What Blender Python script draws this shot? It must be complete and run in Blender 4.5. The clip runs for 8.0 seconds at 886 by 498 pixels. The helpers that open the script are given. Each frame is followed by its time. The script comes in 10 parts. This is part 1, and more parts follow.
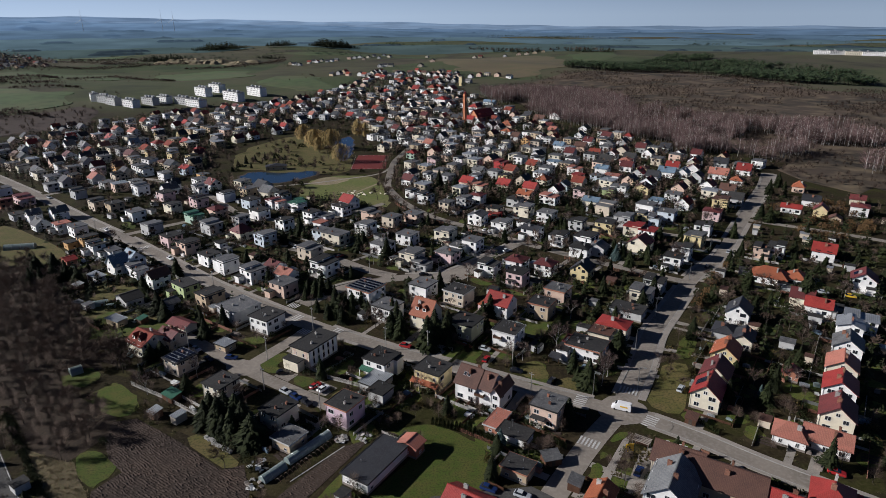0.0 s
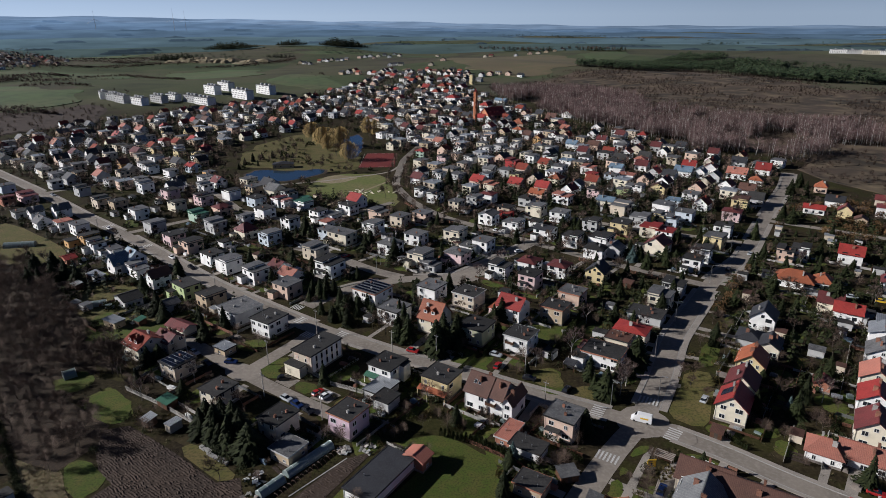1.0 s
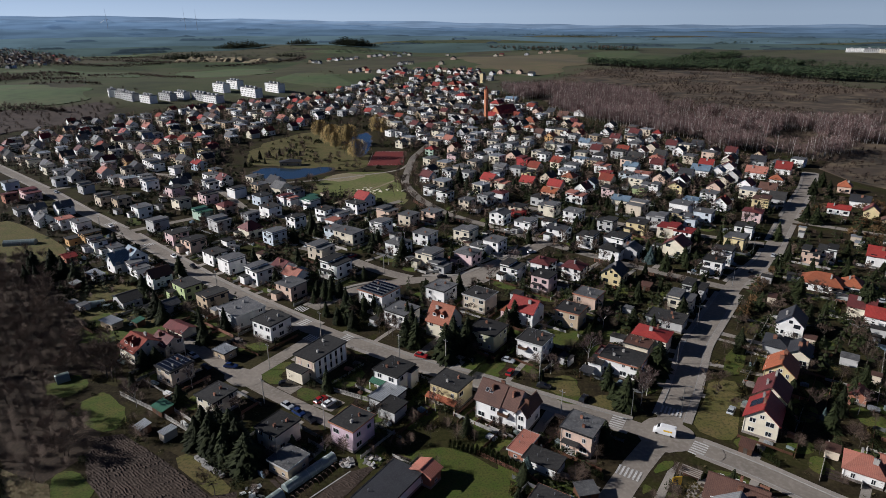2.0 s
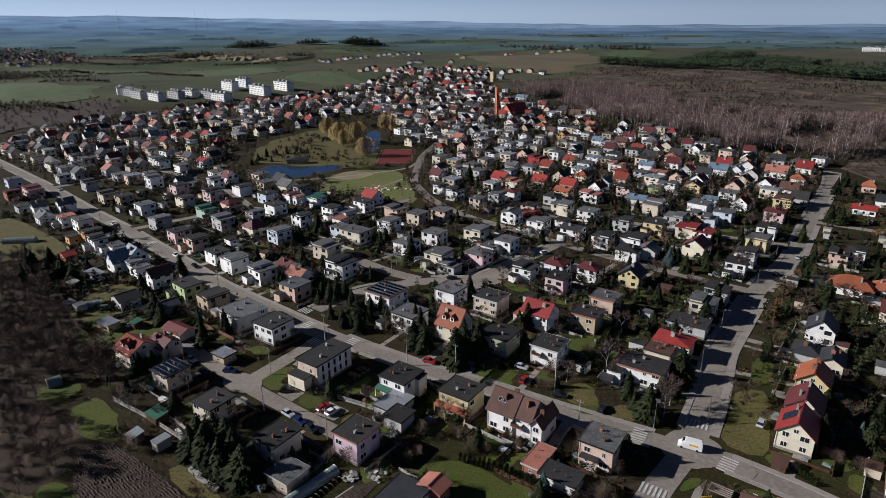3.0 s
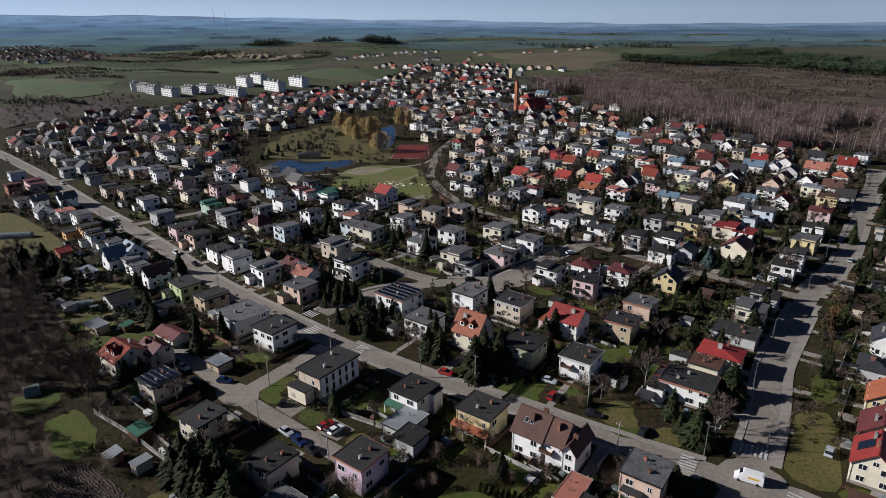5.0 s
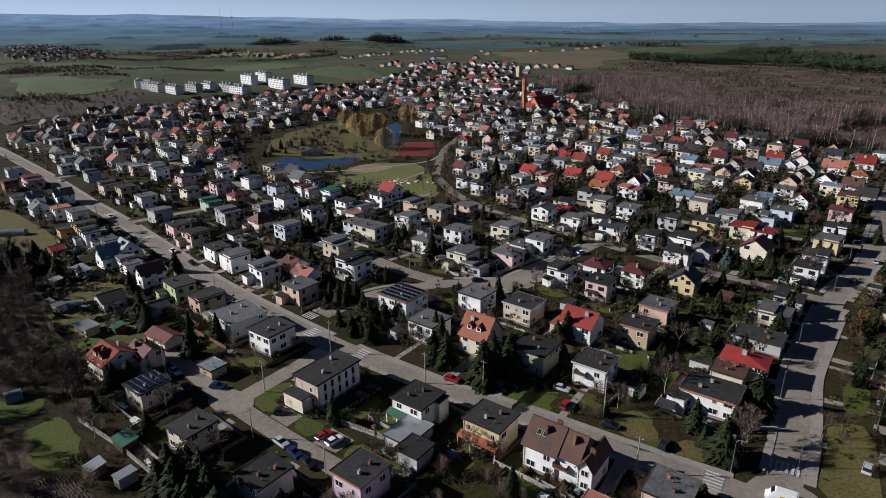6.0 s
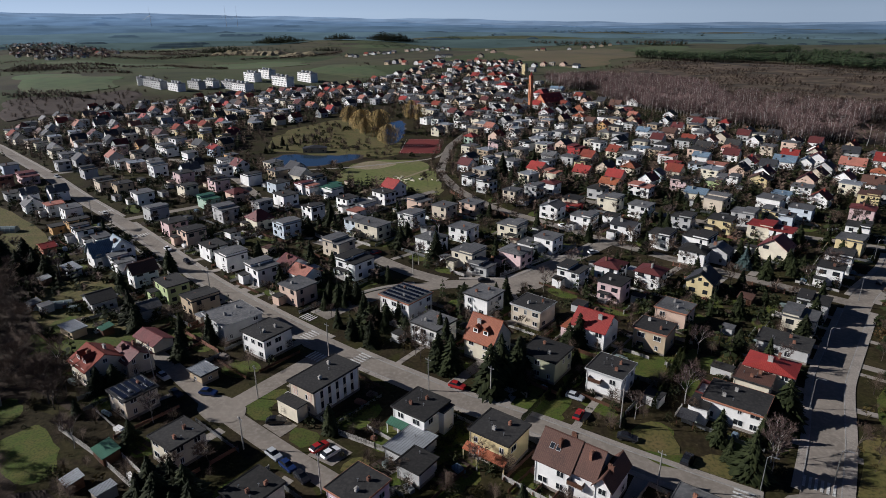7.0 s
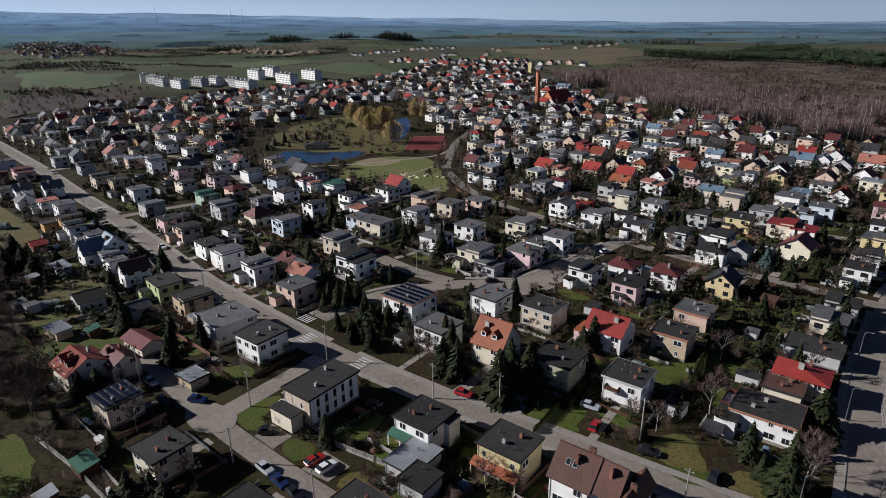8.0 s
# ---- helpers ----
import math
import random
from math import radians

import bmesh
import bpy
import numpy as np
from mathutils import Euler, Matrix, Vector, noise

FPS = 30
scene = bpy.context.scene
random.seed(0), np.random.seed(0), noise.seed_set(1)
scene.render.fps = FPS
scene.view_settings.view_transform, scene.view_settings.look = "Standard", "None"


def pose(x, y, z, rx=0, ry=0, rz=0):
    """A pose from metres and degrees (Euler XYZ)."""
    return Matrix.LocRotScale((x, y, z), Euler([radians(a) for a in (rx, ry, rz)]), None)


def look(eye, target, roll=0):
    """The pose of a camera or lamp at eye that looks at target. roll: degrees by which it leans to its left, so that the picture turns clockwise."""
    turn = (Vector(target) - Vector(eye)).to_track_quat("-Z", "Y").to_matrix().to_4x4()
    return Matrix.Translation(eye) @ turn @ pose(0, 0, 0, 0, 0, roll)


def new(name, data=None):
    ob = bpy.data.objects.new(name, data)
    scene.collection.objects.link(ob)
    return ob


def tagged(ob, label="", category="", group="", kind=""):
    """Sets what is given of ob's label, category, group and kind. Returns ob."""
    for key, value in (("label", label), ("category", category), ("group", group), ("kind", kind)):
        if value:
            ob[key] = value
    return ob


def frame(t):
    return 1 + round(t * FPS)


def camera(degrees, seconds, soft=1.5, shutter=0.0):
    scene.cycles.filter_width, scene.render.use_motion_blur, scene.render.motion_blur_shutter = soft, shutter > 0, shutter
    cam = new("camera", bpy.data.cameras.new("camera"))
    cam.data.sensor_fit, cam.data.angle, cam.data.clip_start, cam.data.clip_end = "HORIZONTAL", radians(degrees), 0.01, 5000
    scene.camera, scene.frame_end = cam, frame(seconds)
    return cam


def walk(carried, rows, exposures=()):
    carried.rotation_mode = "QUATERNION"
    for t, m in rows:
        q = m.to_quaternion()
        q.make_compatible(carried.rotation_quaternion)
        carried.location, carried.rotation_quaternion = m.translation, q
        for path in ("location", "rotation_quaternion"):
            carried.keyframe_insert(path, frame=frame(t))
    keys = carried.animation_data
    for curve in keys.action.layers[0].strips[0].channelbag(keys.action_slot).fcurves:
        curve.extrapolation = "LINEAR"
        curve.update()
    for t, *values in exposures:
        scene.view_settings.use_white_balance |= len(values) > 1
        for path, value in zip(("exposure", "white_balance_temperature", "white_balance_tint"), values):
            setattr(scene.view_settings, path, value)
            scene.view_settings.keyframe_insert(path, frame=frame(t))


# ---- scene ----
# ---------- camera ----------
cam = camera(71.0, 8.0, soft=0.75)
PATH = [
    (0, (0.000, 0.000, 108.000), (5.114, 93.553, 73.048), -0.34),
    (0.5, (0.300, 4.723, 106.323), (4.634, 98.310, 71.356), -0.36),
    (1, (0.465, 9.429, 104.609), (4.047, 103.061, 69.676), -0.36),
    (1.5, (0.523, 14.113, 102.869), (3.358, 107.774, 67.945), -0.38),
    (3, (0.279, 27.992, 97.565), (0.956, 121.713, 62.696), -0.43),
    (3.5, (0.118, 32.555, 95.785), (0.108, 126.289, 60.943), -0.42),
    (4, (-0.062, 37.089, 94.002), (-0.703, 130.826, 59.173), -0.43),
    (4.5, (-0.251, 41.598, 92.215), (-1.532, 135.323, 57.372), -0.49),
    (6, (-0.847, 55.029, 86.793), (-3.584, 148.728, 51.965), -0.49),
    (6.5, (-1.060, 59.503, 84.944), (-4.149, 153.186, 50.101), -0.50),
    (7, (-1.292, 63.994, 83.058), (-4.734, 157.665, 48.216), -0.46),
    (7.5, (-1.553, 68.515, 81.124), (-5.381, 162.175, 46.295), -0.43),
    (8, (-1.857, 73.081, 79.128), (-6.077, 166.728, 44.307), -0.46),
]
walk(cam, [(t, look(eye, target, roll)) for t, eye, target, roll in PATH], exposures=((0.0, 0.32, 5720, 12), (8.0, 0.32, 5720, 12)))

# ---------- sky and sun ----------
SUN_EL, SUN_AZ = 25.5, 176.5          # degrees; azimuth of the sun counted from +x towards +y
world = bpy.data.worlds.new("sky")
scene.world = world
world.use_nodes = True
wn = world.node_tree
sky = wn.nodes.new("ShaderNodeTexSky")
sky.sky_type = "NISHITA"
sky.sun_disc = False
sky.sun_elevation = radians(SUN_EL)
sky.sun_rotation = radians(90 - SUN_AZ)
sky.air_density, sky.dust_density, sky.ozone_density = 0.25, 0.1, 3.0
wn.links.new(sky.outputs[0], wn.nodes["Background"].inputs[0])
wn.nodes["Background"].inputs[1].default_value = 0.05
sun_data = bpy.data.lights.new("sun", "SUN")
sun_data.energy, sun_data.angle, sun_data.color = 5.0, radians(0.55), (1.0, 0.91, 0.79)
sun = new("sun", sun_data)
ca, sa, ce, se = (math.cos(radians(SUN_AZ)), math.sin(radians(SUN_AZ)), math.cos(radians(SUN_EL)), math.sin(radians(SUN_EL)))
sun.matrix_world = look((500 * ca * ce, 500 * sa * ce, 500 * se), (0, 0, 0))


# ---------- materials ----------
def rgb(c, k=1.0):
    return (c[0] * k, c[1] * k, c[2] * k, 1.0)


def mat(name, c1, c2=None, c3=None, s1=0.4, s2=6.0, rough=0.85, bump=0.25, vary=0.12, metal=0.0, spec=0.3):
    """A weathered surface: c1 blends to c2 in broad stains (scale s1 per metre) and to c3 in fine grain (s2)."""
    m = bpy.data.materials.new(name)
    m.use_nodes = True
    t = m.node_tree
    b = t.nodes["Principled BSDF"]
    geo = t.nodes.new("ShaderNodeNewGeometry")
    n1, n2 = t.nodes.new("ShaderNodeTexNoise"), t.nodes.new("ShaderNodeTexNoise")
    for n, s, det in ((n1, s1, 4.0), (n2, s2, 3.0)):
        n.inputs["Scale"].default_value, n.inputs["Detail"].default_value = s, det
        t.links.new(geo.outputs["Position"], n.inputs["Vector"])
    ramps = []
    for n, lo, hi in ((n1, 0.38, 0.66), (n2, 0.45, 0.75)):
        r = t.nodes.new("ShaderNodeMapRange")
        r.inputs["From Min"].default_value, r.inputs["From Max"].default_value = lo, hi
        t.links.new(n.outputs["Fac"], r.inputs["Value"])
        ramps.append(r)
    m1, m2 = t.nodes.new("ShaderNodeMix"), t.nodes.new("ShaderNodeMix")
    m1.data_type = m2.data_type = "RGBA"
    c2 = c2 or tuple(v * 0.72 for v in c1)
    c3 = c3 or tuple(v * 0.6 for v in c1)
    m1.inputs[6].default_value, m1.inputs[7].default_value, m2.inputs[7].default_value = rgb(c1), rgb(c2), rgb(c3)
    t.links.new(ramps[0].outputs[0], m1.inputs[0])
    t.links.new(m1.outputs[2], m2.inputs[6])
    t.links.new(ramps[1].outputs[0], m2.inputs[0])
    hsv = t.nodes.new("ShaderNodeHueSaturation")
    info = t.nodes.new("ShaderNodeObjectInfo")
    mr = t.nodes.new("ShaderNodeMapRange")
    mr.inputs["To Min"].default_value, mr.inputs["To Max"].default_value = 1 - vary, 1 + vary
    t.links.new(info.outputs["Random"], mr.inputs["Value"])
    t.links.new(mr.outputs[0], hsv.inputs["Value"])
    t.links.new(m2.outputs[2], hsv.inputs["Color"])
    t.links.new(hsv.outputs[0], b.inputs["Base Color"])
    b.inputs["Roughness"].default_value, b.inputs["Metallic"].default_value = rough, metal
    b.inputs["Specular IOR Level"].default_value = spec
    if bump:
        bp = t.nodes.new("ShaderNodeBump")
        bp.inputs["Strength"].default_value, bp.inputs["Distance"].default_value = bump, 0.1
        t.links.new(n2.outputs["Fac"], bp.inputs["Height"])
        t.links.new(bp.outputs[0], b.inputs["Normal"])
    return m


def leafy(name, c1, c2, rough=0.8):
    """Foliage or twigs: each clump its own tone."""
    m = bpy.data.materials.new(name)
    m.use_nodes = True
    t = m.node_tree
    b = t.nodes["Principled BSDF"]
    geo, info = t.nodes.new("ShaderNodeNewGeometry"), t.nodes.new("ShaderNodeObjectInfo")
    mx, hsv, mr = t.nodes.new("ShaderNodeMix"), t.nodes.new("ShaderNodeHueSaturation"), t.nodes.new("ShaderNodeMapRange")
    mx.data_type = "RGBA"
    mx.inputs[6].default_value, mx.inputs[7].default_value = rgb(c1), rgb(c2)
    t.links.new(geo.outputs["Random Per Island"], mx.inputs[0])
    mr.inputs["To Min"].default_value, mr.inputs["To Max"].default_value = 0.7, 1.3
    t.links.new(info.outputs["Random"], mr.inputs["Value"])
    t.links.new(mr.outputs[0], hsv.inputs["Value"])
    t.links.new(mx.outputs[2], hsv.inputs["Color"])
    t.links.new(hsv.outputs[0], b.inputs["Base Color"])
    b.inputs["Roughness"].default_value = rough
    b.inputs["Specular IOR Level"].default_value = 0.15
    return m


WALL = {k: mat("render_" + k, c, tuple(v * 0.8 for v in c), tuple(v * 0.88 for v in c), 0.35, 3.0, 0.9, 0.12, 0.06) for k, c in {
    "white": (0.82, 0.81, 0.78), "cream": (0.70, 0.64, 0.50), "beige": (0.58, 0.50, 0.39), "grey": (0.46, 0.46, 0.45),
    "pink": (0.66, 0.49, 0.48), "lilac": (0.66, 0.50, 0.57), "peach": (0.62, 0.46, 0.36), "yellow": (0.64, 0.53, 0.29), "green": (0.42, 0.50, 0.25),
    "tan": (0.47, 0.37, 0.25), "brick": (0.36, 0.16, 0.10), "blue": (0.56, 0.62, 0.67), "orange": (0.58, 0.36, 0.16), "mint": (0.40, 0.52, 0.42),
    "red": (0.45, 0.06, 0.06), "terracotta": (0.50, 0.21, 0.11), "olive": (0.42, 0.42, 0.28)}.items()}
ROOF = {
    "felt": mat("roofing_felt", (0.0235, 0.0230, 0.0225), (0.0165, 0.0160, 0.0158), (0.0380, 0.0360, 0.0340), 0.25, 1.6, 0.85, 0.15, 0.4),
    # Also laid on farther felt roofs, its pale tone painting their sky sheen.
    "grey": mat("grey_sheet_roof", (0.108, 0.109, 0.112), (0.068, 0.068, 0.069), (0.158, 0.155, 0.150), 0.3, 1.6, 0.6, 0.2, 0.2),
    "metal": mat("pale_metal_roof", (0.3323, 0.354, 0.3757), (0.2601, 0.2746, 0.289), (0.2167, 0.2167, 0.2167), 0.25, 3.0, 0.42, 0.1, 0.12, 0.3),
    "blue": mat("blue_sheet_roof", (0.17, 0.24, 0.31), (0.12, 0.17, 0.22), None, 0.3, 3.0, 0.5, 0.15, 0.15),
    "brown": mat("brown_tile_roof", (0.0918, 0.0459, 0.03442), (0.06502, 0.03442, 0.02678), (0.1224, 0.06502, 0.0459), 0.3, 5.0, 0.7, 0.4, 0.2),
    "maroon": mat("maroon_tile_roof", (0.1148, 0.02678, 0.02678), (0.0765, 0.02142, 0.02142), (0.1454, 0.04208, 0.03825), 0.3, 5.0, 0.65, 0.4, 0.2),
    "red": mat("red_sheet_roof", (0.258, 0.03055, 0.0258), (0.1901, 0.02444, 0.02037), (0.2852, 0.05432, 0.04413), 0.3, 4.0, 0.55, 0.3, 0.2),
    "orange": mat("orange_tile_roof", (0.2883, 0.0858, 0.03775), (0.2128, 0.06178, 0.03089), (0.3295, 0.1236, 0.06178), 0.3, 5.0, 0.65, 0.4, 0.15),
    "rose": mat("faded_tile_roof", (0.3441, 0.1272, 0.08976), (0.2543, 0.1047, 0.0748), (0.389, 0.1795, 0.1346), 0.3, 5.0, 0.7, 0.3, 0.15),
    "green": mat("green_sheet_roof", (0.0455, 0.13, 0.0845), (0.0325, 0.091, 0.0585), None, 0.3, 4.0, 0.5, 0.2, 0.15),
}
ROOF["zinc"] = mat("weathered_zinc_roof", (0.15, 0.155, 0.158), (0.105, 0.108, 0.112), (0.20, 0.20, 0.195), 0.3, 2.2, 0.6, 0.2, 0.2)
ROOF["tile"] = mat("dark_red_tile_roof", (0.205, 0.040, 0.024), (0.140, 0.030, 0.020), (0.255, 0.062, 0.036), 0.3, 5.0, 0.85, 0.4, 0.15)
ROOF["dark"] = mat("anthracite_roof", (0.03035, 0.03179, 0.03613), (0.02167, 0.02167, 0.02456), (0.05057, 0.05057, 0.05419), 0.3, 4.0, 0.6, 0.3, 0.2)


def ribbed(m, pitch, dark):
    """Seams or tile courses that run down the slope of a roof."""
    t = m.node_tree
    tc = t.nodes.new("ShaderNodeTexCoord")
    so, sn = t.nodes.new("ShaderNodeSeparateXYZ"), t.nodes.new("ShaderNodeSeparateXYZ")
    t.links.new(tc.outputs["Object"], so.inputs[0])
    t.links.new(tc.outputs["Normal"], sn.inputs[0])

    def calc(op, a, c=None):
        n = t.nodes.new("ShaderNodeMath")
        n.operation = op
        t.links.new(a, n.inputs[0])
        if isinstance(c, float):
            n.inputs[1].default_value = c
        elif c is not None:
            t.links.new(c, n.inputs[1])
        return n.outputs[0]

    pick = t.nodes.new("ShaderNodeMix")
    t.links.new(calc("GREATER_THAN", calc("ABSOLUTE", sn.outputs["X"]), calc("ABSOLUTE", sn.outputs["Y"])), pick.inputs[0])
    t.links.new(so.outputs["X"], pick.inputs[2])
    t.links.new(so.outputs["Y"], pick.inputs[3])
    seam = t.nodes.new("ShaderNodeMapRange")
    seam.inputs["From Max"].default_value, seam.inputs["To Min"].default_value = 0.5, dark
    t.links.new(calc("ABSOLUTE", calc("SINE", calc("MULTIPLY", pick.outputs[0], math.pi / pitch))), seam.inputs["Value"])
    hsv = [n for n in t.nodes if n.type == "HUE_SAT"][0]
    t.links.new(calc("MULTIPLY", hsv.inputs["Value"].links[0].from_socket, seam.outputs[0]), hsv.inputs["Value"])


for key in ("brown", "maroon", "red", "orange", "rose", "tile"):
    ribbed(ROOF[key], 0.36, 0.66)
for key in ("zinc", "metal", "green", "blue"):
    ribbed(ROOF[key], 0.6, 0.55)
M_FRAME = mat("window_frame_paint", (0.72, 0.72, 0.70), None, None, 1.0, 8.0, 0.5, 0.0)
M_WOODF = mat("brown_window_frame", (0.10, 0.05, 0.03), None, None, 1.0, 8.0, 0.5, 0.0)
M_PLINTH = mat("plinth_render", (0.26, 0.23, 0.20), (0.18, 0.15, 0.13), None, 0.5, 5.0, 0.9, 0.2)
M_CHIM = mat("chimney_brick", (0.2167, 0.09392, 0.0578), (0.1445, 0.06502, 0.04335), (0.2601, 0.159, 0.1156), 1.0, 9.0, 0.9, 0.3, 0.3)
M_CHIMW = mat("rendered_chimney", (0.42, 0.40, 0.37), (0.3, 0.29, 0.27), None, 0.8, 6.0, 0.9, 0.2, 0.2)
M_METAL = mat("galvanised_steel", (0.42, 0.43, 0.44), None, None, 1.0, 8.0, 0.4, 0.0, 0.1, 0.8)
M_CONC = mat("concrete", (0.3344, 0.3168, 0.2904), (0.2376, 0.2288, 0.2112), (0.396, 0.3784, 0.352), 0.4, 4.0, 0.9, 0.2)
M_ASPH = mat("worn_asphalt", (0.224, 0.196, 0.164), (0.164, 0.144, 0.121), (0.262, 0.232, 0.198), 0.10, 0.9, 0.9, 0.1, 0.03)
M_DARKASPH = mat("dark_asphalt", (0.06375, 0.0612, 0.0595), (0.04675, 0.0442, 0.0425), (0.085, 0.085, 0.0765), 0.12, 1.4, 0.9, 0.2, 0.03)
M_PAVE = mat("paving", (0.272, 0.243, 0.210), (0.205, 0.184, 0.160), (0.305, 0.276, 0.245), 0.2, 2.5, 0.9, 0.15, 0.05)
M_KERB = mat("kerb_stone", (0.3168, 0.308, 0.2904), None, None, 0.5, 3.0, 0.9, 0.1)
M_LINE = mat("road_paint", (0.594, 0.594, 0.567), (0.378, 0.369, 0.351), (0.27, 0.261, 0.252), 0.6, 5.0, 0.8, 0.0, 0.03)
M_SAND = mat("sandy_soil", (0.2754, 0.2218, 0.1454), (0.1989, 0.1606, 0.09945), (0.153, 0.153, 0.06885), 0.06, 0.7, 0.95, 0.2)
M_LAWN = mat("spring_lawn", (0.053, 0.080, 0.0075), (0.080, 0.079, 0.015), (0.025, 0.033, 0.006), 0.28, 2.0, 0.95, 0.5, 0.12)
M_PARK = mat("park_grass", (0.086, 0.084, 0.019), (0.124, 0.094, 0.034), (0.036, 0.037, 0.011), 0.16, 1.3, 0.95, 0.4, 0.05)
# Field greens are cooled a little in place of distance haze.
M_FIELD = mat("green_field", (0.060, 0.094, 0.032), (0.080, 0.084, 0.038), (0.044, 0.064, 0.026), 0.008, 0.06, 0.95, 0.0, 0.1)
M_STUB = mat("stubble_field", (0.13, 0.1033, 0.05738), (0.0918, 0.0765, 0.0459), (0.09945, 0.09558, 0.0459), 0.006, 0.05, 0.95, 0.0, 0.1)
M_STRAW = mat("dry_grass", (0.153, 0.1215, 0.0675), (0.099, 0.0765, 0.045), (0.0765, 0.0765, 0.027), 0.15, 1.5, 0.95, 0.6, 0.05)
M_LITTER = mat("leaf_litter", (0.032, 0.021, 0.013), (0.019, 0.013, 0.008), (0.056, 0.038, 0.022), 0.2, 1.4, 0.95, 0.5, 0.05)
M_PLAY = mat("playground_turf", (0.115, 0.1334, 0.03312), (0.1518, 0.138, 0.0552), (0.0782, 0.092, 0.0276), 0.06, 0.5, 0.95, 0.2, 0.05)
M_HEATH = mat("brown_heath", (0.082, 0.058, 0.040), (0.028, 0.023, 0.016), (0.150, 0.115, 0.070), 0.012, 0.05, 0.95, 0.0, 0.08)
M_SOIL = mat("ploughed_soil", (0.046, 0.031, 0.0225), (0.029, 0.020, 0.0150), (0.068, 0.050, 0.040), 0.1, 1.6, 0.95, 0.6)
M_COURT = mat("red_court_surface", (0.1536, 0.0224, 0.0192), (0.1152, 0.0192, 0.01792), None, 0.05, 0.8, 0.9, 0.0)
M_BARK = mat("bark", (0.099, 0.08052, 0.066), (0.066, 0.0528, 0.04356), None, 1.0, 8.0, 0.95, 0.2, 0.2)
M_BIRCH = mat("birch_bark", (0.46, 0.44, 0.41), (0.32, 0.30, 0.28), (0.13, 0.115, 0.108), 0.4, 2.0, 0.9, 0.0, 0.15)
M_TWIG = leafy("bare_twigs", (0.066, 0.046, 0.034), (0.112, 0.080, 0.060))
M_BTWIG = leafy("birch_twigs", (0.135, 0.088, 0.081), (0.235, 0.158, 0.146))
M_GTWIG = leafy("garden_birch_twigs", (0.075, 0.052, 0.046), (0.13, 0.092, 0.08))
M_GRASSY = leafy("dry_garden_plants", (0.1224, 0.09558, 0.05355), (0.05738, 0.06502, 0.02295))
M_STRAWY = leafy("dry_grass_blades", (0.13, 0.10, 0.055), (0.26, 0.21, 0.12))
M_BUSH = leafy("evergreen_bush_leaves", (0.01346, 0.01958, 0.007344), (0.04284, 0.04774, 0.01714))
M_NEEDLE = leafy("spruce_needles", (0.0095, 0.0135, 0.0045), (0.026, 0.032, 0.011))
M_BLUESP = leafy("blue_spruce_needles", (0.045, 0.075, 0.072), (0.085, 0.12, 0.115))
M_PINE = leafy("pine_needles", (0.0202, 0.03488, 0.01652), (0.04406, 0.06059, 0.02754))
M_HEDGE = leafy("hedge_leaves", (0.01785, 0.02678, 0.008925), (0.04781, 0.05419, 0.01657))
M_WILLOW = leafy("willow_shoots", (0.215, 0.150, 0.055), (0.315, 0.230, 0.095))
M_RUSSET = leafy("russet_shrub_twigs", (0.095, 0.058, 0.026), (0.165, 0.100, 0.045))
M_OLIVE = leafy("olive_shrub_leaves", (0.0675, 0.05738, 0.02025), (0.1148, 0.08775, 0.03038))


def glassy(name, c, rough=0.08, metal=0.0):
    m = bpy.data.materials.new(name)
    m.use_nodes = True
    b = m.node_tree.nodes["Principled BSDF"]
    b.inputs["Base Color"].default_value, b.inputs["Roughness"].default_value = rgb(c), rough
    b.inputs["Metallic"].default_value = metal
    return m


M_PANE = glassy("window_pane", (0.018, 0.021, 0.026))
M_SOLAR = glassy("solar_cells", (0.006, 0.008, 0.016), 0.2)
# Base colour carries some blue in place of reflected sky.
M_WATER = glassy("pond_water", (0.024, 0.046, 0.076), 0.09)
wt = M_WATER.node_tree
wno, wbp = wt.nodes.new("ShaderNodeTexNoise"), wt.nodes.new("ShaderNodeBump")
wno.inputs["Scale"].default_value, wbp.inputs["Strength"].default_value, wbp.inputs["Distance"].default_value = 0.8, 0.12, 0.1
wt.links.new(wno.outputs["Fac"], wbp.inputs["Height"])
wt.links.new(wbp.outputs[0], wt.nodes["Principled BSDF"].inputs["Normal"])
M_PLASTIC = glassy("greenhouse_film", (0.1872, 0.2304, 0.2232), 0.3)
M_TYRE = glassy("tyre_rubber", (0.02, 0.02, 0.02), 0.8)
CAR = {k: glassy("car_paint_" + k, c, 0.25) for k, c in {"white": (0.72, 0.72, 0.72), "red": (0.30, 0.02, 0.02), "black": (0.015, 0.015, 0.018),
       "silver": (0.40, 0.42, 0.44), "blue": (0.015, 0.03, 0.10), "yellow": (0.65, 0.42, 0.03)}.items()}


# ---------- mesh helpers ----------
def part(name, bm, material, parent=None, label=""):
    """Links a bmesh, or a ready mesh, as one mesh object under its thing."""
    if isinstance(bm, bmesh.types.BMesh):
        me = bpy.data.meshes.new(name)
        bm.to_mesh(me)
        bm.free()
    else:
        me = bm
    if not me.materials:
        me.materials.append(material)
    ob = new(name, me)
    ob.parent = parent
    if label:
        ob["label"] = label
    return ob


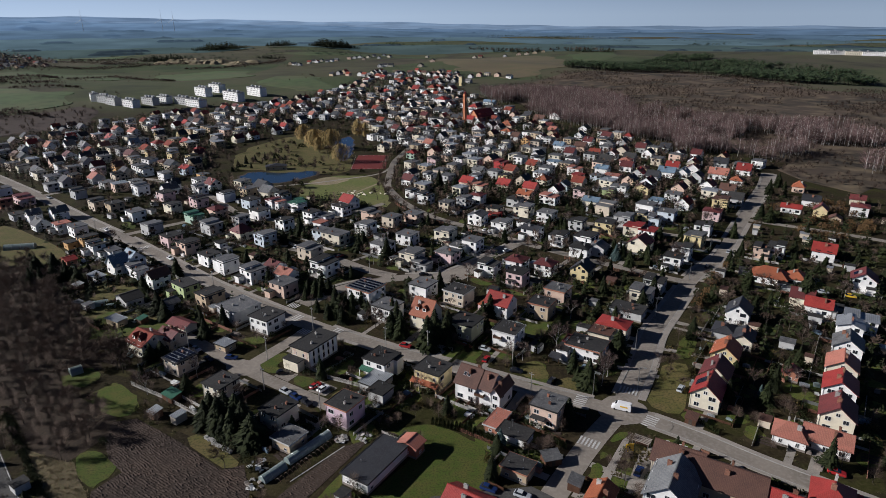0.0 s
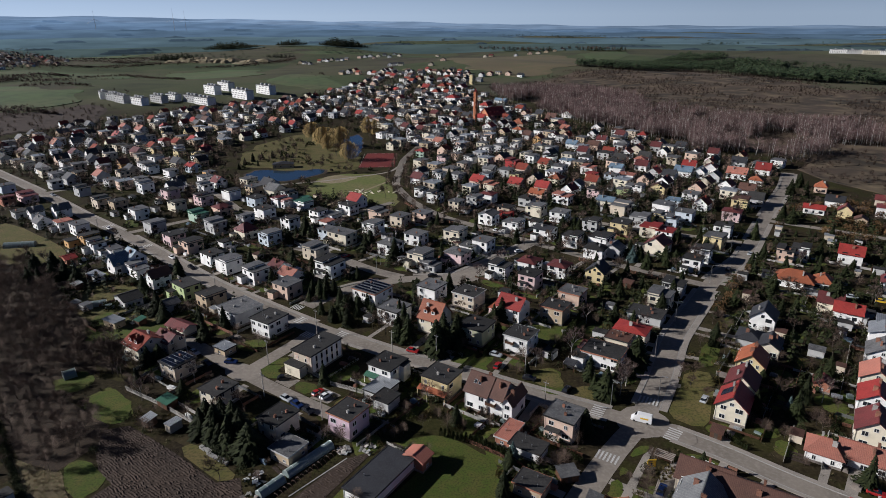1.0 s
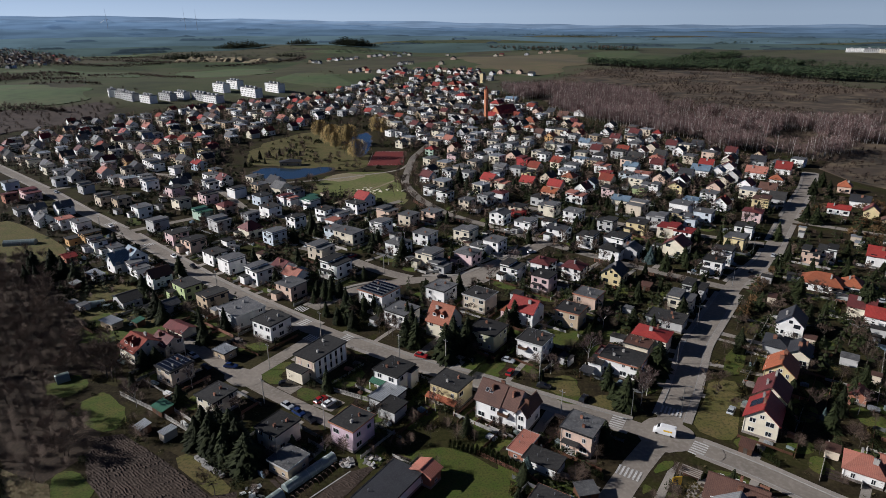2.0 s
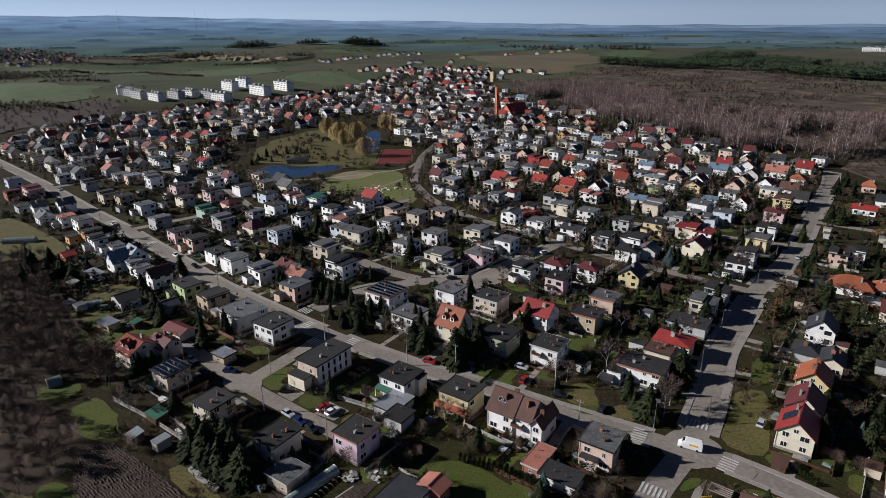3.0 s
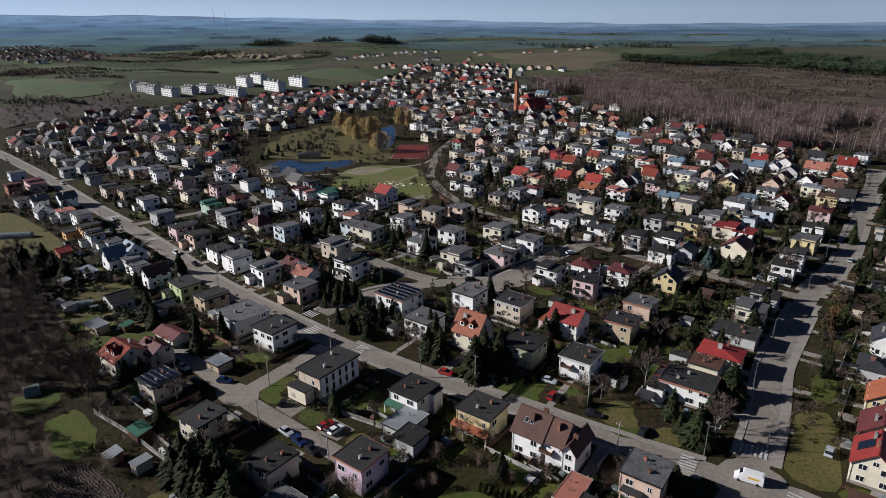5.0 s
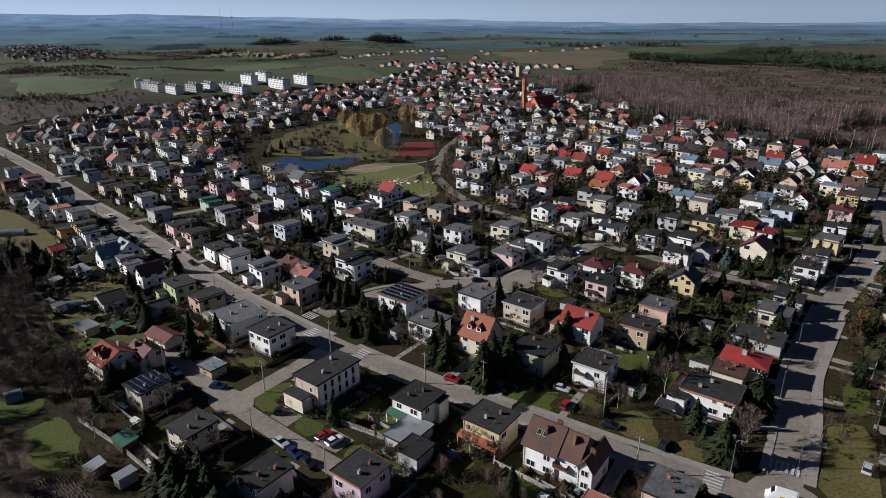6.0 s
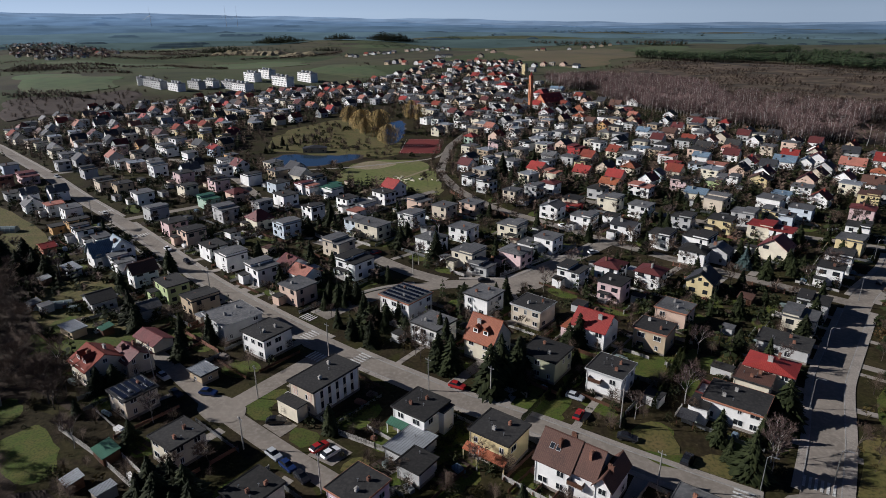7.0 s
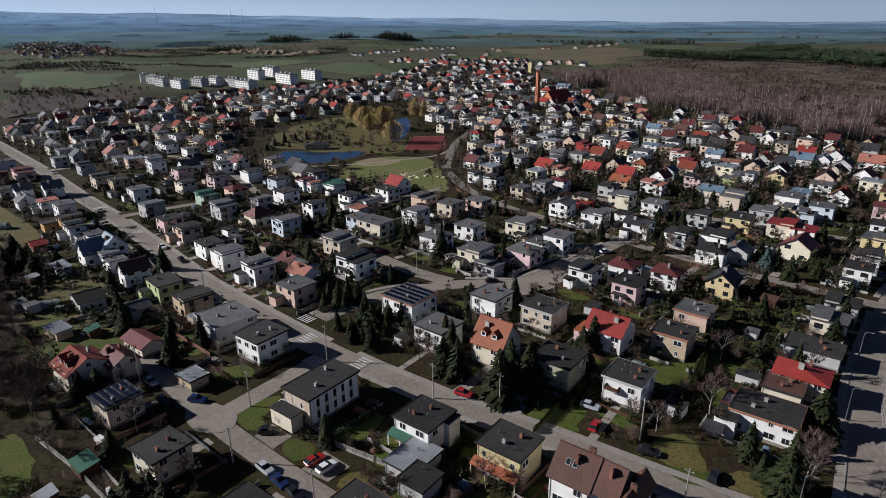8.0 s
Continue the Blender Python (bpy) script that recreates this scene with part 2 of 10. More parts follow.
def box(bm, x0, y0, z0, x1, y1, z1, m=None):
    vs = [bm.verts.new((x, y, z)) for z in (z0, z1) for x, y in ((x0, y0), (x1, y0), (x1, y1), (x0, y1))]
    if m is not None:
        for v in vs:
            v.co = m @ v.co
    for f in ((3, 2, 1, 0), (4, 5, 6, 7), (0, 1, 5, 4), (1, 2, 6, 5), (2, 3, 7, 6), (3, 0, 4, 7)):
        bm.faces.new([vs[i] for i in f])
    return vs


def boxmesh(name, *dims):
    bm = bmesh.new()
    box(bm, *dims)
    me = bpy.data.meshes.new(name)
    bm.to_mesh(me)
    bm.free()
    return me


def soft_box(x0, y0, z0, x1, y1, z1, r=0.03):
    bm = bmesh.new()
    box(bm, x0, y0, z0, x1, y1, z1)
    bmesh.ops.bevel(bm, geom=bm.edges[:], offset=r, segments=1, affect="EDGES")
    return bm


def tube(bm, pts, radii, n=6):
    """A tapered tube along points."""
    rings = []
    for i, p in enumerate(pts):
        a = Vector(pts[min(i + 1, len(pts) - 1)]) - Vector(pts[max(i - 1, 0)])
        q = a.to_track_quat("Z", "Y")
        rings.append([bm.verts.new(Vector(p) + q @ Vector((radii[i] * math.cos(k * 2 * math.pi / n), radii[i] * math.sin(k * 2 * math.pi / n), 0))) for k in range(n)])
    for r0, r1 in zip(rings, rings[1:]):
        for k in range(n):
            bm.faces.new((r0[k], r0[(k + 1) % n], r1[(k + 1) % n], r1[k]))
    if n > 2:
        bm.faces.new(rings[-1])
        bm.faces.new(rings[0][::-1])


def raw(name, verts, faces, material):
    me = bpy.data.meshes.new(name)
    me.from_pydata(verts, [], faces)
    me.materials.append(material)
    return me


# ---------- the lie of the land ----------
def step01(v):
    v = min(1.0, max(0.0, v))
    return v * v * (3 - 2 * v)


def gz(x, y):
    """Height of the ground: level under the town, rolling fields beyond, rising to far ridges."""
    r = math.hypot(x, y - 150)
    if r < 600:
        return 0.0
    roll = 7 * math.sin(x * 0.0061 + 1.0) * math.sin(y * 0.0047 + 0.6) + 5 * math.sin(x * 0.0023 - y * 0.0041) + 3 * math.sin(x * 0.011 + y * 0.008)
    far = step01((r - 2000) / 2800)
    ridge = 1 + 0.10 * math.sin(math.atan2(x, y) * 9.0 + 0.8) + 0.06 * math.sin(math.atan2(x, y) * 23.0)
    return roll * step01((r - 600) / 700) * (1 - 0.7 * far) + 20 * far * ridge


# ---------- ground ----------
def ground_material():
    m = bpy.data.materials.new("town_and_country_ground")
    m.use_nodes = True
    t = m.node_tree
    b = t.nodes["Principled BSDF"]
    geo = t.nodes.new("ShaderNodeNewGeometry")

    def ramp(fac, stops):
        r = t.nodes.new("ShaderNodeValToRGB")
        r.color_ramp.interpolation = "LINEAR"
        while len(r.color_ramp.elements) < len(stops):
            r.color_ramp.elements.new(0.5)
        for e, (p, c) in zip(r.color_ramp.elements, stops):
            e.position, e.color = p, rgb(c)
        t.links.new(fac, r.inputs[0])
        return r.outputs[0]

    def noisy(scale, detail=5.0):
        n = t.nodes.new("ShaderNodeTexNoise")
        n.inputs["Scale"].default_value, n.inputs["Detail"].default_value = scale, detail
        t.links.new(geo.outputs["Position"], n.inputs["Vector"])
        return n.outputs["Fac"]

    def mixed(fac, a, c):
        x = t.nodes.new("ShaderNodeMix")
        x.data_type = "RGBA"
        t.links.new(fac, x.inputs[0])
        t.links.new(a, x.inputs[6])
        t.links.new(c, x.inputs[7])
        return x.outputs[2]

    def cells(scale):
        v = t.nodes.new("ShaderNodeTexVoronoi")
        v.inputs["Scale"].default_value = scale
        t.links.new(geo.outputs["Position"], v.inputs["Vector"])
        s = t.nodes.new("ShaderNodeSeparateColor")
        t.links.new(v.outputs["Color"], s.inputs[0])
        return s.outputs[0]

    garden = ramp(cells(0.055), [(0.0, (0.0290, 0.0340, 0.0058)), (0.25, (0.0380, 0.0265, 0.0140)), (0.45, (0.0250, 0.0290, 0.0054)), (0.6, (0.0180, 0.0127, 0.0084)), (0.8, (0.0370, 0.0390, 0.0082)), (1.0, (0.0520, 0.0390, 0.0220))])
    patches = ramp(noisy(0.16), [(0.3, (0.0220, 0.0260, 0.0050)), (0.5, (0.0285, 0.0212, 0.0105)), (0.7, (0.0135, 0.0100, 0.0066))])
    grain = ramp(noisy(1.1), [(0.35, (0.0095, 0.0080, 0.0048)), (0.55, (0.0360, 0.0300, 0.0142)), (0.75, (0.0800, 0.0650, 0.0380))])
    half = t.nodes.new("ShaderNodeValue")
    half.outputs[0].default_value = 0.5
    third = t.nodes.new("ShaderNodeValue")
    third.outputs[0].default_value = 0.35
    sharp = t.nodes.new("ShaderNodeMapRange")
    sharp.inputs["From Min"].default_value, sharp.inputs["From Max"].default_value = 0.46, 0.54
    t.links.new(noisy(0.075, 6.0), sharp.inputs["Value"])
    town = mixed(third.outputs[0], mixed(sharp.outputs[0], garden, patches), grain)
    # Open-country ramps carry extra blue, painting in some distance haze.
    fields = ramp(cells(0.0032), [(0.0, (0.0600, 0.0915, 0.0420)), (0.25, (0.0860, 0.0801, 0.0540)), (0.45, (0.0530, 0.0839, 0.0390)), (0.7, (0.0610, 0.0540, 0.0450)), (1.0, (0.100, 0.0915, 0.0660))])
    broad = ramp(noisy(0.010, 8.0), [(0.35, (0.0343, 0.032, 0.0244)), (0.5, (0.0648, 0.0724, 0.0343)), (0.65, (0.0839, 0.0724, 0.0458))])
    country = mixed(half.outputs[0], fields, broad)
    d = t.nodes.new("ShaderNodeVectorMath")
    d.operation = "DISTANCE"
    d.inputs[1].default_value = (0, 250, 0)
    t.links.new(geo.outputs["Position"], d.inputs[0])
    mr = t.nodes.new("ShaderNodeMapRange")
    mr.inputs["From Min"].default_value, mr.inputs["From Max"].default_value = 560, 760
    t.links.new(d.outputs["Value"], mr.inputs["Value"])
    t.links.new(mixed(mr.outputs[0], town, country), b.inputs["Base Color"])
    b.inputs["Roughness"].default_value = 0.95
    b.inputs["Specular IOR Level"].default_value = 0.1
    bp = t.nodes.new("ShaderNodeBump")
    bp.inputs["Strength"].default_value, bp.inputs["Distance"].default_value = 0.5, 0.3
    t.links.new(noisy(0.9), bp.inputs["Height"])
    t.links.new(bp.outputs[0], b.inputs["Normal"])
    return m


def land_sheet():
    n = 240
    axis = [4900 * math.sinh(4.2 * (i / n * 2 - 1)) / math.sinh(4.2) for i in range(n + 1)]
    verts = [(x, y + 300, gz(x, y + 300)) for y in axis for x in axis]
    faces = [(j * (n + 1) + i, j * (n + 1) + i + 1, (j + 1) * (n + 1) + i + 1, (j + 1) * (n + 1) + i) for j in range(n) for i in range(n)]
    me = raw("ground", verts, faces, ground_material())
    me.polygons.foreach_set("use_smooth", [True] * len(me.polygons))
    return tagged(new("ground", me), "brown and green gardens and rolling fields in early spring", "ground", kind="structure")


land_sheet()


def blob(cx, cy, rx, ry, a=0.0, n=26, rough=0.13, seed=1):
    """An uneven closed outline."""
    rnd = random.Random(seed)
    p1, p2 = rnd.uniform(0, 6), rnd.uniform(0, 6)
    out = []
    for i in range(n):
        k = 2 * math.pi * i / n
        s = 1 + rough * math.sin(2 * k + p1) + rough * 0.7 * math.sin(3 * k + p2) + rnd.uniform(-0.04, 0.04)
        x, y = rx * s * math.cos(k), ry * s * math.sin(k)
        c, sn = math.cos(radians(a)), math.sin(radians(a))
        out.append((cx + x * c - y * sn, cy + x * sn + y * c))
    return out


def soft_outline(poly, amp=0.5, rounds=3):
    """Rounds the corners of an outline and makes its edge uneven."""
    pts = list(poly)
    for _ in range(rounds):
        pts = [q for (x0, y0), (x1, y1) in zip(pts, pts[1:] + pts[:1]) for q in ((x0 * 0.75 + x1 * 0.25, y0 * 0.75 + y1 * 0.25), (x0 * 0.25 + x1 * 0.75, y0 * 0.25 + y1 * 0.75))]
    return [(x + amp * noise.noise(Vector((x / amp / 6, y / amp / 6, 0.2))) * 2, y + amp * noise.noise(Vector((x / amp / 6, y / amp / 6, 7.7))) * 2) for x, y in pts]


def patch(name, outline, material, label, category, dz=0.03, kind="structure", cell=0):
    """A flat or draped piece of ground with that outline."""
    bm = bmesh.new()
    f = bm.faces.new([bm.verts.new((x, y, 0)) for x, y in outline])
    if f.normal.z < 0:
        f.normal_flip()
    bmesh.ops.triangulate(bm, faces=bm.faces[:])
    for _ in range(cell):
        bmesh.ops.subdivide_edges(bm, edges=bm.edges[:], cuts=1, use_grid_fill=True)
    for v in bm.verts:
        v.co.z = gz(v.co.x, v.co.y) + (-0.5 if cell and v.is_boundary else dz)
    return tagged(part(name, bm, material), label, category, kind=kind)


def ribbon(name, pts, width, material, label, category, dz=0.05, closed_side=0.0, kind="structure", thick=0.0):
    """A strip along a line of points, its corners rounded off."""
    fine = []
    for (x0, y0), (x1, y1) in zip(pts, pts[1:]):
        k = max(1, int(math.hypot(x1 - x0, y1 - y0) / 6))
        fine += [(x0 + (x1 - x0) * i / k, y0 + (y1 - y0) * i / k) for i in range(k)]
    fine.append(pts[-1])
    for _ in range(3):
        fine = [fine[0]] + [((a[0] + 2 * b[0] + c[0]) / 4, (a[1] + 2 * b[1] + c[1]) / 4) for a, b, c in zip(fine, fine[1:], fine[2:])] + [fine[-1]]
    bm = bmesh.new()
    last = None
    for i, (x, y) in enumerate(fine):
        a, b = fine[max(i - 1, 0)], fine[min(i + 1, len(fine) - 1)]
        l = math.hypot(b[0] - a[0], b[1] - a[1]) or 1
        nx, ny = -(b[1] - a[1]) / l, (b[0] - a[0]) / l
        o = closed_side
        row = [bm.verts.new((x + nx * (o + s * width / 2), y + ny * (o + s * width / 2), gz(x, y) + dz)) for s in (1, -1)]
        if last:
            bm.faces.new((last[0], last[1], row[1], row[0]))
        last = row
    if thick:
        ex = bmesh.ops.extrude_face_region(bm, geom=bm.faces[:])
        for v in ex["geom"]:
            if isinstance(v, bmesh.types.BMVert):
                v.co.z -= thick
        bmesh.ops.recalc_face_normals(bm, faces=bm.faces[:])
    return tagged(part(name, bm, material), label, category, kind=kind)


# streets
MAIN = [(-430, 575), (-327, 486), (-237.5, 403), (-190, 355.5), (-150, 318), (-113, 280.5), (-87.4, 254), (-71, 239.5), (-46, 218.3), (-25.4, 202.4), (-14, 194.8), (-3, 187), (14.8, 177.6), (30.6, 167.4), (45, 158.8), (60, 150.5), (69, 143.8), (78.5, 135.7), (87.4, 126), (98, 117), (150, 70), (330, -95)]
LOWER = [(-70, -52), (-9, 62), (33, 118), (43.5, 132.5), (49.5, 140), (60, 150.5)]
CROSS = [(60, 150.5), (74, 173), (86.6, 196.5), (124, 246.5), (148, 269.5), (196, 336.5), (238, 392.5), (262, 430)]
LANE_C = [(-98, 217.5), (-77.7, 202), (-66.4, 190.5), (-57, 182), (-51.4, 177.5), (-44.6, 172.5), (-37.5, 166.9), (-31.5, 162), (-24, 157.2)]
LANE_W = [(-36, 210.5), (-42, 202), (-48.3, 192), (-55.5, 181.5)]
LANE_D = [(-44, 229), (-30, 246), (-5, 255), (14, 254), (37, 276), (55, 296)]
LANE_D2 = [(-60, 296), (-36, 280), (-21, 263), (-8, 256)]
LANE_E = [(8, 590), (4, 561), (-12, 491), (-16, 414), (-5, 374), (12, 342), (32, 322), (55, 297), (75, 277), (93, 261), (119, 240)]
LANE_F = [(34, 372), (75, 341), (110, 316), (158, 290)]
LANE_G = [(-152, 323), (-105, 362), (-60, 330), (-16, 372)]
LANE_H = [(-240, 408), (-190, 452), (-130, 400), (-105, 362)]
LANE_R = [(185, 327), (235, 290), (262, 262)]
ROADS = [MAIN, CROSS, LOWER, LANE_C, LANE_W, LANE_D, LANE_D2, LANE_E, LANE_F, LANE_G, LANE_H, LANE_R]
for pts, w, name in ((MAIN, 5.6, "main street"), (CROSS, 6.6, "wide cross street"), (LOWER, 6.4, "narrow street below the junction"), (LANE_C, 4.8, "side lane"), (LANE_W, 5.2, "side lane"), (LANE_D, 6.5, "residential lane"),
                     (LANE_D2, 6.0, "residential lane"), (LANE_E, 5.2, "residential street"), (LANE_F, 5.0, "residential lane"), (LANE_G, 4.5, "residential lane"),
                     (LANE_H, 4.5, "residential lane"), (LANE_R, 5.0, "gravelled lane")):
    ribbon("road", pts, w, M_ASPH, "worn grey asphalt " + name + " between house plots", "road", 0.045 + 0.006 * ROADS.index(pts))
patch("road_plaza", blob(16, 255, 14, 8, 28, seed=4, rough=0.08), M_ASPH, "wide worn asphalt turning area", "road", 0.115)
patch("road_junction", blob(60.5, 150.5, 7.8, 6.6, 40, seed=6, rough=0.05), M_ASPH, "worn asphalt street junction", "road", 0.118)
patch("road_junction", blob(68, 144.8, 5.2, 4.0, -40, seed=12, rough=0.04), M_ASPH, "worn asphalt bend of the main street", "road", 0.127)
patch("road_junction", blob(-56.5, 182, 6.6, 4.6, -38, seed=8, rough=0.06), M_ASPH, "worn asphalt corner where two lanes meet", "road", 0.121)
patch("road_junction", blob(-41.5, 213.5, 6.0, 4.0, -40, seed=9, rough=0.05), M_ASPH, "worn asphalt mouth of a side lane", "road", 0.124)
patch("car_park", [(-45.1, 176.1), (-40.1, 172.2), (-37.4, 176.2), (-42.6, 180.3)], M_ASPH, "asphalt parking space beside the lane", "road", 0.09)
patch("car_park", [(-33, 166.6), (-27.3, 163.4), (-23.9, 167.6), (-29.8, 172)], M_ASPH, "asphalt parking bay for two cars", "road", 0.094)


def off_line(pts, off):
    """The line at a distance beside a street, with a point every two metres and each point's own street place."""
    fine = []
    for (x0, y0), (x1, y1) in zip(pts, pts[1:]):
        k = max(1, int(math.hypot(x1 - x0, y1 - y0) / 2))
        fine += [(x0 + (x1 - x0) * i / k, y0 + (y1 - y0) * i / k) for i in range(k)]
    for _ in range(8):
        fine = [fine[0]] + [((a[0] + 2 * b[0] + c[0]) / 4, (a[1] + 2 * b[1] + c[1]) / 4) for a, b, c in zip(fine, fine[1:], fine[2:])] + [fine[-1]]
    out = []
    for i, (x, y) in enumerate(fine):
        a, b = fine[max(i - 1, 0)], fine[min(i + 1, len(fine) - 1)]
        l = math.hypot(b[0] - a[0], b[1] - a[1]) or 1
        out.append((x - (b[1] - a[1]) / l * off, y + (b[0] - a[0]) / l * off))
    return out


def road_gap(x, y, own):
    """Distance to the nearest other street's middle."""
    best = 1e9
    for pts in ROADS:
        if pts is own:
            continue
        for (x0, y0), (x1, y1) in zip(pts, pts[1:]):
            l2 = (x1 - x0) ** 2 + (y1 - y0) ** 2
            k = max(0, min(1, ((x - x0) * (x1 - x0) + (y - y0) * (y1 - y0)) / l2))
            best = min(best, math.hypot(x - x0 - k * (x1 - x0), y - y0 - k * (y1 - y0)))
    return best


def pavement_along(pts, off, w, n):
    run = []
    for p in off_line(pts, off) + [None]:
        if p is not None and road_gap(p[0], p[1], pts) > 5.2 and math.hypot(p[0] - 60.5, p[1] - 150.5) > 8.5:
            run.append(p)
            continue
        if len(run) > 4:
            ribbon("pavement", run, w, M_PAVE, "pale concrete paving beside the street", "pavement", 0.14 + 0.004 * n, thick=0.17)
            edge = w / 2 if off < 0 else -w / 2
            ribbon("kerb", run, 0.22, M_KERB, "pale concrete kerb along the street", "kerb", 0.165 + 0.004 * n, edge, thick=0.19)
        run = []


for n, (pts, off, w) in enumerate(((MAIN, 3.5, 1.5), (MAIN, -3.35, 1.2), (CROSS, -4.35, 2.2), (CROSS, 4.05, 1.6), (LANE_D, 4.0, 1.6))):
    pavement_along(pts, off, w, n)
ribbon("country_road", [(-152, 186), (-114.5, 143), (-91, 115), (-53, 72)], 5.6, M_DARKASPH, "dark asphalt country road with white edge lines", "road", 0.05, 0)
for off in (-2.5, 2.5):
    ribbon("edge_line", [(-152, 186), (-114.5, 143), (-91, 115), (-53, 72)], 0.16, M_LINE, "white painted edge line on the road", "road marking", 0.056, off)


def zebra(x, y, a, n=7, length=3.6):
    """A pedestrian crossing: n bars side by side, across a road that runs along a."""
    for i in range(n):
        bm = bmesh.new()
        s = (i - (n - 1) / 2) * 1.0
        box(bm, -length / 2, s - 0.25, 0, length / 2, s + 0.25, 0.006)
        ob = tagged(part("crossing_bar", bm, M_LINE), "worn white bar of a pedestrian crossing", "road marking", "pedestrian crossing bars", "structure")
        ob.matrix_basis = pose(x, y, 0.137, 0, 0, a)


zebra(-44.8, 216.9, -38, 6)
zebra(-28.4, 204.6, -37, 6)
zebra(-47.5, 228.4, 55, 5)
zebra(-39.6, 205.4, 56, 6)
zebra(49.6, 156.1, -31, 6)
zebra(65.2, 160.6, 58, 7)
zebra(66.6, 144.6, -40, 6)
zebra(46.6, 136.6, 55, 6)
zebra(-134, 302, -44, 6)
zebra(-168, 335.5, -44, 6)


# ---------- houses ----------
cache = {}


def keep(key, make):
    if key not in cache:
        cache[key] = make()
    return cache[key]


def window_mesh(w, h):
    """An open frame in one piece, with a mullion and a wider foot; the pane is a mesh of its own."""
    bm = bmesh.new()
    f = 0.09
    xs, zs = (-w / 2, -w / 2 + f, -f / 2, f / 2, w / 2 - f, w / 2), (-0.08, f, h - f, h)
    vs = [[bm.verts.new((x, -0.06, z)) for x in xs] for z in zs]
    for j in range(3):
        for i in range(5):
            if j == 1 and i in (1, 3):
                continue
            bm.faces.new((vs[j][i], vs[j][i + 1], vs[j + 1][i + 1], vs[j + 1][i]))
    ex = bmesh.ops.extrude_face_region(bm, geom=bm.faces[:])
    for v in ex["geom"]:
        if isinstance(v, bmesh.types.BMVert):
            v.co.y += 0.11
    bmesh.ops.recalc_face_normals(bm, faces=bm.faces[:])
    me = bpy.data.meshes.new("window")
    bm.to_mesh(me)
    bm.free()
    return me


def walls_with_openings(w, d, h, wins, roof, rise, along):
    """Four walls, their window reveals cut in; gables are closed up to the ridge."""
    bm = bmesh.new()
    box(bm, -w / 2, -d / 2, 0, w / 2, d / 2, h)
    if roof == "gable":
        if along == "d":
            tri = [[(-w / 2, y, h), (w / 2, y, h), (0, y, h + rise - 0.1)] for y in (-d / 2, d / 2)]
        else:
            tri = [[(x, -d / 2, h), (x, d / 2, h), (x, 0, h + rise - 0.1)] for x in (-w / 2, w / 2)]
        a, b = [[bm.verts.new(c) for c in t] for t in tri]
        bm.faces.new(a)
        bm.faces.new(b[::-1])
        bm.faces.new((a[0], a[2], b[2], b[0]))
        bm.faces.new((a[2], a[1], b[1], b[2]))
    bmesh.ops.recalc_face_normals(bm, faces=bm.faces[:])
    return bm


def roof_bm(w, d, h, roof, rise, along, over):
    bm = bmesh.new()
    if roof == "flat":
        W, D = w / 2 + over, d / 2 + over
        # a slab with a slight fall and a raised edge strip
        box(bm, -W, -D, h, W, D, h + 0.28)
        for x0, y0, x1, y1 in ((-W, -D, W, -D + 0.18), (-W, D - 0.18, W, D), (-W, -D + 0.18, -W + 0.18, D - 0.18), (W - 0.18, -D + 0.18, W, D - 0.18)):
            box(bm, x0, y0, h + 0.28, x1, y1, h + 0.36)
        return bm
    if along == "w":
        m = Matrix.Rotation(math.pi / 2, 4, "Z")
        w, d = d, w
    else:
        m = Matrix.Identity(4)
    W, D, t = w / 2 + over, d / 2 + over, 0.2
    drop = rise * over / (w / 2)
    inset = 0.0 if roof == "gable" else min(D * 0.75, W * 0.95)
    top = [bm.verts.new(m @ Vector(c)) for c in ((-W, -D, h - drop + t), (W, -D, h - drop + t), (W, D, h - drop + t), (-W, D, h - drop + t), (0, -D + inset, h + rise + t), (0, D - inset, h + rise + t))]
    low = [bm.verts.new(v.co - Vector((0, 0, t))) for v in top]
    quads = [(0, 4, 5, 3), (1, 2, 5, 4)]
    tris = [(0, 1, 4), (2, 3, 5)] if inset else []
    for f in quads + tris:
        bm.faces.new([top[i] for i in f])
        bm.faces.new([low[i] for i in f][::-1])
    rim = [(0, 1), (1, 2), (2, 3), (3, 0)] if inset else [(0, 4), (4, 1), (1, 2), (2, 5), (5, 3), (3, 0)]
    for i, j in rim:
        bm.faces.new((top[i], top[j], low[j], low[i]))
    bmesh.ops.recalc_face_normals(bm, faces=bm.faces[:])
    # ridge cap
    box(bm, -0.14, -D + inset, h + rise + t - 0.06, 0.14, D - inset, h + rise + t + 0.07, m)
    return bm


def chimney_mesh(h):
    bm = bmesh.new()
    wide = 0.34 if h < 1 else 0.55
    box(bm, -wide, -0.26, -0.5, wide, 0.26, h)
    box(bm, -wide - 0.06, -0.32, h, wide + 0.06, 0.32, h + 0.08)
    for x in (-0.17, 0.17):
        box(bm, x - 0.09, -0.09, h + 0.1, x + 0.09, 0.09, h + 0.32)
    me = bpy.data.meshes.new("chimney")
    bm.to_mesh(me)
    bm.free()
    return me


WORDS = {"felt": "black felt", "grey": "grey sheet", "metal": "pale metal", "zinc": "weathered zinc", "blue": "blue-grey sheet", "brown": "brown tiled", "maroon": "maroon tiled", "red": "bright red",
         "orange": "orange tiled", "rose": "faded red tiled", "green": "green sheet", "dark": "anthracite", "tile": "dark red tiled"}
COLS = {"lilac": "lilac pink", "mint": "pale green", "brick": "red brick"}
counter = [0]
PLACED = []


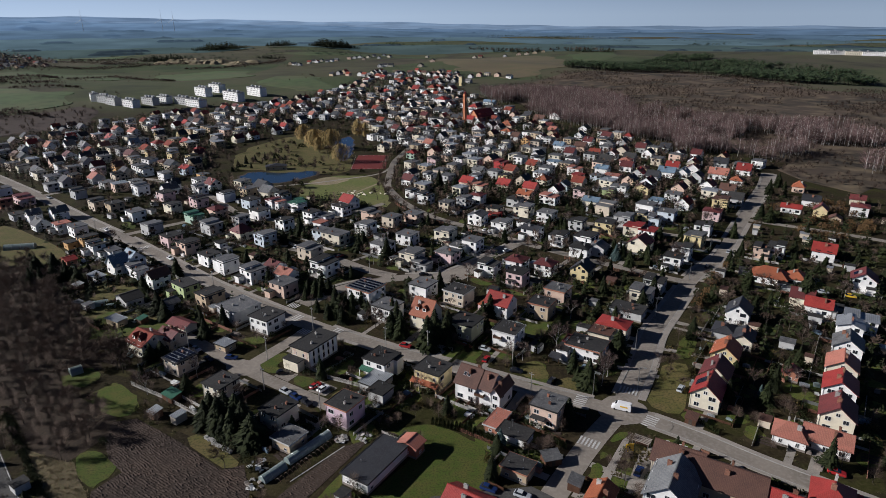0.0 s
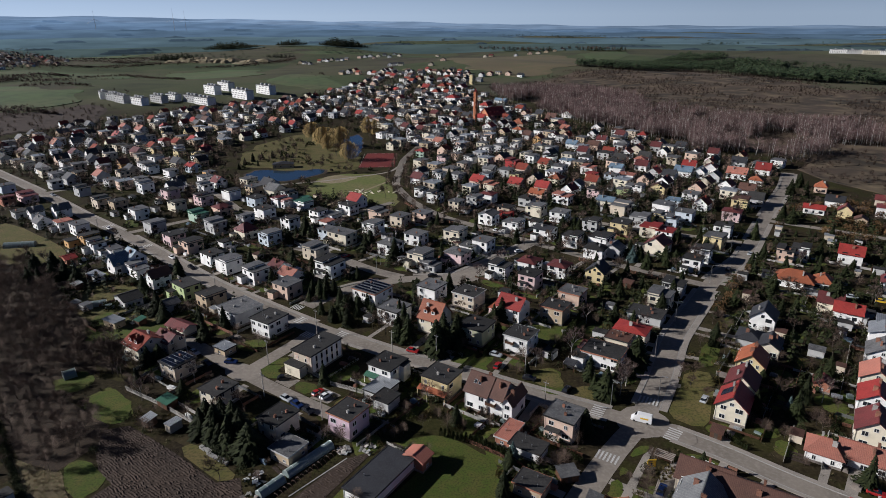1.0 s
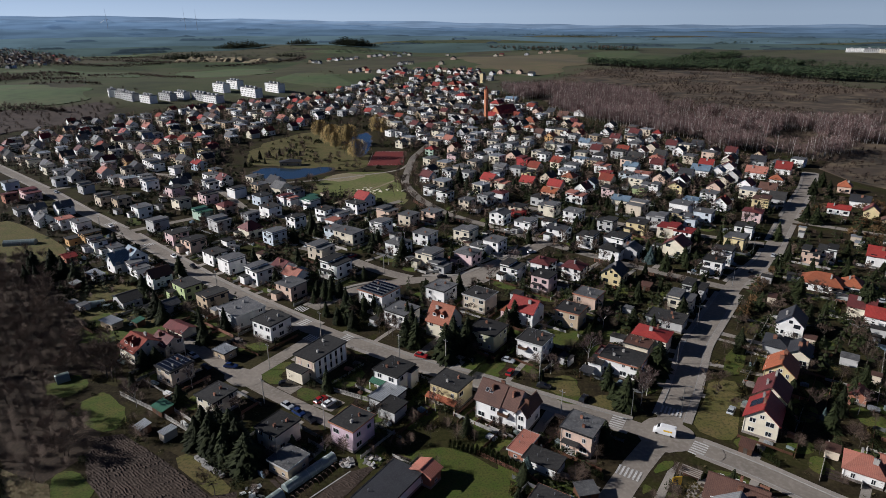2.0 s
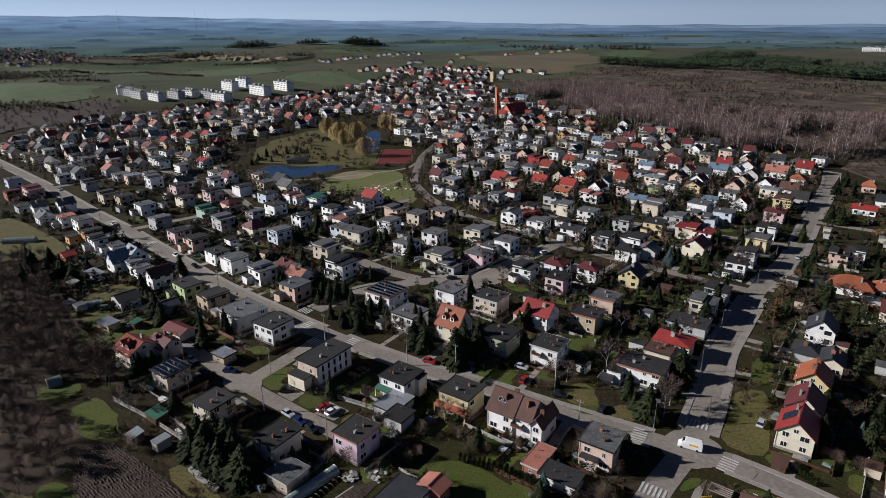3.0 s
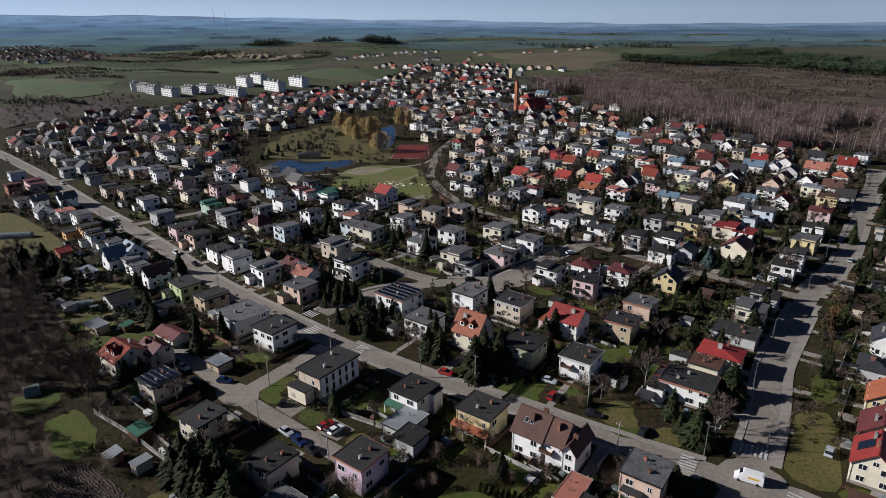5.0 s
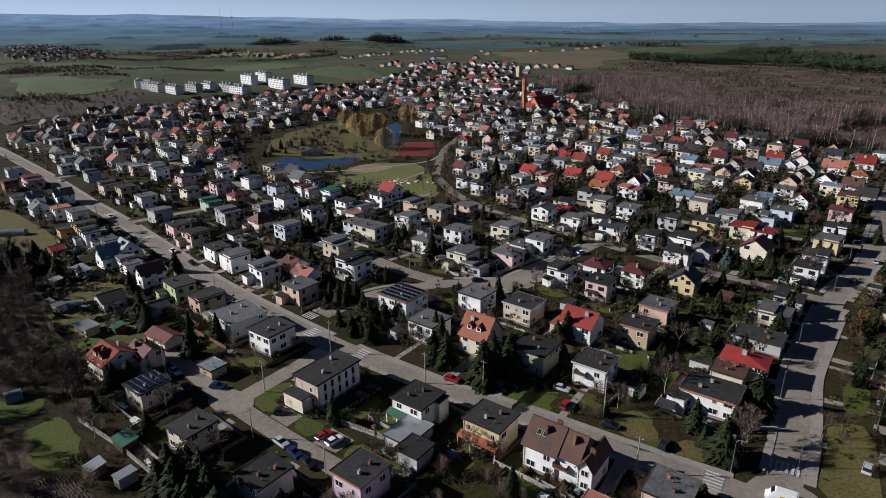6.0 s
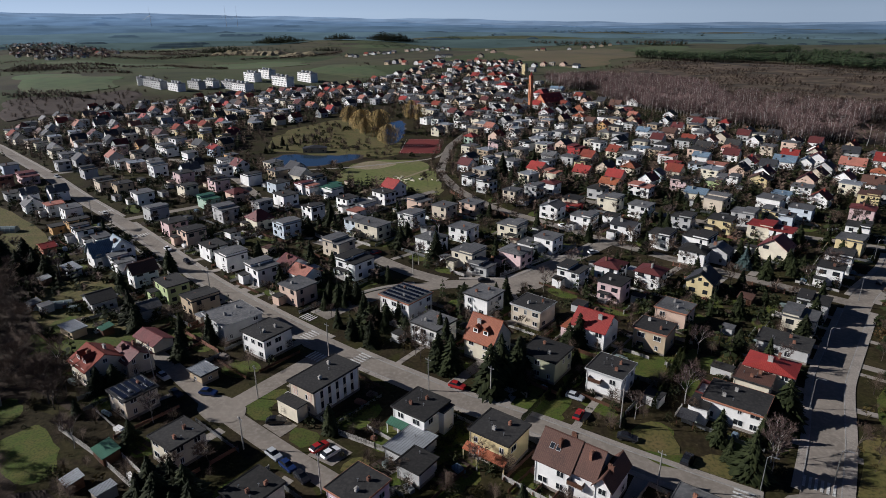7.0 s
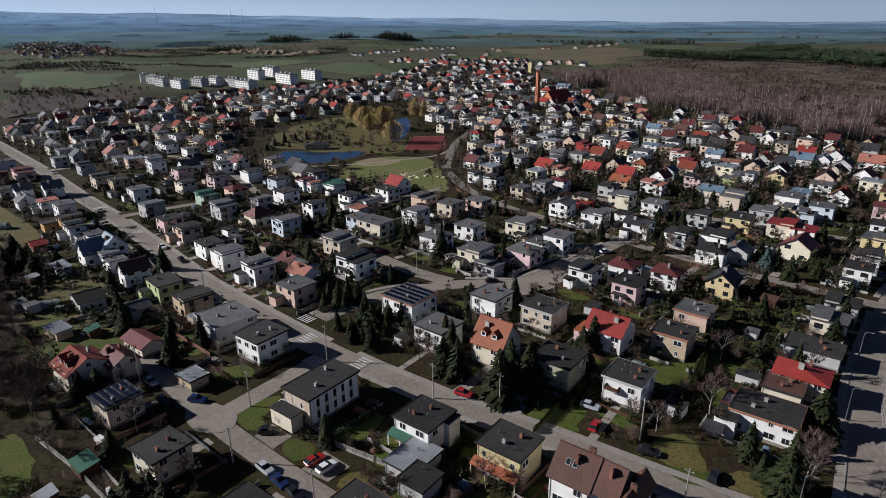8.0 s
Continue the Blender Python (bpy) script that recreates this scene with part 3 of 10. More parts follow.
def house(x, y, a, w, d, h, roof="flat", wall="white", cover="felt", rise=3.2, along="d", lod=2, chim=2, balcony=0, solar=0, wing=None, skylights=0, low=False, canopy=None, dormers=0, strips=0, porch=0, trim=None, terrace=0):
    """A detached house on its plot. a: the direction of its w side, from +x. Windows on every side, two storeys where it is high enough."""
    counter[0] += 1
    rnd = random.Random(counter[0])
    PLACED.append((x, y, max(w, d) / 2))
    z = gz(x, y)
    e = new("garage" if low else "house")
    e.matrix_basis = pose(x, y, z - 0.02, 0, 0, a)
    shape = {"flat": "flat", "gable": "gabled", "hip": "hipped"}[roof]
    tagged(e, f"{COLS.get(wall, wall)} rendered {'low outbuilding' if low else 'two-storey house' if h > 4.6 else 'single-storey house'} with a {shape} {WORDS[cover]} roof",
           "outbuilding" if low else "house", "outbuildings" if low else "houses of the estate")
    q = lambda v: round(v * 2) / 2
    w, d = q(w), q(d)
    wk = ("w", w, d, h, roof, rise, along, wall)
    part("wall", keep(wk, lambda: to_mesh("wall", walls_with_openings(w, d, h, None, roof, rise, along), WALL[wall])), WALL[wall], e)
    over = 0.35 if roof == "flat" else 0.5
    rk = ("r", w, d, h, roof, rise, along, cover)
    part("roof", keep(rk, lambda: to_mesh("roof", roof_bm(w, d, h, roof, rise, along, over), ROOF[cover])), ROOF[cover], e)
    if lod > 1:
        pl = keep(("p", w, d), lambda: to_mesh("plinth", plinth_bm(w, d), M_PLINTH))
        part("plinth", pl, M_PLINTH, e)
        for s in (-1,):
            gp = keep(("g", d, h, roof == "flat"), lambda: to_mesh("downpipe", pipe_bm(h), M_METAL))
            ob = part("downpipe", gp, M_METAL, e)
            ob.location = (s * (w / 2 - 0.25), -d / 2 - 0.06, 0)
    for k in range(chim if not low else 0):
        tall = 0.65 if roof == "flat" else 1.2
        brickc = rnd.random() < 0.5
        cm = keep(("c", tall, brickc), lambda: to_mesh("chimney", None, M_CHIM if brickc else M_CHIMW, chimney_mesh(tall)))
        ob = part("chimney", cm, M_CHIM, e)
        cx, cy = (rnd.uniform(-0.25, 0.25) * w, (0.22 if k else -0.18) * d)
        if roof == "flat":
            ob.location = (cx, cy, h + 0.28)
        else:
            r = abs(cx) / (w / 2) if along == "d" else abs(cy) / (d / 2)
            ob.location = (cx, cy, h + rise * (1 - r) + 0.1)
        ob.rotation_euler = (0, 0, rnd.choice((0, math.pi / 2)))
    # windows
    storeys = [0.9] if h < 4.6 else [1.1, 3.9] if h < 7.6 else [1.0, 3.7, 6.3]
    sides = ((0, w, d), (90, d, w), (180, w, d), (270, d, w))
    for si, (turn, length, depth) in enumerate(sides):
        if (lod == 0 and si in (2, 3)) or (lod == 1 and si == 2):
            continue
        n = max(1, int(length / (3.0 if lod > 1 else 3.4)))
        rows = list(storeys)
        gable_end = roof == "gable" and ((along == "d" and turn in (0, 180)) or (along == "w" and turn in (90, 270)))
        if gable_end and rise > 2.4 and lod > 0:
            rows.append(h + 0.35)
        for zi, z0 in enumerate(rows):
            cols = [0] if z0 > h else range(n)
            for c in cols:
                if z0 < h and strips and si == 1 or z0 < h and rnd.random() < (0.5 if lod > 1 and si == 1 else 0.15 if lod > 1 else 0.22 if lod else 0.45):
                    continue
                ww, hh = rnd.choice(((1.5, 1.35), (1.5, 1.35), (0.9, 1.3), (2.0, 1.4)))
                if low:
                    ww, hh = 1.0, 0.8
                if z0 > h:
                    ww, hh = 1.1, 1.1
                px = 0 if z0 > h else (c - (n - 1) / 2) * (length / n)
                m = Matrix.Rotation(radians(turn), 4, "Z") @ Matrix.Translation((px, -depth / 2, z0))
                if lod > 1:
                    wm = keep(("win", ww, hh), lambda: to_mesh("window", None, M_FRAME, window_mesh(ww, hh)))
                    ob = part("window", wm, M_FRAME, e)
                    ob.matrix_basis = m
                    pm = keep(("pane", ww, hh), lambda: to_mesh("pane", None, M_PANE, boxmesh("pane", -ww / 2 + 0.08, -0.03, 0.08, ww / 2 - 0.08, 0.02, hh - 0.08)))
                    part("pane", pm, M_PANE, ob)
                else:
                    pm = keep(("winl", ww, hh), lambda: to_mesh("window", window_far(ww, hh), M_PANE))
                    ob = part("window", pm, M_PANE, e)
                    ob.matrix_basis = m
    if balcony:
        for side in range(balcony):
            m = Matrix.Rotation(radians(90 * side), 4, "Z") @ Matrix.Translation((-(w if side == 0 else d) * 0.22, -(d if side == 0 else w) / 2 - 0.6, 3.55))
            bm = bmesh.new()
            box(bm, -1.5, -0.6, 0, 1.5, 0.6, 0.16)
            ob = part("balcony", bm, M_CONC, e)
            ob.matrix_basis = m
            bm = bmesh.new()
            box(bm, -1.5, -0.6, 0.2, 1.5, -0.55, 1.1)
            box(bm, -1.5, -0.55, 0.2, -1.45, 0.6, 1.1)
            box(bm, 1.45, -0.55, 0.2, 1.5, 0.6, 1.1)
            part("railing", bm, M_FRAME if rnd.random() < 0.5 else M_WOODF, ob)
    if solar and roof == "flat":
        for i in range(5):
            py = -d / 2 + (i + 0.5) * d / 5
            tilt = Matrix.Translation((0, py, h + 0.55)) @ Matrix.Rotation(radians(9), 4, "X")
            bm = bmesh.new()
            box(bm, -w / 2 + 0.5, -0.5, 0, w / 2 - 0.5, 0.5, 0.05)
            ob = part("solar_panel", bm, M_SOLAR, e, "long row of dark solar panels")
            ob.matrix_basis = tilt
            bm = bmesh.new()
            box(bm, -w / 2 + 0.5, 0.50, -0.02, w / 2 - 0.5, 0.54, 0.07)
            for k in (-1, 0, 1):
                box(bm, k * w * 0.36 - 0.04, -0.45, -0.3, k * w * 0.36 + 0.04, 0.5, 0.0)
            part("rail", bm, M_METAL, ob)
    elif solar:
        for i in range(solar):
            bm = bmesh.new()
            box(bm, -0.5, -0.85, 0, 0.5, 0.85, 0.05)
            for k in (-0.17, 0.17):
                box(bm, k - 0.012, -0.85, 0.05, k + 0.012, 0.85, 0.056)
            ob = part("solar_panel", bm, M_SOLAR, e, "dark blue solar panel")
            sl = math.atan2(rise, w / 2)
            ob.matrix_basis = Matrix.Translation((-w * 0.27, (i % 3 - 1) * 1.1 + 0.2, h + rise * 0.46 + 0.28)) @ Matrix.Rotation(-sl, 4, "Y") @ Matrix.Translation((-0.9 + 1.8 * (i // 3), 0, 0)) @ Matrix.Rotation(math.pi / 2, 4, "Z")
    for i in range(skylights):
        sl = math.atan2(rise, w / 2)
        bm = bmesh.new()
        box(bm, -0.6, -0.45, 0, 0.6, 0.45, 0.07)
        ob = part("skylight", bm, M_METAL, e)
        if along == "w":
            ob.matrix_basis = Matrix.Translation(((i - 0.5) * 1.3 - 0.6, -d * 0.24, h + rise * 0.52 + 0.2)) @ Matrix.Rotation(math.atan2(rise, d / 2), 4, "X") @ Matrix.Rotation(math.pi / 2, 4, "Z")
        else:
            ob.matrix_basis = Matrix.Translation((-w * 0.24, (i - 0.5) * 1.3 - d * 0.2, h + rise * 0.52 + 0.2)) @ Matrix.Rotation(-sl, 4, "Y")
        bm = bmesh.new()
        box(bm, -0.5, -0.36, 0.07, 0.5, 0.36, 0.085)
        part("pane", bm, M_PANE, ob)
    if lod > 1 and roof == "flat":
        tr = trim or rnd.choice(("grey", "felt", "brick", "felt", "felt", "felt"))
        tmat = ROOF["felt"] if tr == "felt" else WALL[tr]
        part("fascia", keep(("f", w, d, h, tr), lambda: to_mesh("fascia", fascia_bm(w, d, h), tmat)), tmat, e)
        for k in range(rnd.choice((1, 2, 3))):
            bm = bmesh.new()
            tube(bm, [(0, 0, 0), (0, 0, 0.55)], [0.09, 0.09], 6)
            box(bm, -0.14, -0.14, 0.55, 0.14, 0.14, 0.62)
            part("roof_vent", bm, M_METAL, e).location = (rnd.uniform(-0.35, 0.35) * w, rnd.uniform(-0.35, 0.35) * d, h + 0.28)
        if rnd.random() < 0.6:
            bm = bmesh.new()
            tube(bm, [(0, 0, 0), (0, 0, 2.4)], [0.03, 0.02], 4)
            for zz, ll in ((2.3, 0.5), (2.05, 0.65), (1.8, 0.8)):
                box(bm, -ll / 2, -0.015, zz, ll / 2, 0.015, zz + 0.03)
            part("aerial", bm, M_METAL, e).location = (rnd.uniform(-0.3, 0.3) * w, rnd.uniform(-0.3, 0.3) * d, h + 0.28)
    if canopy:
        bm = bmesh.new()
        for q in box(bm, -w / 2 - 0.6, -d / 2 - 1.8, 2.45, w / 2 + 0.2, -d / 2, 2.6):
            if q.co.y > -d / 2 - 1:
                q.co.z += 0.75
        cn = part("canopy", bm, ROOF[canopy], e, WORDS[canopy] + " lean-to canopy")
        for k in range(4):
            bm = bmesh.new()
            px = -w / 2 - 0.4 + k * (w + 0.4) / 3
            box(bm, px - 0.1, -d / 2 - 1.65, 0, px + 0.1, -d / 2 - 1.45, 2.47)
            part("post", bm, WALL[wall], cn)
    for k in range(dormers):
        run = d if along == "w" else w
        span = w if along == "w" else d
        bm = bmesh.new()
        box(bm, -0.75, -0.1, -0.9, 0.75, 1.9, 0.75)
        p0, p1, p2, p3, p4, p5 = (bm.verts.new(c) for c in ((-0.95, -0.3, 0.75), (0.95, -0.3, 0.75), (0, -0.3, 1.55), (-0.95, 2.4, 0.75), (0.95, 2.4, 0.75), (0, 2.4, 1.55)))
        bm.faces.new((p0, p1, p2))
        bm.faces.new((p0, p2, p5, p3))
        bm.faces.new((p1, p4, p5, p2))
        dm = part("dormer", bm, ROOF[cover], e)
        bm = bmesh.new()
        box(bm, -0.72, -0.16, -0.55, 0.72, -0.1, 0.74)
        part("dormer_front", bm, WALL["white"], dm)
        bm = bmesh.new()
        box(bm, -0.45, -0.19, -0.25, 0.45, -0.16, 0.55)
        part("pane", bm, M_PANE, dm)
        pos = (k - (dormers - 1) / 2) * span * 0.36
        dm.matrix_basis = (Matrix.Identity(4) if along == "w" else Matrix.Rotation(math.pi / 2, 4, "Z")) @ Matrix.Translation((pos, -run / 2 * 0.72, h + rise * 0.30 + 0.55))
    for k in range(strips):
        bm = bmesh.new()
        px = (k - (strips - 1) / 2) * d / strips
        box(bm, w / 2, px - d / strips * 0.29, 0.7, w / 2 + 0.075, px + d / strips * 0.29, h - 0.05)
        part("facade_panel", bm, WALL["white"], e, "white vertical facade panel")
        for z0 in (1.4, 4.1):
            if k == strips - 1:
                break
            bm = bmesh.new()
            box(bm, w / 2 - 0.02, px + d / strips * 0.34, z0, w / 2 + 0.03, px + d / strips * 0.66, z0 + 1.7)
            part("window", bm, M_PANE, e)
    for px in (-0.27, 0.33) if strips else ():
        bm = bmesh.new()
        box(bm, px * w - 0.7, -d / 2 - 0.04, 3.9, px * w + 0.7, -d / 2, h - 0.05)
        part("facade_panel", bm, WALL["peach"], e, "tan vertical facade panel")
    if terrace:
        bm = bmesh.new()
        box(bm, -w / 2 - 2.4, -d / 2 + 2.6, 0, -w / 2, d / 2 - 0.5, 3.6)
        tr = part("terrace", bm, WALL[wall], e)
        bm = bmesh.new()
        box(bm, -w / 2 - 2.4, -d / 2 + 2.6, 3.6, -w / 2 - 2.3, d / 2 - 0.5, 4.6)
        box(bm, -w / 2 - 2.3, -d / 2 + 2.6, 3.6, -w / 2, -d / 2 + 2.7, 4.6)
        box(bm, -w / 2 - 2.3, d / 2 - 0.6, 3.6, -w / 2, d / 2 - 0.5, 4.6)
        part("parapet", bm, ROOF["maroon"], tr, "dark red terrace parapet")
        bm = bmesh.new()
        for q in box(bm, -w / 2 - 3.6, -d / 2 - 6.3, 2.3, -w / 2 + 0.2, -d / 2 - 3.1, 2.42):
            if q.co.y > -d / 2 - 4:
                q.co.z += 0.6
        cn = part("canopy", bm, ROOF["dark"], e, "dark lean-to canopy")
        for px in (-w / 2 - 3.4, -w / 2):
            bm = bmesh.new()
            box(bm, px - 0.08, -d / 2 - 6.1, 0, px + 0.08, -d / 2 - 5.94, 2.32)
            part("post", bm, M_WOODF, cn)
    if porch:
        bm = bmesh.new()
        box(bm, -w / 2 + 1.0, -d / 2 - 1.9, 0, w / 2 - 3.2, -d / 2, 1.0)
        part("porch_steps", bm, M_CONC, e)
        bm = bmesh.new()
        box(bm, -w / 2 + 0.8, -d / 2 - 2.0, 3.3, w / 2 - 3.0, -d / 2, 3.5)
        pr = part("porch_roof", bm, ROOF["felt"], e)
        for px in (-w / 2 + 0.95, w / 2 - 3.15):
            bm = bmesh.new()
            box(bm, px - 0.12, -d / 2 - 1.9, 1.0, px + 0.12, -d / 2 - 1.66, 3.3)
            part("post", bm, WALL[wall], pr)
    if wing is None and lod == 1 and not low and rnd.random() < 0.4:
        wing = (rnd.choice((-1, 1)) * (w / 2 - 1.5), -d / 2 - 1.4, 3.2, 2.8, rnd.choice((2.7, 3.2)), wall, "felt")
    if roof == "flat" and lod < 2 and not low and not solar and rnd.random() < 0.55:
        side = rnd.choice((-1, 1))
        bm = bmesh.new()
        x0, x1 = sorted((side * w / 2 * 1.004, side * w * rnd.choice((0.0, 0.08, -0.1))))
        box(bm, x0, -d / 2 * 1.004, h + 0.2, x1, d / 2 * 1.004, h + 0.95)
        bm.faces.ensure_lookup_table()
        n = len(bm.faces)
        box(bm, x0 - 0.3, -d / 2 - 0.32, h + 0.95, x1 + 0.3, d / 2 + 0.32, h + 1.2)
        bm.faces.ensure_lookup_table()
        for f in bm.faces[n:]:
            f.material_index = 1
        up = part("raised_section", bm, WALL[wall], e)
        up.data.materials.append(ROOF[cover])
    if wing:
        wx, wy, ww, wd, wh, wwall, wroof = wing
        bm = bmesh.new()
        box(bm, wx - ww / 2, wy - wd / 2, 0, wx + ww / 2, wy + wd / 2, wh)
        an = part("annex", bm, WALL[wwall], e, f"low {COLS.get(wwall, wwall)} annex")
        bm = bmesh.new()
        box(bm, wx - ww / 2 - 0.2, wy - wd / 2 - 0.2, wh, wx + ww / 2 + 0.2, wy + wd / 2 + 0.2, wh + 0.22)
        part("annex_roof", bm, ROOF[wroof], an)
    return e


def to_mesh(name, bm, material, me=None):
    if me is None:
        me = bpy.data.meshes.new(name)
        bm.to_mesh(me)
        bm.free()
    me.materials.append(material)
    return me


def fascia_bm(w, d, h):
    """A thin board round the roof's edge, in one piece."""
    bm = bmesh.new()
    o, i = (w / 2 + 0.39, d / 2 + 0.39), (w / 2 + 0.355, d / 2 + 0.355)
    rings = [[bm.verts.new((sx * a[0], sy * a[1], z)) for sx, sy in ((-1, -1), (1, -1), (1, 1), (-1, 1))] for a, z in ((o, h - 0.06), (o, h + 0.40), (i, h + 0.40), (i, h - 0.06))]
    for k in range(4):
        r0, r1 = rings[k], rings[(k + 1) % 4]
        for m in range(4):
            bm.faces.new((r0[m], r0[(m + 1) % 4], r1[(m + 1) % 4], r1[m]))
    return bm


def window_far(w, h):
    bm = bmesh.new()
    box(bm, -w / 2, -0.04, 0, w / 2, 0.02, h)
    return bm


def plinth_bm(w, d):
    bm = bmesh.new()
    box(bm, -w / 2 - 0.05, -d / 2 - 0.05, 0, w / 2 + 0.05, d / 2 + 0.05, 0.7)
    return bm


def pipe_bm(h):
    bm = bmesh.new()
    tube(bm, [(0, 0, 0.2), (0, 0, h)], [0.05, 0.05], 6)
    return bm


TOWN = [(-357, 532), (-371, 562), (-370, 590), (-377, 654), (-351, 691), (-309, 731), (-296, 778), (-257, 803), (-205, 850), (-165, 900), (-144, 950), (-106, 990), (-66, 1030), (-12, 1034), (25, 1060), (76, 1010), (99, 906), (119, 840), (129, 756), (148, 669), (172, 615), (192, 599), (210, 556), (225, 500), (274, 444), (235, 393), (121, 257), (77, 282), (32, 322), (-7, 342), (-74, 389), (-168, 404), (-221, 406), (-305, 455)]
PARK = [(-144, 433), (-166, 542), (-152, 586), (-115, 634), (-112, 718), (-55, 694), (-22, 549), (-13, 400), (-7, 350), (-26, 361), (-47, 382), (-76, 395), (-113, 420)]
PARKG = [(-147, 548), (-117, 615), (-75, 613), (-38, 473), (-55, 447), (-105, 466), (-140, 476)]
PLAY = [(-75, 391), (-70, 447), (-24, 449), (-16, 400), (-10, 361), (-30, 373), (-54, 382)]
SANDP = [(-73, 422), (-62, 447), (-39, 438), (-52, 421)]
BIRCH = [(107, 1000), (221, 1005), (280, 870), (290, 774), (300, 690), (330, 650), (370, 620), (440, 600), (400, 450), (330, 419), (284, 462), (262, 500), (228, 497), (210, 531), (195, 608), (172, 657), (140, 745), (115, 860)]
PINEA = [(350, 1416), (476, 1438), (604, 1563), (732, 1742), (812, 1703), (742, 1524), (777, 1404), (800, 1300), (880, 1230), (780, 1010), (647, 985), (600, 1061), (568, 1138), (540, 1250), (446, 1215), (419, 1240), (315, 1270)]
HEATH = [(105, 997), (283, 1235), (531, 1325), (603, 1141), (626, 932), (786, 822), (294, 292), (289, 367), (273, 408), (273, 443), (264, 476), (223, 557), (140, 750)]
FIELD1 = [(-708, 1038), (-675, 1073), (-606, 1049), (-540, 1009), (-479, 942), (-451, 872), (-462, 825), (-485, 793), (-534, 786)]
FIELD2 = [(-1250, 1990), (-1130, 2090), (-900, 2080), (-790, 1950), (-934, 1830), (-1150, 1880)]
FIELD3 = [(-563, 1412), (-512, 1513), (-368, 1576), (-298, 1281), (-371, 1222), (-469, 1230)]
FIELD4 = [(-908, 1383), (-844, 1458), (-720, 1412), (-685, 1495), (-553, 1305), (-633, 1284), (-800, 1342)]
FIELD5 = [(-281, 1252), (-162, 1216), (-113, 1050), (-150, 985), (-229, 1020), (-255, 1120)]
FIELD6 = [(436, 1757), (540, 2050), (680, 2080), (593, 1762), (478, 1648)]
STUB1 = [(42, 1658), (168, 1916), (410, 1943), (430, 1700), (400, 1500), (270, 1214), (181, 1173), (94, 1344)]
STUB2 = [(-85, 1085), (-25, 1350), (10, 1428), (-58, 1103), (-71, 1008)]
BROWN1 = [(-520, 765), (-461, 777), (-432, 835), (-380, 809), (-348, 691), (-388, 655), (-391, 576)]
WOODA = blob(-634, 2272, 85, 55, 0, seed=21)
WOODB = blob(-440, 2322, 60, 40, 0, seed=22)
WOODC = blob(-262, 2350, 95, 55, 0, seed=23)
WOODD = [(180, 2330), (300, 2170), (399, 2080), (521, 2130), (640, 2040), (690, 2090), (540, 2210), (400, 2190), (300, 2270)]
WOODL = [(-1801, 2703), (-1829, 2976), (-897, 1746), (-799, 1481), (-867, 1407), (-980, 1469)]
WOODM = [(-537, 803), (-495, 802), (-437, 760), (-450, 727), (-487, 728)]
WOODN = blob(-659, 1830, 85, 45, 0, seed=24)
WOODE = blob(-403, 1954, 45, 30, 0, seed=25)
APEX = [(-120, 1010), (-66, 1045), (-12, 1050), (25, 1075), (80, 1030), (110, 1100), (100, 1260), (40, 1330), (-60, 1240)]
LWOOD = [(-260, 318), (-177, 281), (-141, 236), (-117, 210), (-103, 185), (-108, 172), (-86, 156), (-85, 148), (-92, 135), (-102, 142), (-118, 161), (-136, 174), (-176, 201)]
LWOOD2 = [(-232, 282), (-168, 277), (-149, 261), (-125, 228), (-114, 203), (-85, 177), (-105, 189), (-112, 184), (-160, 208)]
PLOUGH = [(-86.5, 154.2), (-80.3, 155.7), (-64.1, 143.9), (-49.8, 131.9), (-44.5, 133.5), (-40, 121), (-38, 106), (-73, 108), (-79.5, 126), (-74.9, 132.6), (-80.1, 137.4), (-85.1, 145.9)]
LAWN1 = [(-4.8, 146), (5, 148.6), (13.6, 141.3), (19, 136), (17, 120.8), (8, 112), (-1, 108), (-16, 106), (-13, 118), (-5, 129), (2, 138), (-5, 143)]
LAWN2 = [(-99.8, 168.1), (-97.8, 172.4), (-94.9, 175.7), (-90.6, 173.1), (-82.3, 163.3), (-81.6, 158.7), (-85.1, 156), (-91.2, 159.3), (-96.4, 164.1)]
LAWN3 = [(-114.4, 180.4), (-110.4, 181.4), (-107.5, 186.2), (-99.8, 179.5), (-102.8, 173.8), (-107.4, 171.8), (-111.8, 176.7)]
VERGE1 = [(84, 177), (92, 174), (80, 151), (75, 147), (68, 153), (75, 163)]
VERGE2 = [(52, 136), (55, 140), (60, 141), (56, 137)]
VERGE3 = [(12, 179), (20, 189), (25, 188), (18, 178)]
VERGE4 = [(38, 170), (43, 166), (50, 158), (53, 155), (38, 164)]
VERGE5 = [(-52.8, 186), (-51.6, 181.9), (-46, 177.2), (-43.6, 179.4), (-45.7, 183), (-42.1, 187.7), (-44.5, 191.5)]
VERGE6 = [(-39.2, 172.6), (-34, 168), (-31, 172), (-33.4, 174.6), (-37, 176)]
VERGE7 = [(96, 193), (106, 199), (94, 178), (87, 178)]
LAWN4 = [(-162, 341), (-162, 351), (-150, 334), (-156, 331)]
LAWN5 = [(-67, 246), (-64, 252), (-60, 244), (-64, 243)]
YARD1 = [(56, 137), (60, 140), (46, 119), (43, 119)]
YARD2 = [(59, 132), (68, 136), (57, 119), (49, 116)]
YARD3 = [(3, 119), (28, 121), (35, 115), (32, 103), (-0, 105)]
DIRT1 = [(-32.1, 123.5), (-19.9, 138.9), (-12.5, 141.9), (-24.7, 123), (-30, 115), (-37, 116)]
STRAW = [(-104.8, 143.7), (-100.1, 141.4), (-93, 138), (-88.8, 137.1), (-85, 131), (-80, 125), (-74, 108), (-79, 108), (-90.2, 125.5)]
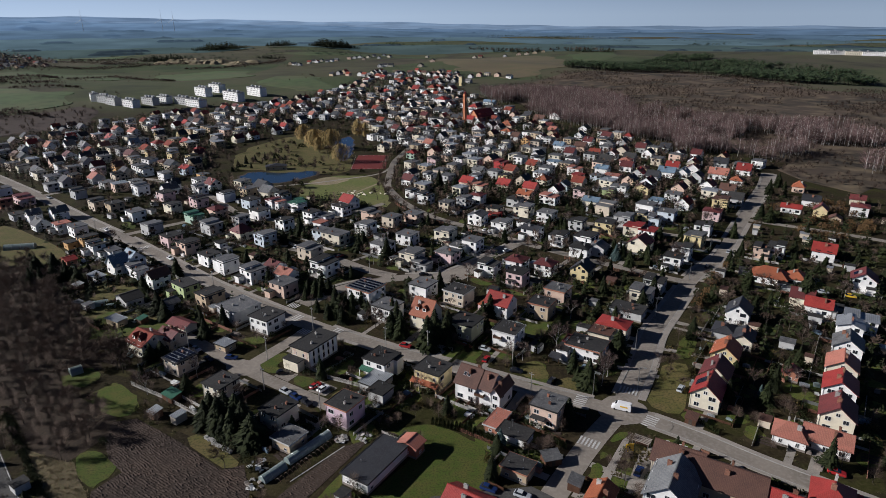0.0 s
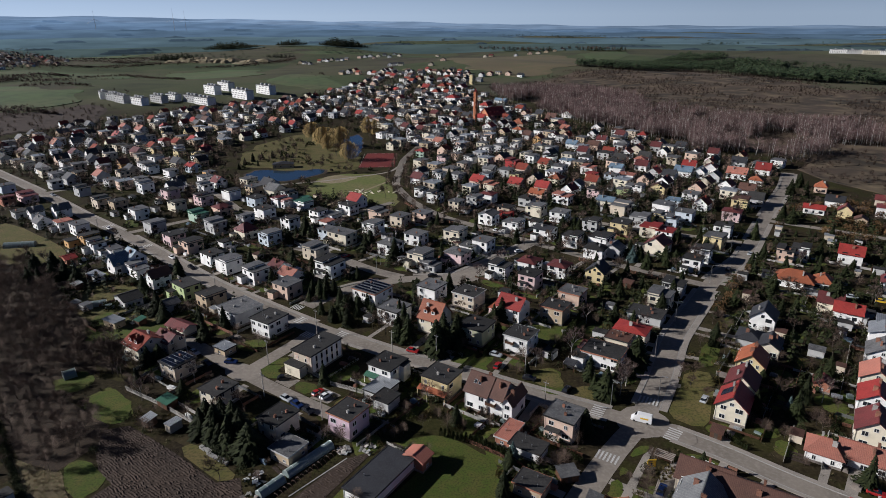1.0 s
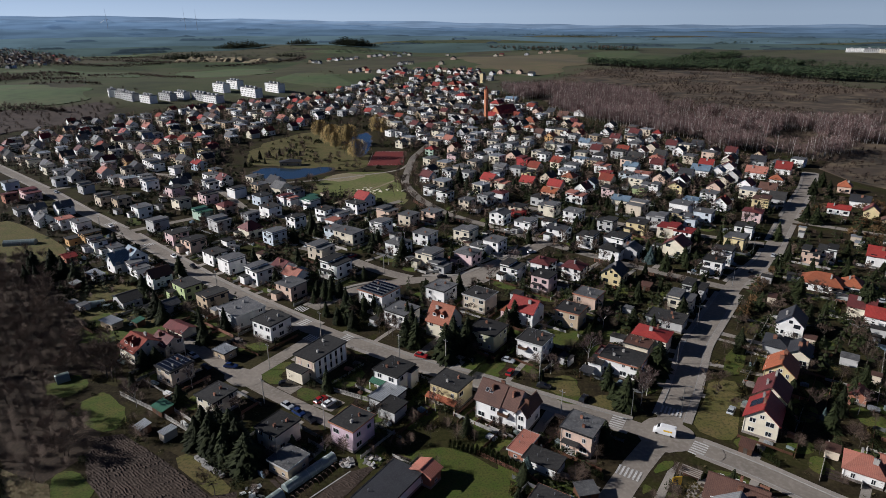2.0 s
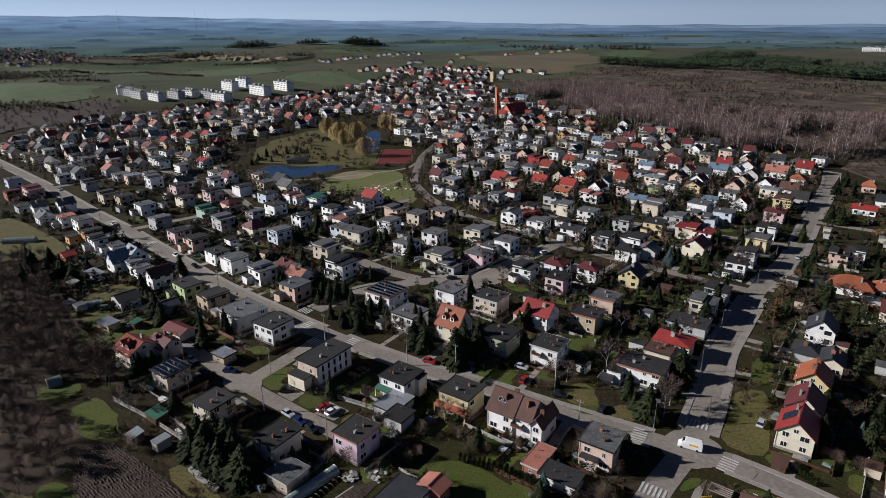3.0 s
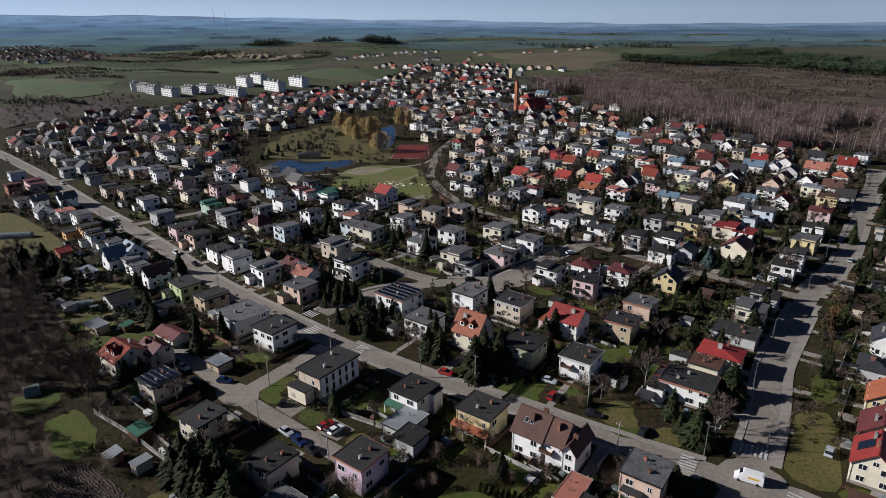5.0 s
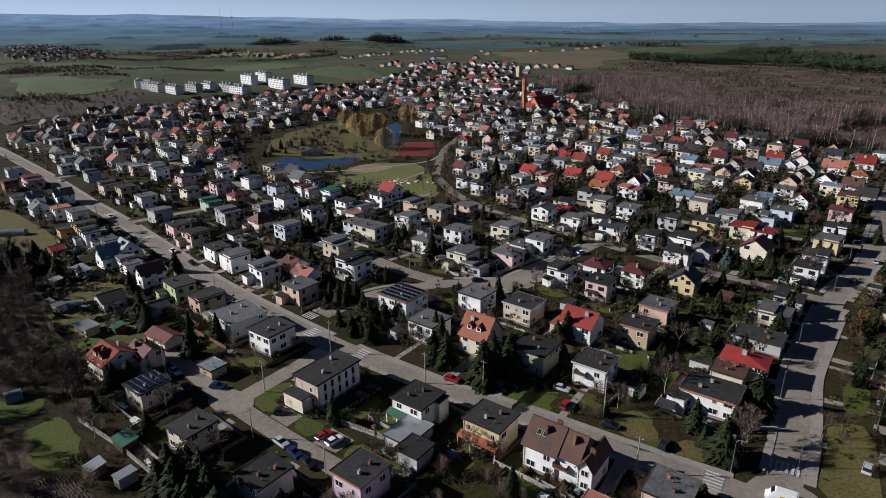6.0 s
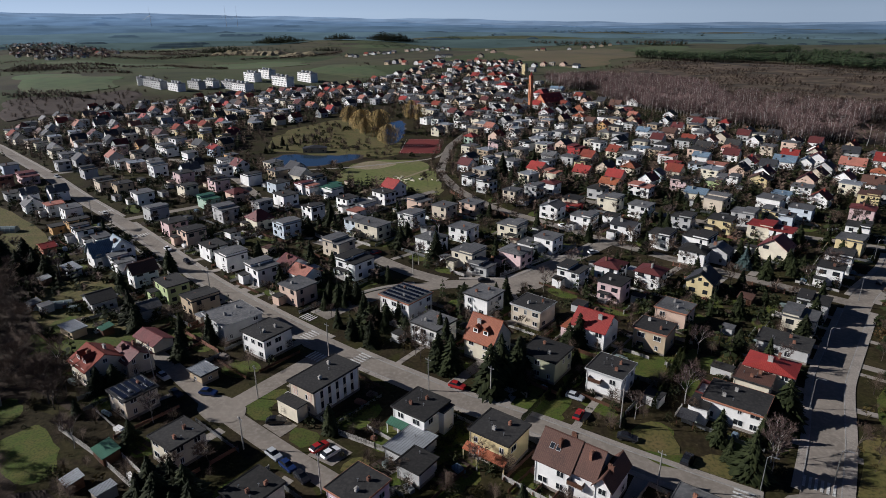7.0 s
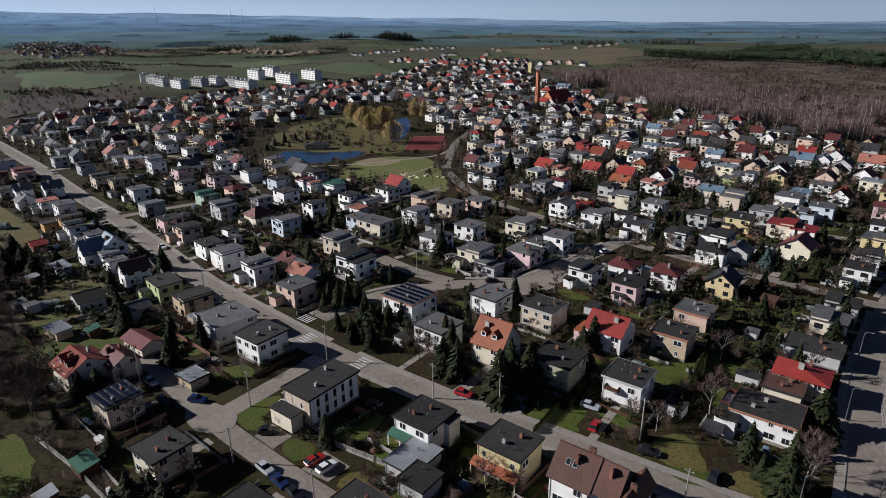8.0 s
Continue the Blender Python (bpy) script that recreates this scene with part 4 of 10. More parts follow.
OPEN_W = [(-427, 565), (-1287, 1708), (-952, 1915), (-573, 1854), (-211, 1877), (-82, 1177), (-207, 1090), (-281, 906), (-344, 727), (-365, 589)]
OPEN_F = [(-1314, 1744), (-2430, 3235), (-1593, 3883), (59, 3725), (1180, 2952), (1714, 2316), (1437, 1940), (995, 2485), (419, 2243), (92, 2208), (-362, 1912), (-734, 1783)]
VERGE8 = [(47, 130), (49, 133), (51, 132), (49, 130)]
VERGE9 = [(43, 123), (46, 129), (48, 127), (45, 123)]
VERGEA = [(52, 130), (56, 130), (54, 127), (51, 127)]
LAWN6 = [(-89.2, 137.9), (-89.1, 142), (-84.2, 141.7), (-80.1, 137.4), (-76.2, 133.8), (-78.2, 129.8), (-80.2, 126.8), (-84.6, 130.9)]
LAWN7 = [(11, 188), (17, 189), (20, 184), (21, 179), (17, 180), (9, 184)]
LAWN8 = [(35, 178), (41, 180), (44, 176), (41, 172), (34, 174)]
LAWN9 = [(-26.3, 163.1), (-22.8, 160.6), (-19.2, 164.3), (-22.4, 167.2)]
LAWNA = [(42, 206), (51, 204), (45, 195), (40, 198)]
LAWNB = [(-110, 215), (-95, 219), (-91, 212), (-104, 210)]
LAWND = [(-63.9, 144.8), (-60, 148.1), (-46.1, 135.5), (-46.4, 132.5), (-50.4, 132.3)]
LAWNE = [(-24.5, 119), (-22.7, 122.9), (-18.9, 129.5), (-11.3, 140.1), (-8.7, 142.5), (-7, 141.6), (-13.6, 133.7), (-19.7, 122.8), (-21, 119)]
TUNNELS = [(-41, 124), (-38, 131), (-27, 147), (-12, 143.5), (-20, 120), (-32, 118)]
GARDENS = ([(41, 203.9), (52.3, 209.1), (54, 204.8), (42.5, 199.3)], [(51.8, 201.1), (56.3, 204.3), (56, 192.1), (50.3, 187.1)], [(58.4, 206.5), (65, 208.4), (64.8, 203.3), (57.7, 200.5)],
           [(43.4, 167), (50.8, 169.7), (53.2, 164), (51, 161), (45, 163.6)], [(-117, 204), (-116.8, 210.6), (-107.4, 215.5), (-97, 211.5), (-103, 206.5)], [(35, 178), (42.1, 180.1), (44, 172), (41.5, 168), (34, 171)])
FIELD7 = [(-505, 2080), (-195, 2120), (117, 2100), (60, 1960), (-200, 1990)]
THICKET1 = [(-882, 1294), (-820, 1302), (-714, 1191), (-715, 1136), (-778, 1141)]
THICKET2 = [(-705, 1168), (-647, 1209), (-589, 1147), (-658, 1121)]
VILLAGE = [(-1441, 2054), (-1368, 2090), (-1150, 2062), (-926, 1783), (-847, 1531), (-902, 1430), (-1047, 1534)]
ALLOT = [(-143.7, 244.2), (-132.3, 260.3), (-116.9, 251.5), (-105.2, 230.7), (-91.9, 223.2), (-86.7, 213.9), (-99.9, 206.6), (-127.3, 222.7)]
ALLOT1 = [(-123, 222.7), (-118.7, 229.1), (-112.5, 220.4), (-117.5, 215.7)]
ALLOT2 = [(-116.4, 207), (-108.5, 213.6), (-95, 217.1), (-91.7, 212.7), (-105.9, 207.2), (-112.4, 204)]
MEADOW = [(-235, 322), (-230, 345), (-218, 338.8), (-193.1, 318.8), (-171, 299), (-166, 284), (-171.5, 270), (-194.1, 284.7), (-225, 305)]
LAWNC = [(35, 170), (43, 170), (42, 164), (36, 166)]
house(-58.7, 166.0, -34, 7.5, 7.5, 5.3, "flat", "cream", "felt", chim=2, lod=2)
house(-76.2, 182.2, -35, 7.5, 7.5, 5.0, "flat", "beige", "dark", solar=16, lod=2)
house(-91.8, 195.5, -37, 9.0, 9.5, 5.0, "gable", "cream", "tile", rise=2.6, along="w", dormers=2, lod=2)
house(-84.6, 198.4, -37, 8.0, 6.5, 4.6, "gable", "beige", "maroon", rise=2.0, along="w", lod=2)
house(-53.6, 209.1, -35, 8.93, 8.93, 6.1, "flat", "white", "felt", lod=2)
house(-33.4, 187.1, -35, 7.99, 14.1, 6.6, "flat", "beige", "felt", wing=(-1.0, -9, 6.5, 3, 3.6, "cream", "felt"), strips=6, lod=2)
house(-10.4, 176.6, -35, 8.5, 8.5, 5.8, "flat", "white", "felt", canopy="green", wing=(4.6, 2.4, 2.0, 3.5, 5.4, "white", "felt"), trim="felt", lod=2)
house(-11.9, 167.4, -35, 6.58, 8.46, 3.1, "flat", "grey", "metal", low=True, lod=2)
house(-10.2, 161.3, -35, 5.64, 5.64, 3.5, "flat", "grey", "felt", low=True, lod=2)
house(5.9, 168.3, -35, 8.93, 7.99, 6.2, "flat", "yellow", "felt", canopy="orange", lod=2)
house(17.6, 161.6, -35, 7.0, 9.0, 6, "gable", "white", "brown", rise=3.8, along="w", skylights=2, lod=2)
house(22.4, 158.3, -35, 4.5, 8.0, 6.2, "gable", "white", "brown", rise=3.4, along="w", balcony=1, chim=1, lod=2)
house(25.6, 156.0, -35, 3.0, 8.5, 5.8, "gable", "white", "brown", rise=1.9, along="d", chim=1, lod=2)
house(37.8, 147.4, -35, 8.0, 8.0, 6.2, "flat", "peach", "grey", porch=1, lod=2)
house(26.9, 139.1, -35, 8.46, 5.17, 2.9, "flat", "white", "felt", low=True, lod=2)
house(22.9, 145.5, -35, 3.76, 8.46, 2.5, "flat", "brick", "rose", low=True, lod=2)
house(-19.8, 151.2, -35, 7.5, 8.0, 6.4, "flat", "lilac", "felt", trim="brick", lod=2)
house(-38.5, 150.9, -35, 7.0, 8.0, 5.6, "flat", "cream", "felt", lod=2)
house(-34.0, 141.0, -35, 6.5, 6.5, 3.1, "flat", "tan", "grey", low=True, lod=2)
house(-10.3, 129.7, -35, 7.99, 16.9, 3.3, "flat", "white", "dark", low=True, lod=2)
house(-1.2, 135.9, -35, 5.64, 4.23, 3.5, "gable", "brick", "rose", rise=1.0, low=True, lod=2)
house(4.9, 208.3, -35, 8.46, 8.93, 5.8, "gable", "cream", "orange", rise=5, along="w", dormers=2, lod=2)
house(34.1, 215.7, -37, 9.4, 8.46, 5.8, "gable", "white", "red", rise=3.2, along="w", wing=(-6.0,-1.0,4,6,3.6,"pink","orange"), lod=2)
house(19.1, 200.0, -35, 9.4, 8.93, 6, "flat", "olive", "felt", lod=2)
house(33.4, 192.5, -35, 8.46, 8.46, 6, "flat", "white", "felt", balcony=1, lod=2)
house(-9.6, 215.1, -37, 8.93, 8.46, 6, "flat", "white", "grey", lod=2)
house(-18.7, 232.7, -37, 11.3, 10.3, 6, "flat", "white", "grey", solar=10, lod=2)
house(4.6, 234.0, -37, 8.46, 8.46, 6.1, "flat", "white", "grey", lod=2)
house(18.7, 227.3, -37, 9.4, 8.46, 5.8, "flat", "beige", "felt", lod=2)
house(45.4, 243.5, -37, 7.51, 7.51, 6.3, "flat", "pink", "felt", porch=1, lod=1, chim=1)
house(34.5, 254.6, -37, 7.95, 7.07, 5.8, "flat", "white", "felt", lod=1, chim=1)
house(48.0, 259.5, -37, 7.95, 7.95, 5.6, "hip", "white", "maroon", rise=1.2, lod=1, chim=1)
house(59.9, 254.0, -37, 7.95, 7.51, 5.6, "hip", "white", "maroon", rise=1.4, lod=1, chim=1)
house(75.1, 249.3, -36, 7.95, 8.39, 4.8, "gable", "yellow", "dark", rise=3, along="d", lod=1, chim=1)
house(58.7, 225.7, -37, 8.46, 7.99, 6, "flat", "peach", "grey", lod=2)
house(49.4, 213.3, -35, 8.46, 7.99, 6, "flat", "tan", "felt", lod=2)
house(58.5, 181.8, -35, 12.0, 9.0, 5, "flat", "white", "felt", wing=(-6.2, -5, 4, 5, 4.2, "white", "felt"), trim="brick", terrace=1, lod=2)
house(72.0, 195.5, -35, 10.3, 7.52, 5.4, "hip", "cream", "red", rise=1.2, lod=2)
house(66.3, 191.4, -35, 7.52, 6.58, 4.5, "flat", "cream", "brown", lod=2)
house(82.5, 210.6, -36, 12.2, 7.52, 3.7, "flat", "grey", "felt", lod=2)
house(91.5, 221.2, -36, 7.95, 7.51, 6.1, "flat", "cream", "grey", lod=1, chim=1)
house(101.5, 233.3, -36, 7.95, 7.07, 5, "flat", "grey", "felt", lod=1, chim=1)
house(119.3, 257.3, -36, 7.51, 7.07, 6.1, "flat", "white", "felt", lod=1, chim=1)
house(128.1, 268.4, -37, 7.95, 7.51, 6.1, "flat", "white", "felt", lod=1, chim=1)
house(25.4, 125.5, -35, 7.05, 5.64, 3.1, "flat", "tan", "felt", low=True, lod=2)
house(11.7, 112.0, -35, 10.3, 8.46, 4.4, "gable", "red", "red", rise=2.6, along="w", lod=2)
house(86.5, 152.6, -36, 7.99, 9.4, 5.2, "gable", "cream", "red", rise=3.4, solar=6, lod=2)
house(93.6, 162.1, -36, 7.99, 8.93, 5.2, "gable", "cream", "maroon", rise=3.4, lod=2)
house(102.8, 174.3, -36, 7.99, 8.93, 5, "gable", "yellow", "orange", rise=3.2, lod=2)
house(111.3, 191.8, -36, 7.52, 8.46, 3.5, "hip", "grey", "dark", rise=1.6, lod=2)
house(114.8, 185.8, -36, 6.58, 8.46, 3.7, "gable", "cream", "dark", rise=2, lod=2)
house(122.3, 203.8, -36, 7.95, 8.84, 5, "gable", "white", "dark", rise=3.4, lod=1, chim=1)
house(154.6, 239.5, -36, 14.1, 8.84, 3.4, "hip", "white", "orange", rise=3.2, along="w", lod=1, chim=1)
house(164.7, 236.5, -36, 7.07, 7.95, 3.4, "hip", "white", "orange", rise=2.6, lod=1, chim=1)
house(166.6, 267.5, -37, 7.07, 7.07, 5.2, "flat", "peach", "felt", lod=1, chim=1)
house(174.6, 269.0, -37, 7.07, 7.07, 5.6, "flat", "white", "felt", lod=1, chim=1)
house(194.5, 263.6, -37, 9.72, 8.84, 4.7, "gable", "white", "red", rise=3, along="w", lod=1, chim=1)
house(154.5, 216.0, -36, 7.95, 7.95, 4.3, "gable", "cream", "maroon", rise=2.6, along="w", solar=3, lod=1, chim=1)
house(156.6, 208.6, -36, 8.84, 7.07, 3.7, "gable", "white", "red", rise=2.4, along="w", lod=1, chim=1)
house(158.8, 206.4, -36, 6.19, 5.3, 2.8, "flat", "grey", "grey", low=True, lod=1, chim=1)
house(155.9, 189.8, -36, 7.95, 8.84, 5.2, "gable", "white", "metal", rise=1.6, lod=1, chim=1)
house(162.8, 193.9, -36, 10.6, 7.07, 5.2, "flat", "white", "metal", lod=1, chim=1)
house(145.2, 175.7, -36, 8.46, 8.93, 5.4, "gable", "white", "grey", rise=3, lod=2)
house(134.6, 163.1, -36, 8.46, 8.93, 5.4, "gable", "cream", "rose", rise=3, lod=2)
house(126.3, 151.8, -36, 8.46, 8.93, 5.4, "gable", "white", "red", rise=3, lod=2)
house(117.3, 139.6, -36, 8.46, 9.4, 5.4, "gable", "cream", "maroon", rise=3.4, lod=2)
house(109.2, 131.2, -36, 11.0, 8.0, 3.2, "gable", "white", "rose", rise=2.2, along="w", lod=2)
house(101.0, 134.2, -36, 8.0, 7.5, 3.2, "hip", "white", "rose", rise=2.4, along="w", lod=2)
house(189.1, 229.1, -36, 8.84, 8.84, 5.2, "gable", "white", "maroon", rise=3, solar=3, lod=1, chim=1)
house(119.0, 163.9, -36, 4.7, 4.7, 2.9, "gable", "brick", "maroon", rise=1.2, low=True, lod=2)
house(60.2, 114.4, -35, 10.3, 13.2, 4.8, "gable", "white", "zinc", rise=4, along="d", lod=2)
house(65.7, 123.9, -35, 11.3, 8.46, 4.8, "gable", "beige", "brown", rise=3, along="w", lod=2)
house(74.0, 116.1, -35, 16.9, 10.3, 4.5, "gable", "tan", "brown", rise=3.4, along="w", lod=2)
house(83.3, 108.0, -36, 13.2, 8.46, 3.9, "gable", "cream", "red", rise=2.8, along="w", lod=2)
house(95.8, 109.3, -36, 8.46, 8.46, 4.3, "hip", "cream", "red", rise=2.8, lod=2)
house(43.1, 114.0, -35, 5.64, 6.58, 3.5, "gable", "white", "orange", rise=1.6, lod=2)
house(241.7, 427.5, -38, 9.72, 7.95, 4.3, "gable", "white", "red", rise=4, along="w", lod=0, chim=1)
house(218.2, 417.6, -38, 12.4, 8.84, 4.3, "gable", "white", "rose", rise=3.4, along="w", lod=0, chim=1)
house(222.7, 400.4, -38, 7.95, 7.07, 3.7, "hip", "white", "orange", rise=2.4, lod=0, chim=1)
house(203.1, 374.3, -38, 8.84, 7.95, 4.3, "gable", "white", "brown", rise=3.4, along="w", lod=0, chim=1)
house(185.6, 347.8, -38, 8.39, 7.95, 5.8, "flat", "yellow", "brown", lod=0, chim=1)
house(170.1, 326.3, -37, 8.84, 7.51, 5.6, "hip", "pink", "maroon", rise=1, lod=1, chim=1)
house(153.2, 300.7, -37, 7.95, 7.51, 6, "flat", "white", "felt", lod=1, chim=1)
house(253.2, 379.6, -38, 7.07, 7.07, 4.2, "hip", "peach", "orange", rise=3, lod=0, chim=1)
house(242.6, 349.3, -38, 9.72, 7.95, 3.7, "gable", "white", "dark", rise=2.6, along="w", lod=0, chim=1)
house(222.3, 336.2, -38, 10.6, 6.19, 3.4, "gable", "white", "red", rise=1.6, along="w", lod=0, chim=1)
house(234.7, 328.2, -37, 7.07, 7.07, 4.3, "gable", "yellow", "maroon", rise=3, lod=0, chim=1)
house(257.2, 327.4, -37, 8.84, 7.95, 5.8, "hip", "white", "maroon", rise=1.2, lod=0, chim=1)
house(271.7, 349.3, -38, 7.95, 7.07, 3.7, "gable", "beige", "maroon", rise=2, along="w", lod=0, chim=1)
house(235.4, 316.0, -37, 6.19, 5.3, 2.8, "gable", "tan", "brown", rise=1.6, low=True, lod=0, chim=1)
house(-93.6, 241.2, -43, 9.72, 7.07, 6, "flat", "green", "felt", lod=1, chim=1)
house(-81.3, 232.7, -43, 7.95, 8.39, 5.2, "flat", "tan", "felt", lod=1, chim=1)
house(-66.8, 220.1, -43, 12.2, 11.3, 5.2, "flat", "grey", "grey", lod=2)
house(-109.1, 253.0, -43, 6.19, 7.95, 5.2, "gable", "white", "brown", rise=2.6, lod=1, chim=1)
house(-133.0, 269.9, -43, 7.95, 7.07, 4.7, "gable", "white", "blue", rise=4, along="d", lod=1, chim=1)
house(-127.8, 273.6, -43, 7.95, 7.95, 5.6, "gable", "white", "blue", rise=3.6, along="w", lod=1, chim=1)
house(-122.6, 264.5, -43, 10.6, 5.3, 4.3, "flat", "white", "grey", lod=1, chim=1)
house(-154.0, 294.4, -43, 7.95, 6.19, 5.6, "flat", "white", "felt", lod=1, chim=1)
house(-144.4, 290.2, -43, 7.95, 5.3, 3.9, "flat", "white", "grey", lod=1, chim=1)
house(-163.3, 306.1, -43, 7.95, 7.95, 5.2, "flat", "orange", "felt", lod=1, chim=1)
house(-170.8, 304.7, -43, 5.3, 6.19, 3.4, "flat", "orange", "felt", low=True, lod=1, chim=1)
house(-176.7, 323.8, -43, 8.84, 7.07, 5.8, "flat", "white", "grey", lod=1, chim=1)
house(-187.7, 329.4, -43, 7.07, 7.07, 5.6, "flat", "white", "rose", lod=1, chim=1)
house(-202.2, 354.8, -43, 7.95, 7.95, 5.1, "gable", "white", "grey", rise=2.6, lod=0, chim=1)
house(-202.4, 336.1, -43, 7.95, 7.95, 3.7, "gable", "white", "dark", rise=3, along="w", lod=0, chim=1)
house(-214.9, 352.0, -43, 7.07, 7.07, 4.7, "gable", "white", "grey", rise=2.4, lod=0, chim=1)
house(-241.2, 389.8, -43, 14.1, 7.95, 4.2, "flat", "pink", "maroon", lod=0, chim=1)
house(-266.9, 411.8, -43, 7.95, 7.95, 5.1, "flat", "blue", "grey", lod=0, chim=1)
house(-226.2, 355.3, -43, 7.95, 6.19, 3.7, "flat", "grey", "felt", lod=0, chim=1)
house(-248.6, 381.8, -43, 7.95, 7.07, 4.7, "flat", "brick", "maroon", lod=0, chim=1)
house(-161.2, 282.2, -43, 7.07, 4.42, 2.6, "gable", "brick", "red", rise=1, low=True, lod=1, chim=1)
house(-114.0, 235.0, -43, 8.84, 7.07, 3.4, "gable", "grey", "felt", rise=1.6, low=True, lod=1, chim=1)
house(-111.6, 216.9, -33, 7.0, 4.2, 2.4, "flat", "tan", "metal", low=True, lod=1, chim=1)
house(-85.2, 210.4, -35, 9.4, 5.64, 2.9, "gable", "cream", "maroon", rise=1.2, low=True, along="w", lod=2)
house(-65.4, 194.7, -35, 5.5, 4.6, 2.6, "flat", "tan", "metal", low=True, lod=2)
house(-96.6, 230.2, -43, 6.19, 5.3, 2.8, "gable", "grey", "grey", rise=1.4, low=True, lod=1, chim=1)
house(-291.9, 479.2, -43, 7.95, 7.95, 5.2, "flat", "cream", "felt", lod=0, chim=1)
house(-265.5, 453.7, -43, 8.84, 7.07, 5.2, "flat", "cream", "felt", lod=0, chim=1)
house(-240.3, 419.7, -43, 7.95, 7.07, 5.2, "flat", "grey", "grey", lod=0, chim=1)
house(-213.7, 401.2, -43, 8.84, 7.07, 5.2, "flat", "grey", "felt", lod=0, chim=1)
house(-188.7, 373.4, -43, 8.84, 7.95, 5.4, "flat", "beige", "felt", lod=0, chim=1)
house(-176.3, 367.5, -43, 7.95, 7.95, 5.6, "flat", "tan", "felt", lod=0, chim=1)
house(-156.8, 349.3, -43, 8.84, 7.95, 5.8, "flat", "white", "grey", lod=1, chim=1)
house(-138.2, 323.8, -43, 8.84, 7.95, 5.8, "flat", "grey", "grey", lod=1, chim=1)
house(-121.3, 304.8, -43, 7.95, 7.95, 5.6, "flat", "pink", "felt", lod=1, chim=1)
house(-109.3, 293.4, -43, 8.84, 7.95, 5.6, "flat", "peach", "felt", lod=1, chim=1)
house(-94.3, 277.1, -43, 8.84, 7.07, 5.4, "flat", "white", "felt", lod=1, chim=1)
house(-84.3, 267.9, -43, 8.84, 7.95, 5.8, "flat", "white", "grey", lod=1, chim=1)
house(-69.4, 256.0, -43, 8.39, 7.95, 5.8, "flat", "white", "grey", lod=1, chim=1)
house(-53.4, 240.8, -37, 8.39, 7.95, 5.6, "flat", "peach", "grey", lod=1, chim=1)
house(-65.9, 265.7, -43, 5.3, 5.3, 3.2, "flat", "grey", "grey", low=True, lod=1, chim=1)
house(-54.6, 254.5, -37, 7.95, 7.07, 4.1, "gable", "white", "rose", rise=2, along="w", lod=1, chim=1)
house(-61.3, 263.7, -43, 7.07, 7.07, 4.1, "gable", "white", "maroon", rise=2, along="w", lod=1, chim=1)
house(-176.1, 406.0, -43, 8.84, 7.95, 6.5, "flat", "white", "grey", lod=0, chim=1)
house(-154.7, 391.0, -43, 8.84, 7.95, 5.6, "flat", "pink", "felt", lod=0, chim=1)
house(-187.9, 426.7, -43, 7.95, 7.07, 4.7, "flat", "white", "grey", lod=0, chim=1)
house(-141.1, 364.0, -43, 9.72, 7.07, 5, "flat", "cream", "felt", lod=0, chim=1)
house(-137.6, 404.6, -43, 8.84, 7.07, 5.2, "flat", "white", "grey", lod=0, chim=1)
house(-129.1, 374.7, -43, 8.84, 7.95, 5.6, "flat", "pink", "felt", lod=0, chim=1)
house(-112.3, 354.3, -43, 8.84, 7.95, 4.7, "hip", "peach", "maroon", rise=1.6, lod=1, chim=1)
house(-121.9, 342.9, -43, 9.72, 7.07, 4.7, "flat", "mint", "green", lod=1, chim=1)
house(-106.6, 323.7, -43, 9.72, 7.95, 5.6, "flat", "grey", "grey", lod=1, chim=1)
house(-116.0, 386.6, -43, 8.84, 7.95, 5.4, "flat", "white", "felt", lod=0, chim=1)
house(-104.3, 396.4, -43, 7.95, 7.95, 5.6, "flat", "tan", "grey", lod=0, chim=1)
house(-96.5, 370.1, -43, 8.84, 7.95, 5.6, "flat", "blue", "felt", lod=1, chim=1)
house(-86.6, 347.8, -43, 9.72, 7.95, 5.4, "flat", "white", "felt", lod=1, chim=1)
house(-88.2, 313.1, -43, 9.72, 7.95, 4.7, "hip", "cream", "maroon", rise=3, lod=1, chim=1)
house(-74.0, 303.1, -43, 8.39, 7.95, 5.8, "flat", "blue", "grey", lod=1, chim=1)
house(-95.8, 300.5, -43, 5.3, 4.42, 2.6, "flat", "white", "felt", low=True, lod=1, chim=1)
house(-132.0, 415.2, -43, 7.95, 7.95, 4.7, "gable", "white", "maroon", rise=3, along="w", lod=0, chim=1)
house(-159.3, 417.8, -43, 7.95, 7.07, 4.3, "gable", "white", "dark", rise=3, lod=0, chim=1)
house(-174.9, 447.1, -43, 8.84, 7.07, 5.2, "flat", "white", "grey", lod=0, chim=1)
house(-163.9, 461.2, -43, 8.84, 7.95, 5.2, "gable", "blue", "red", rise=2, along="w", lod=0, chim=1)
house(-146.5, 441.9, -43, 7.95, 6.19, 4.7, "flat", "orange", "grey", lod=0, chim=1)
house(-193.8, 460.4, -43, 8.84, 7.95, 5.6, "flat", "white", "felt", lod=0, chim=1)
house(-216.6, 499.4, -43, 8.84, 7.95, 5.2, "flat", "beige", "grey", lod=0, chim=1)
house(-216.3, 527.7, -43, 6.19, 6.19, 4.7, "flat", "yellow", "grey", lod=0, chim=1)
house(-190.4, 489.4, -43, 9.72, 7.95, 4.3, "hip", "tan", "brown", rise=1.5, lod=0, chim=1)
house(-193.1, 516.6, -43, 7.95, 7.07, 5.2, "flat", "yellow", "grey", lod=0, chim=1)
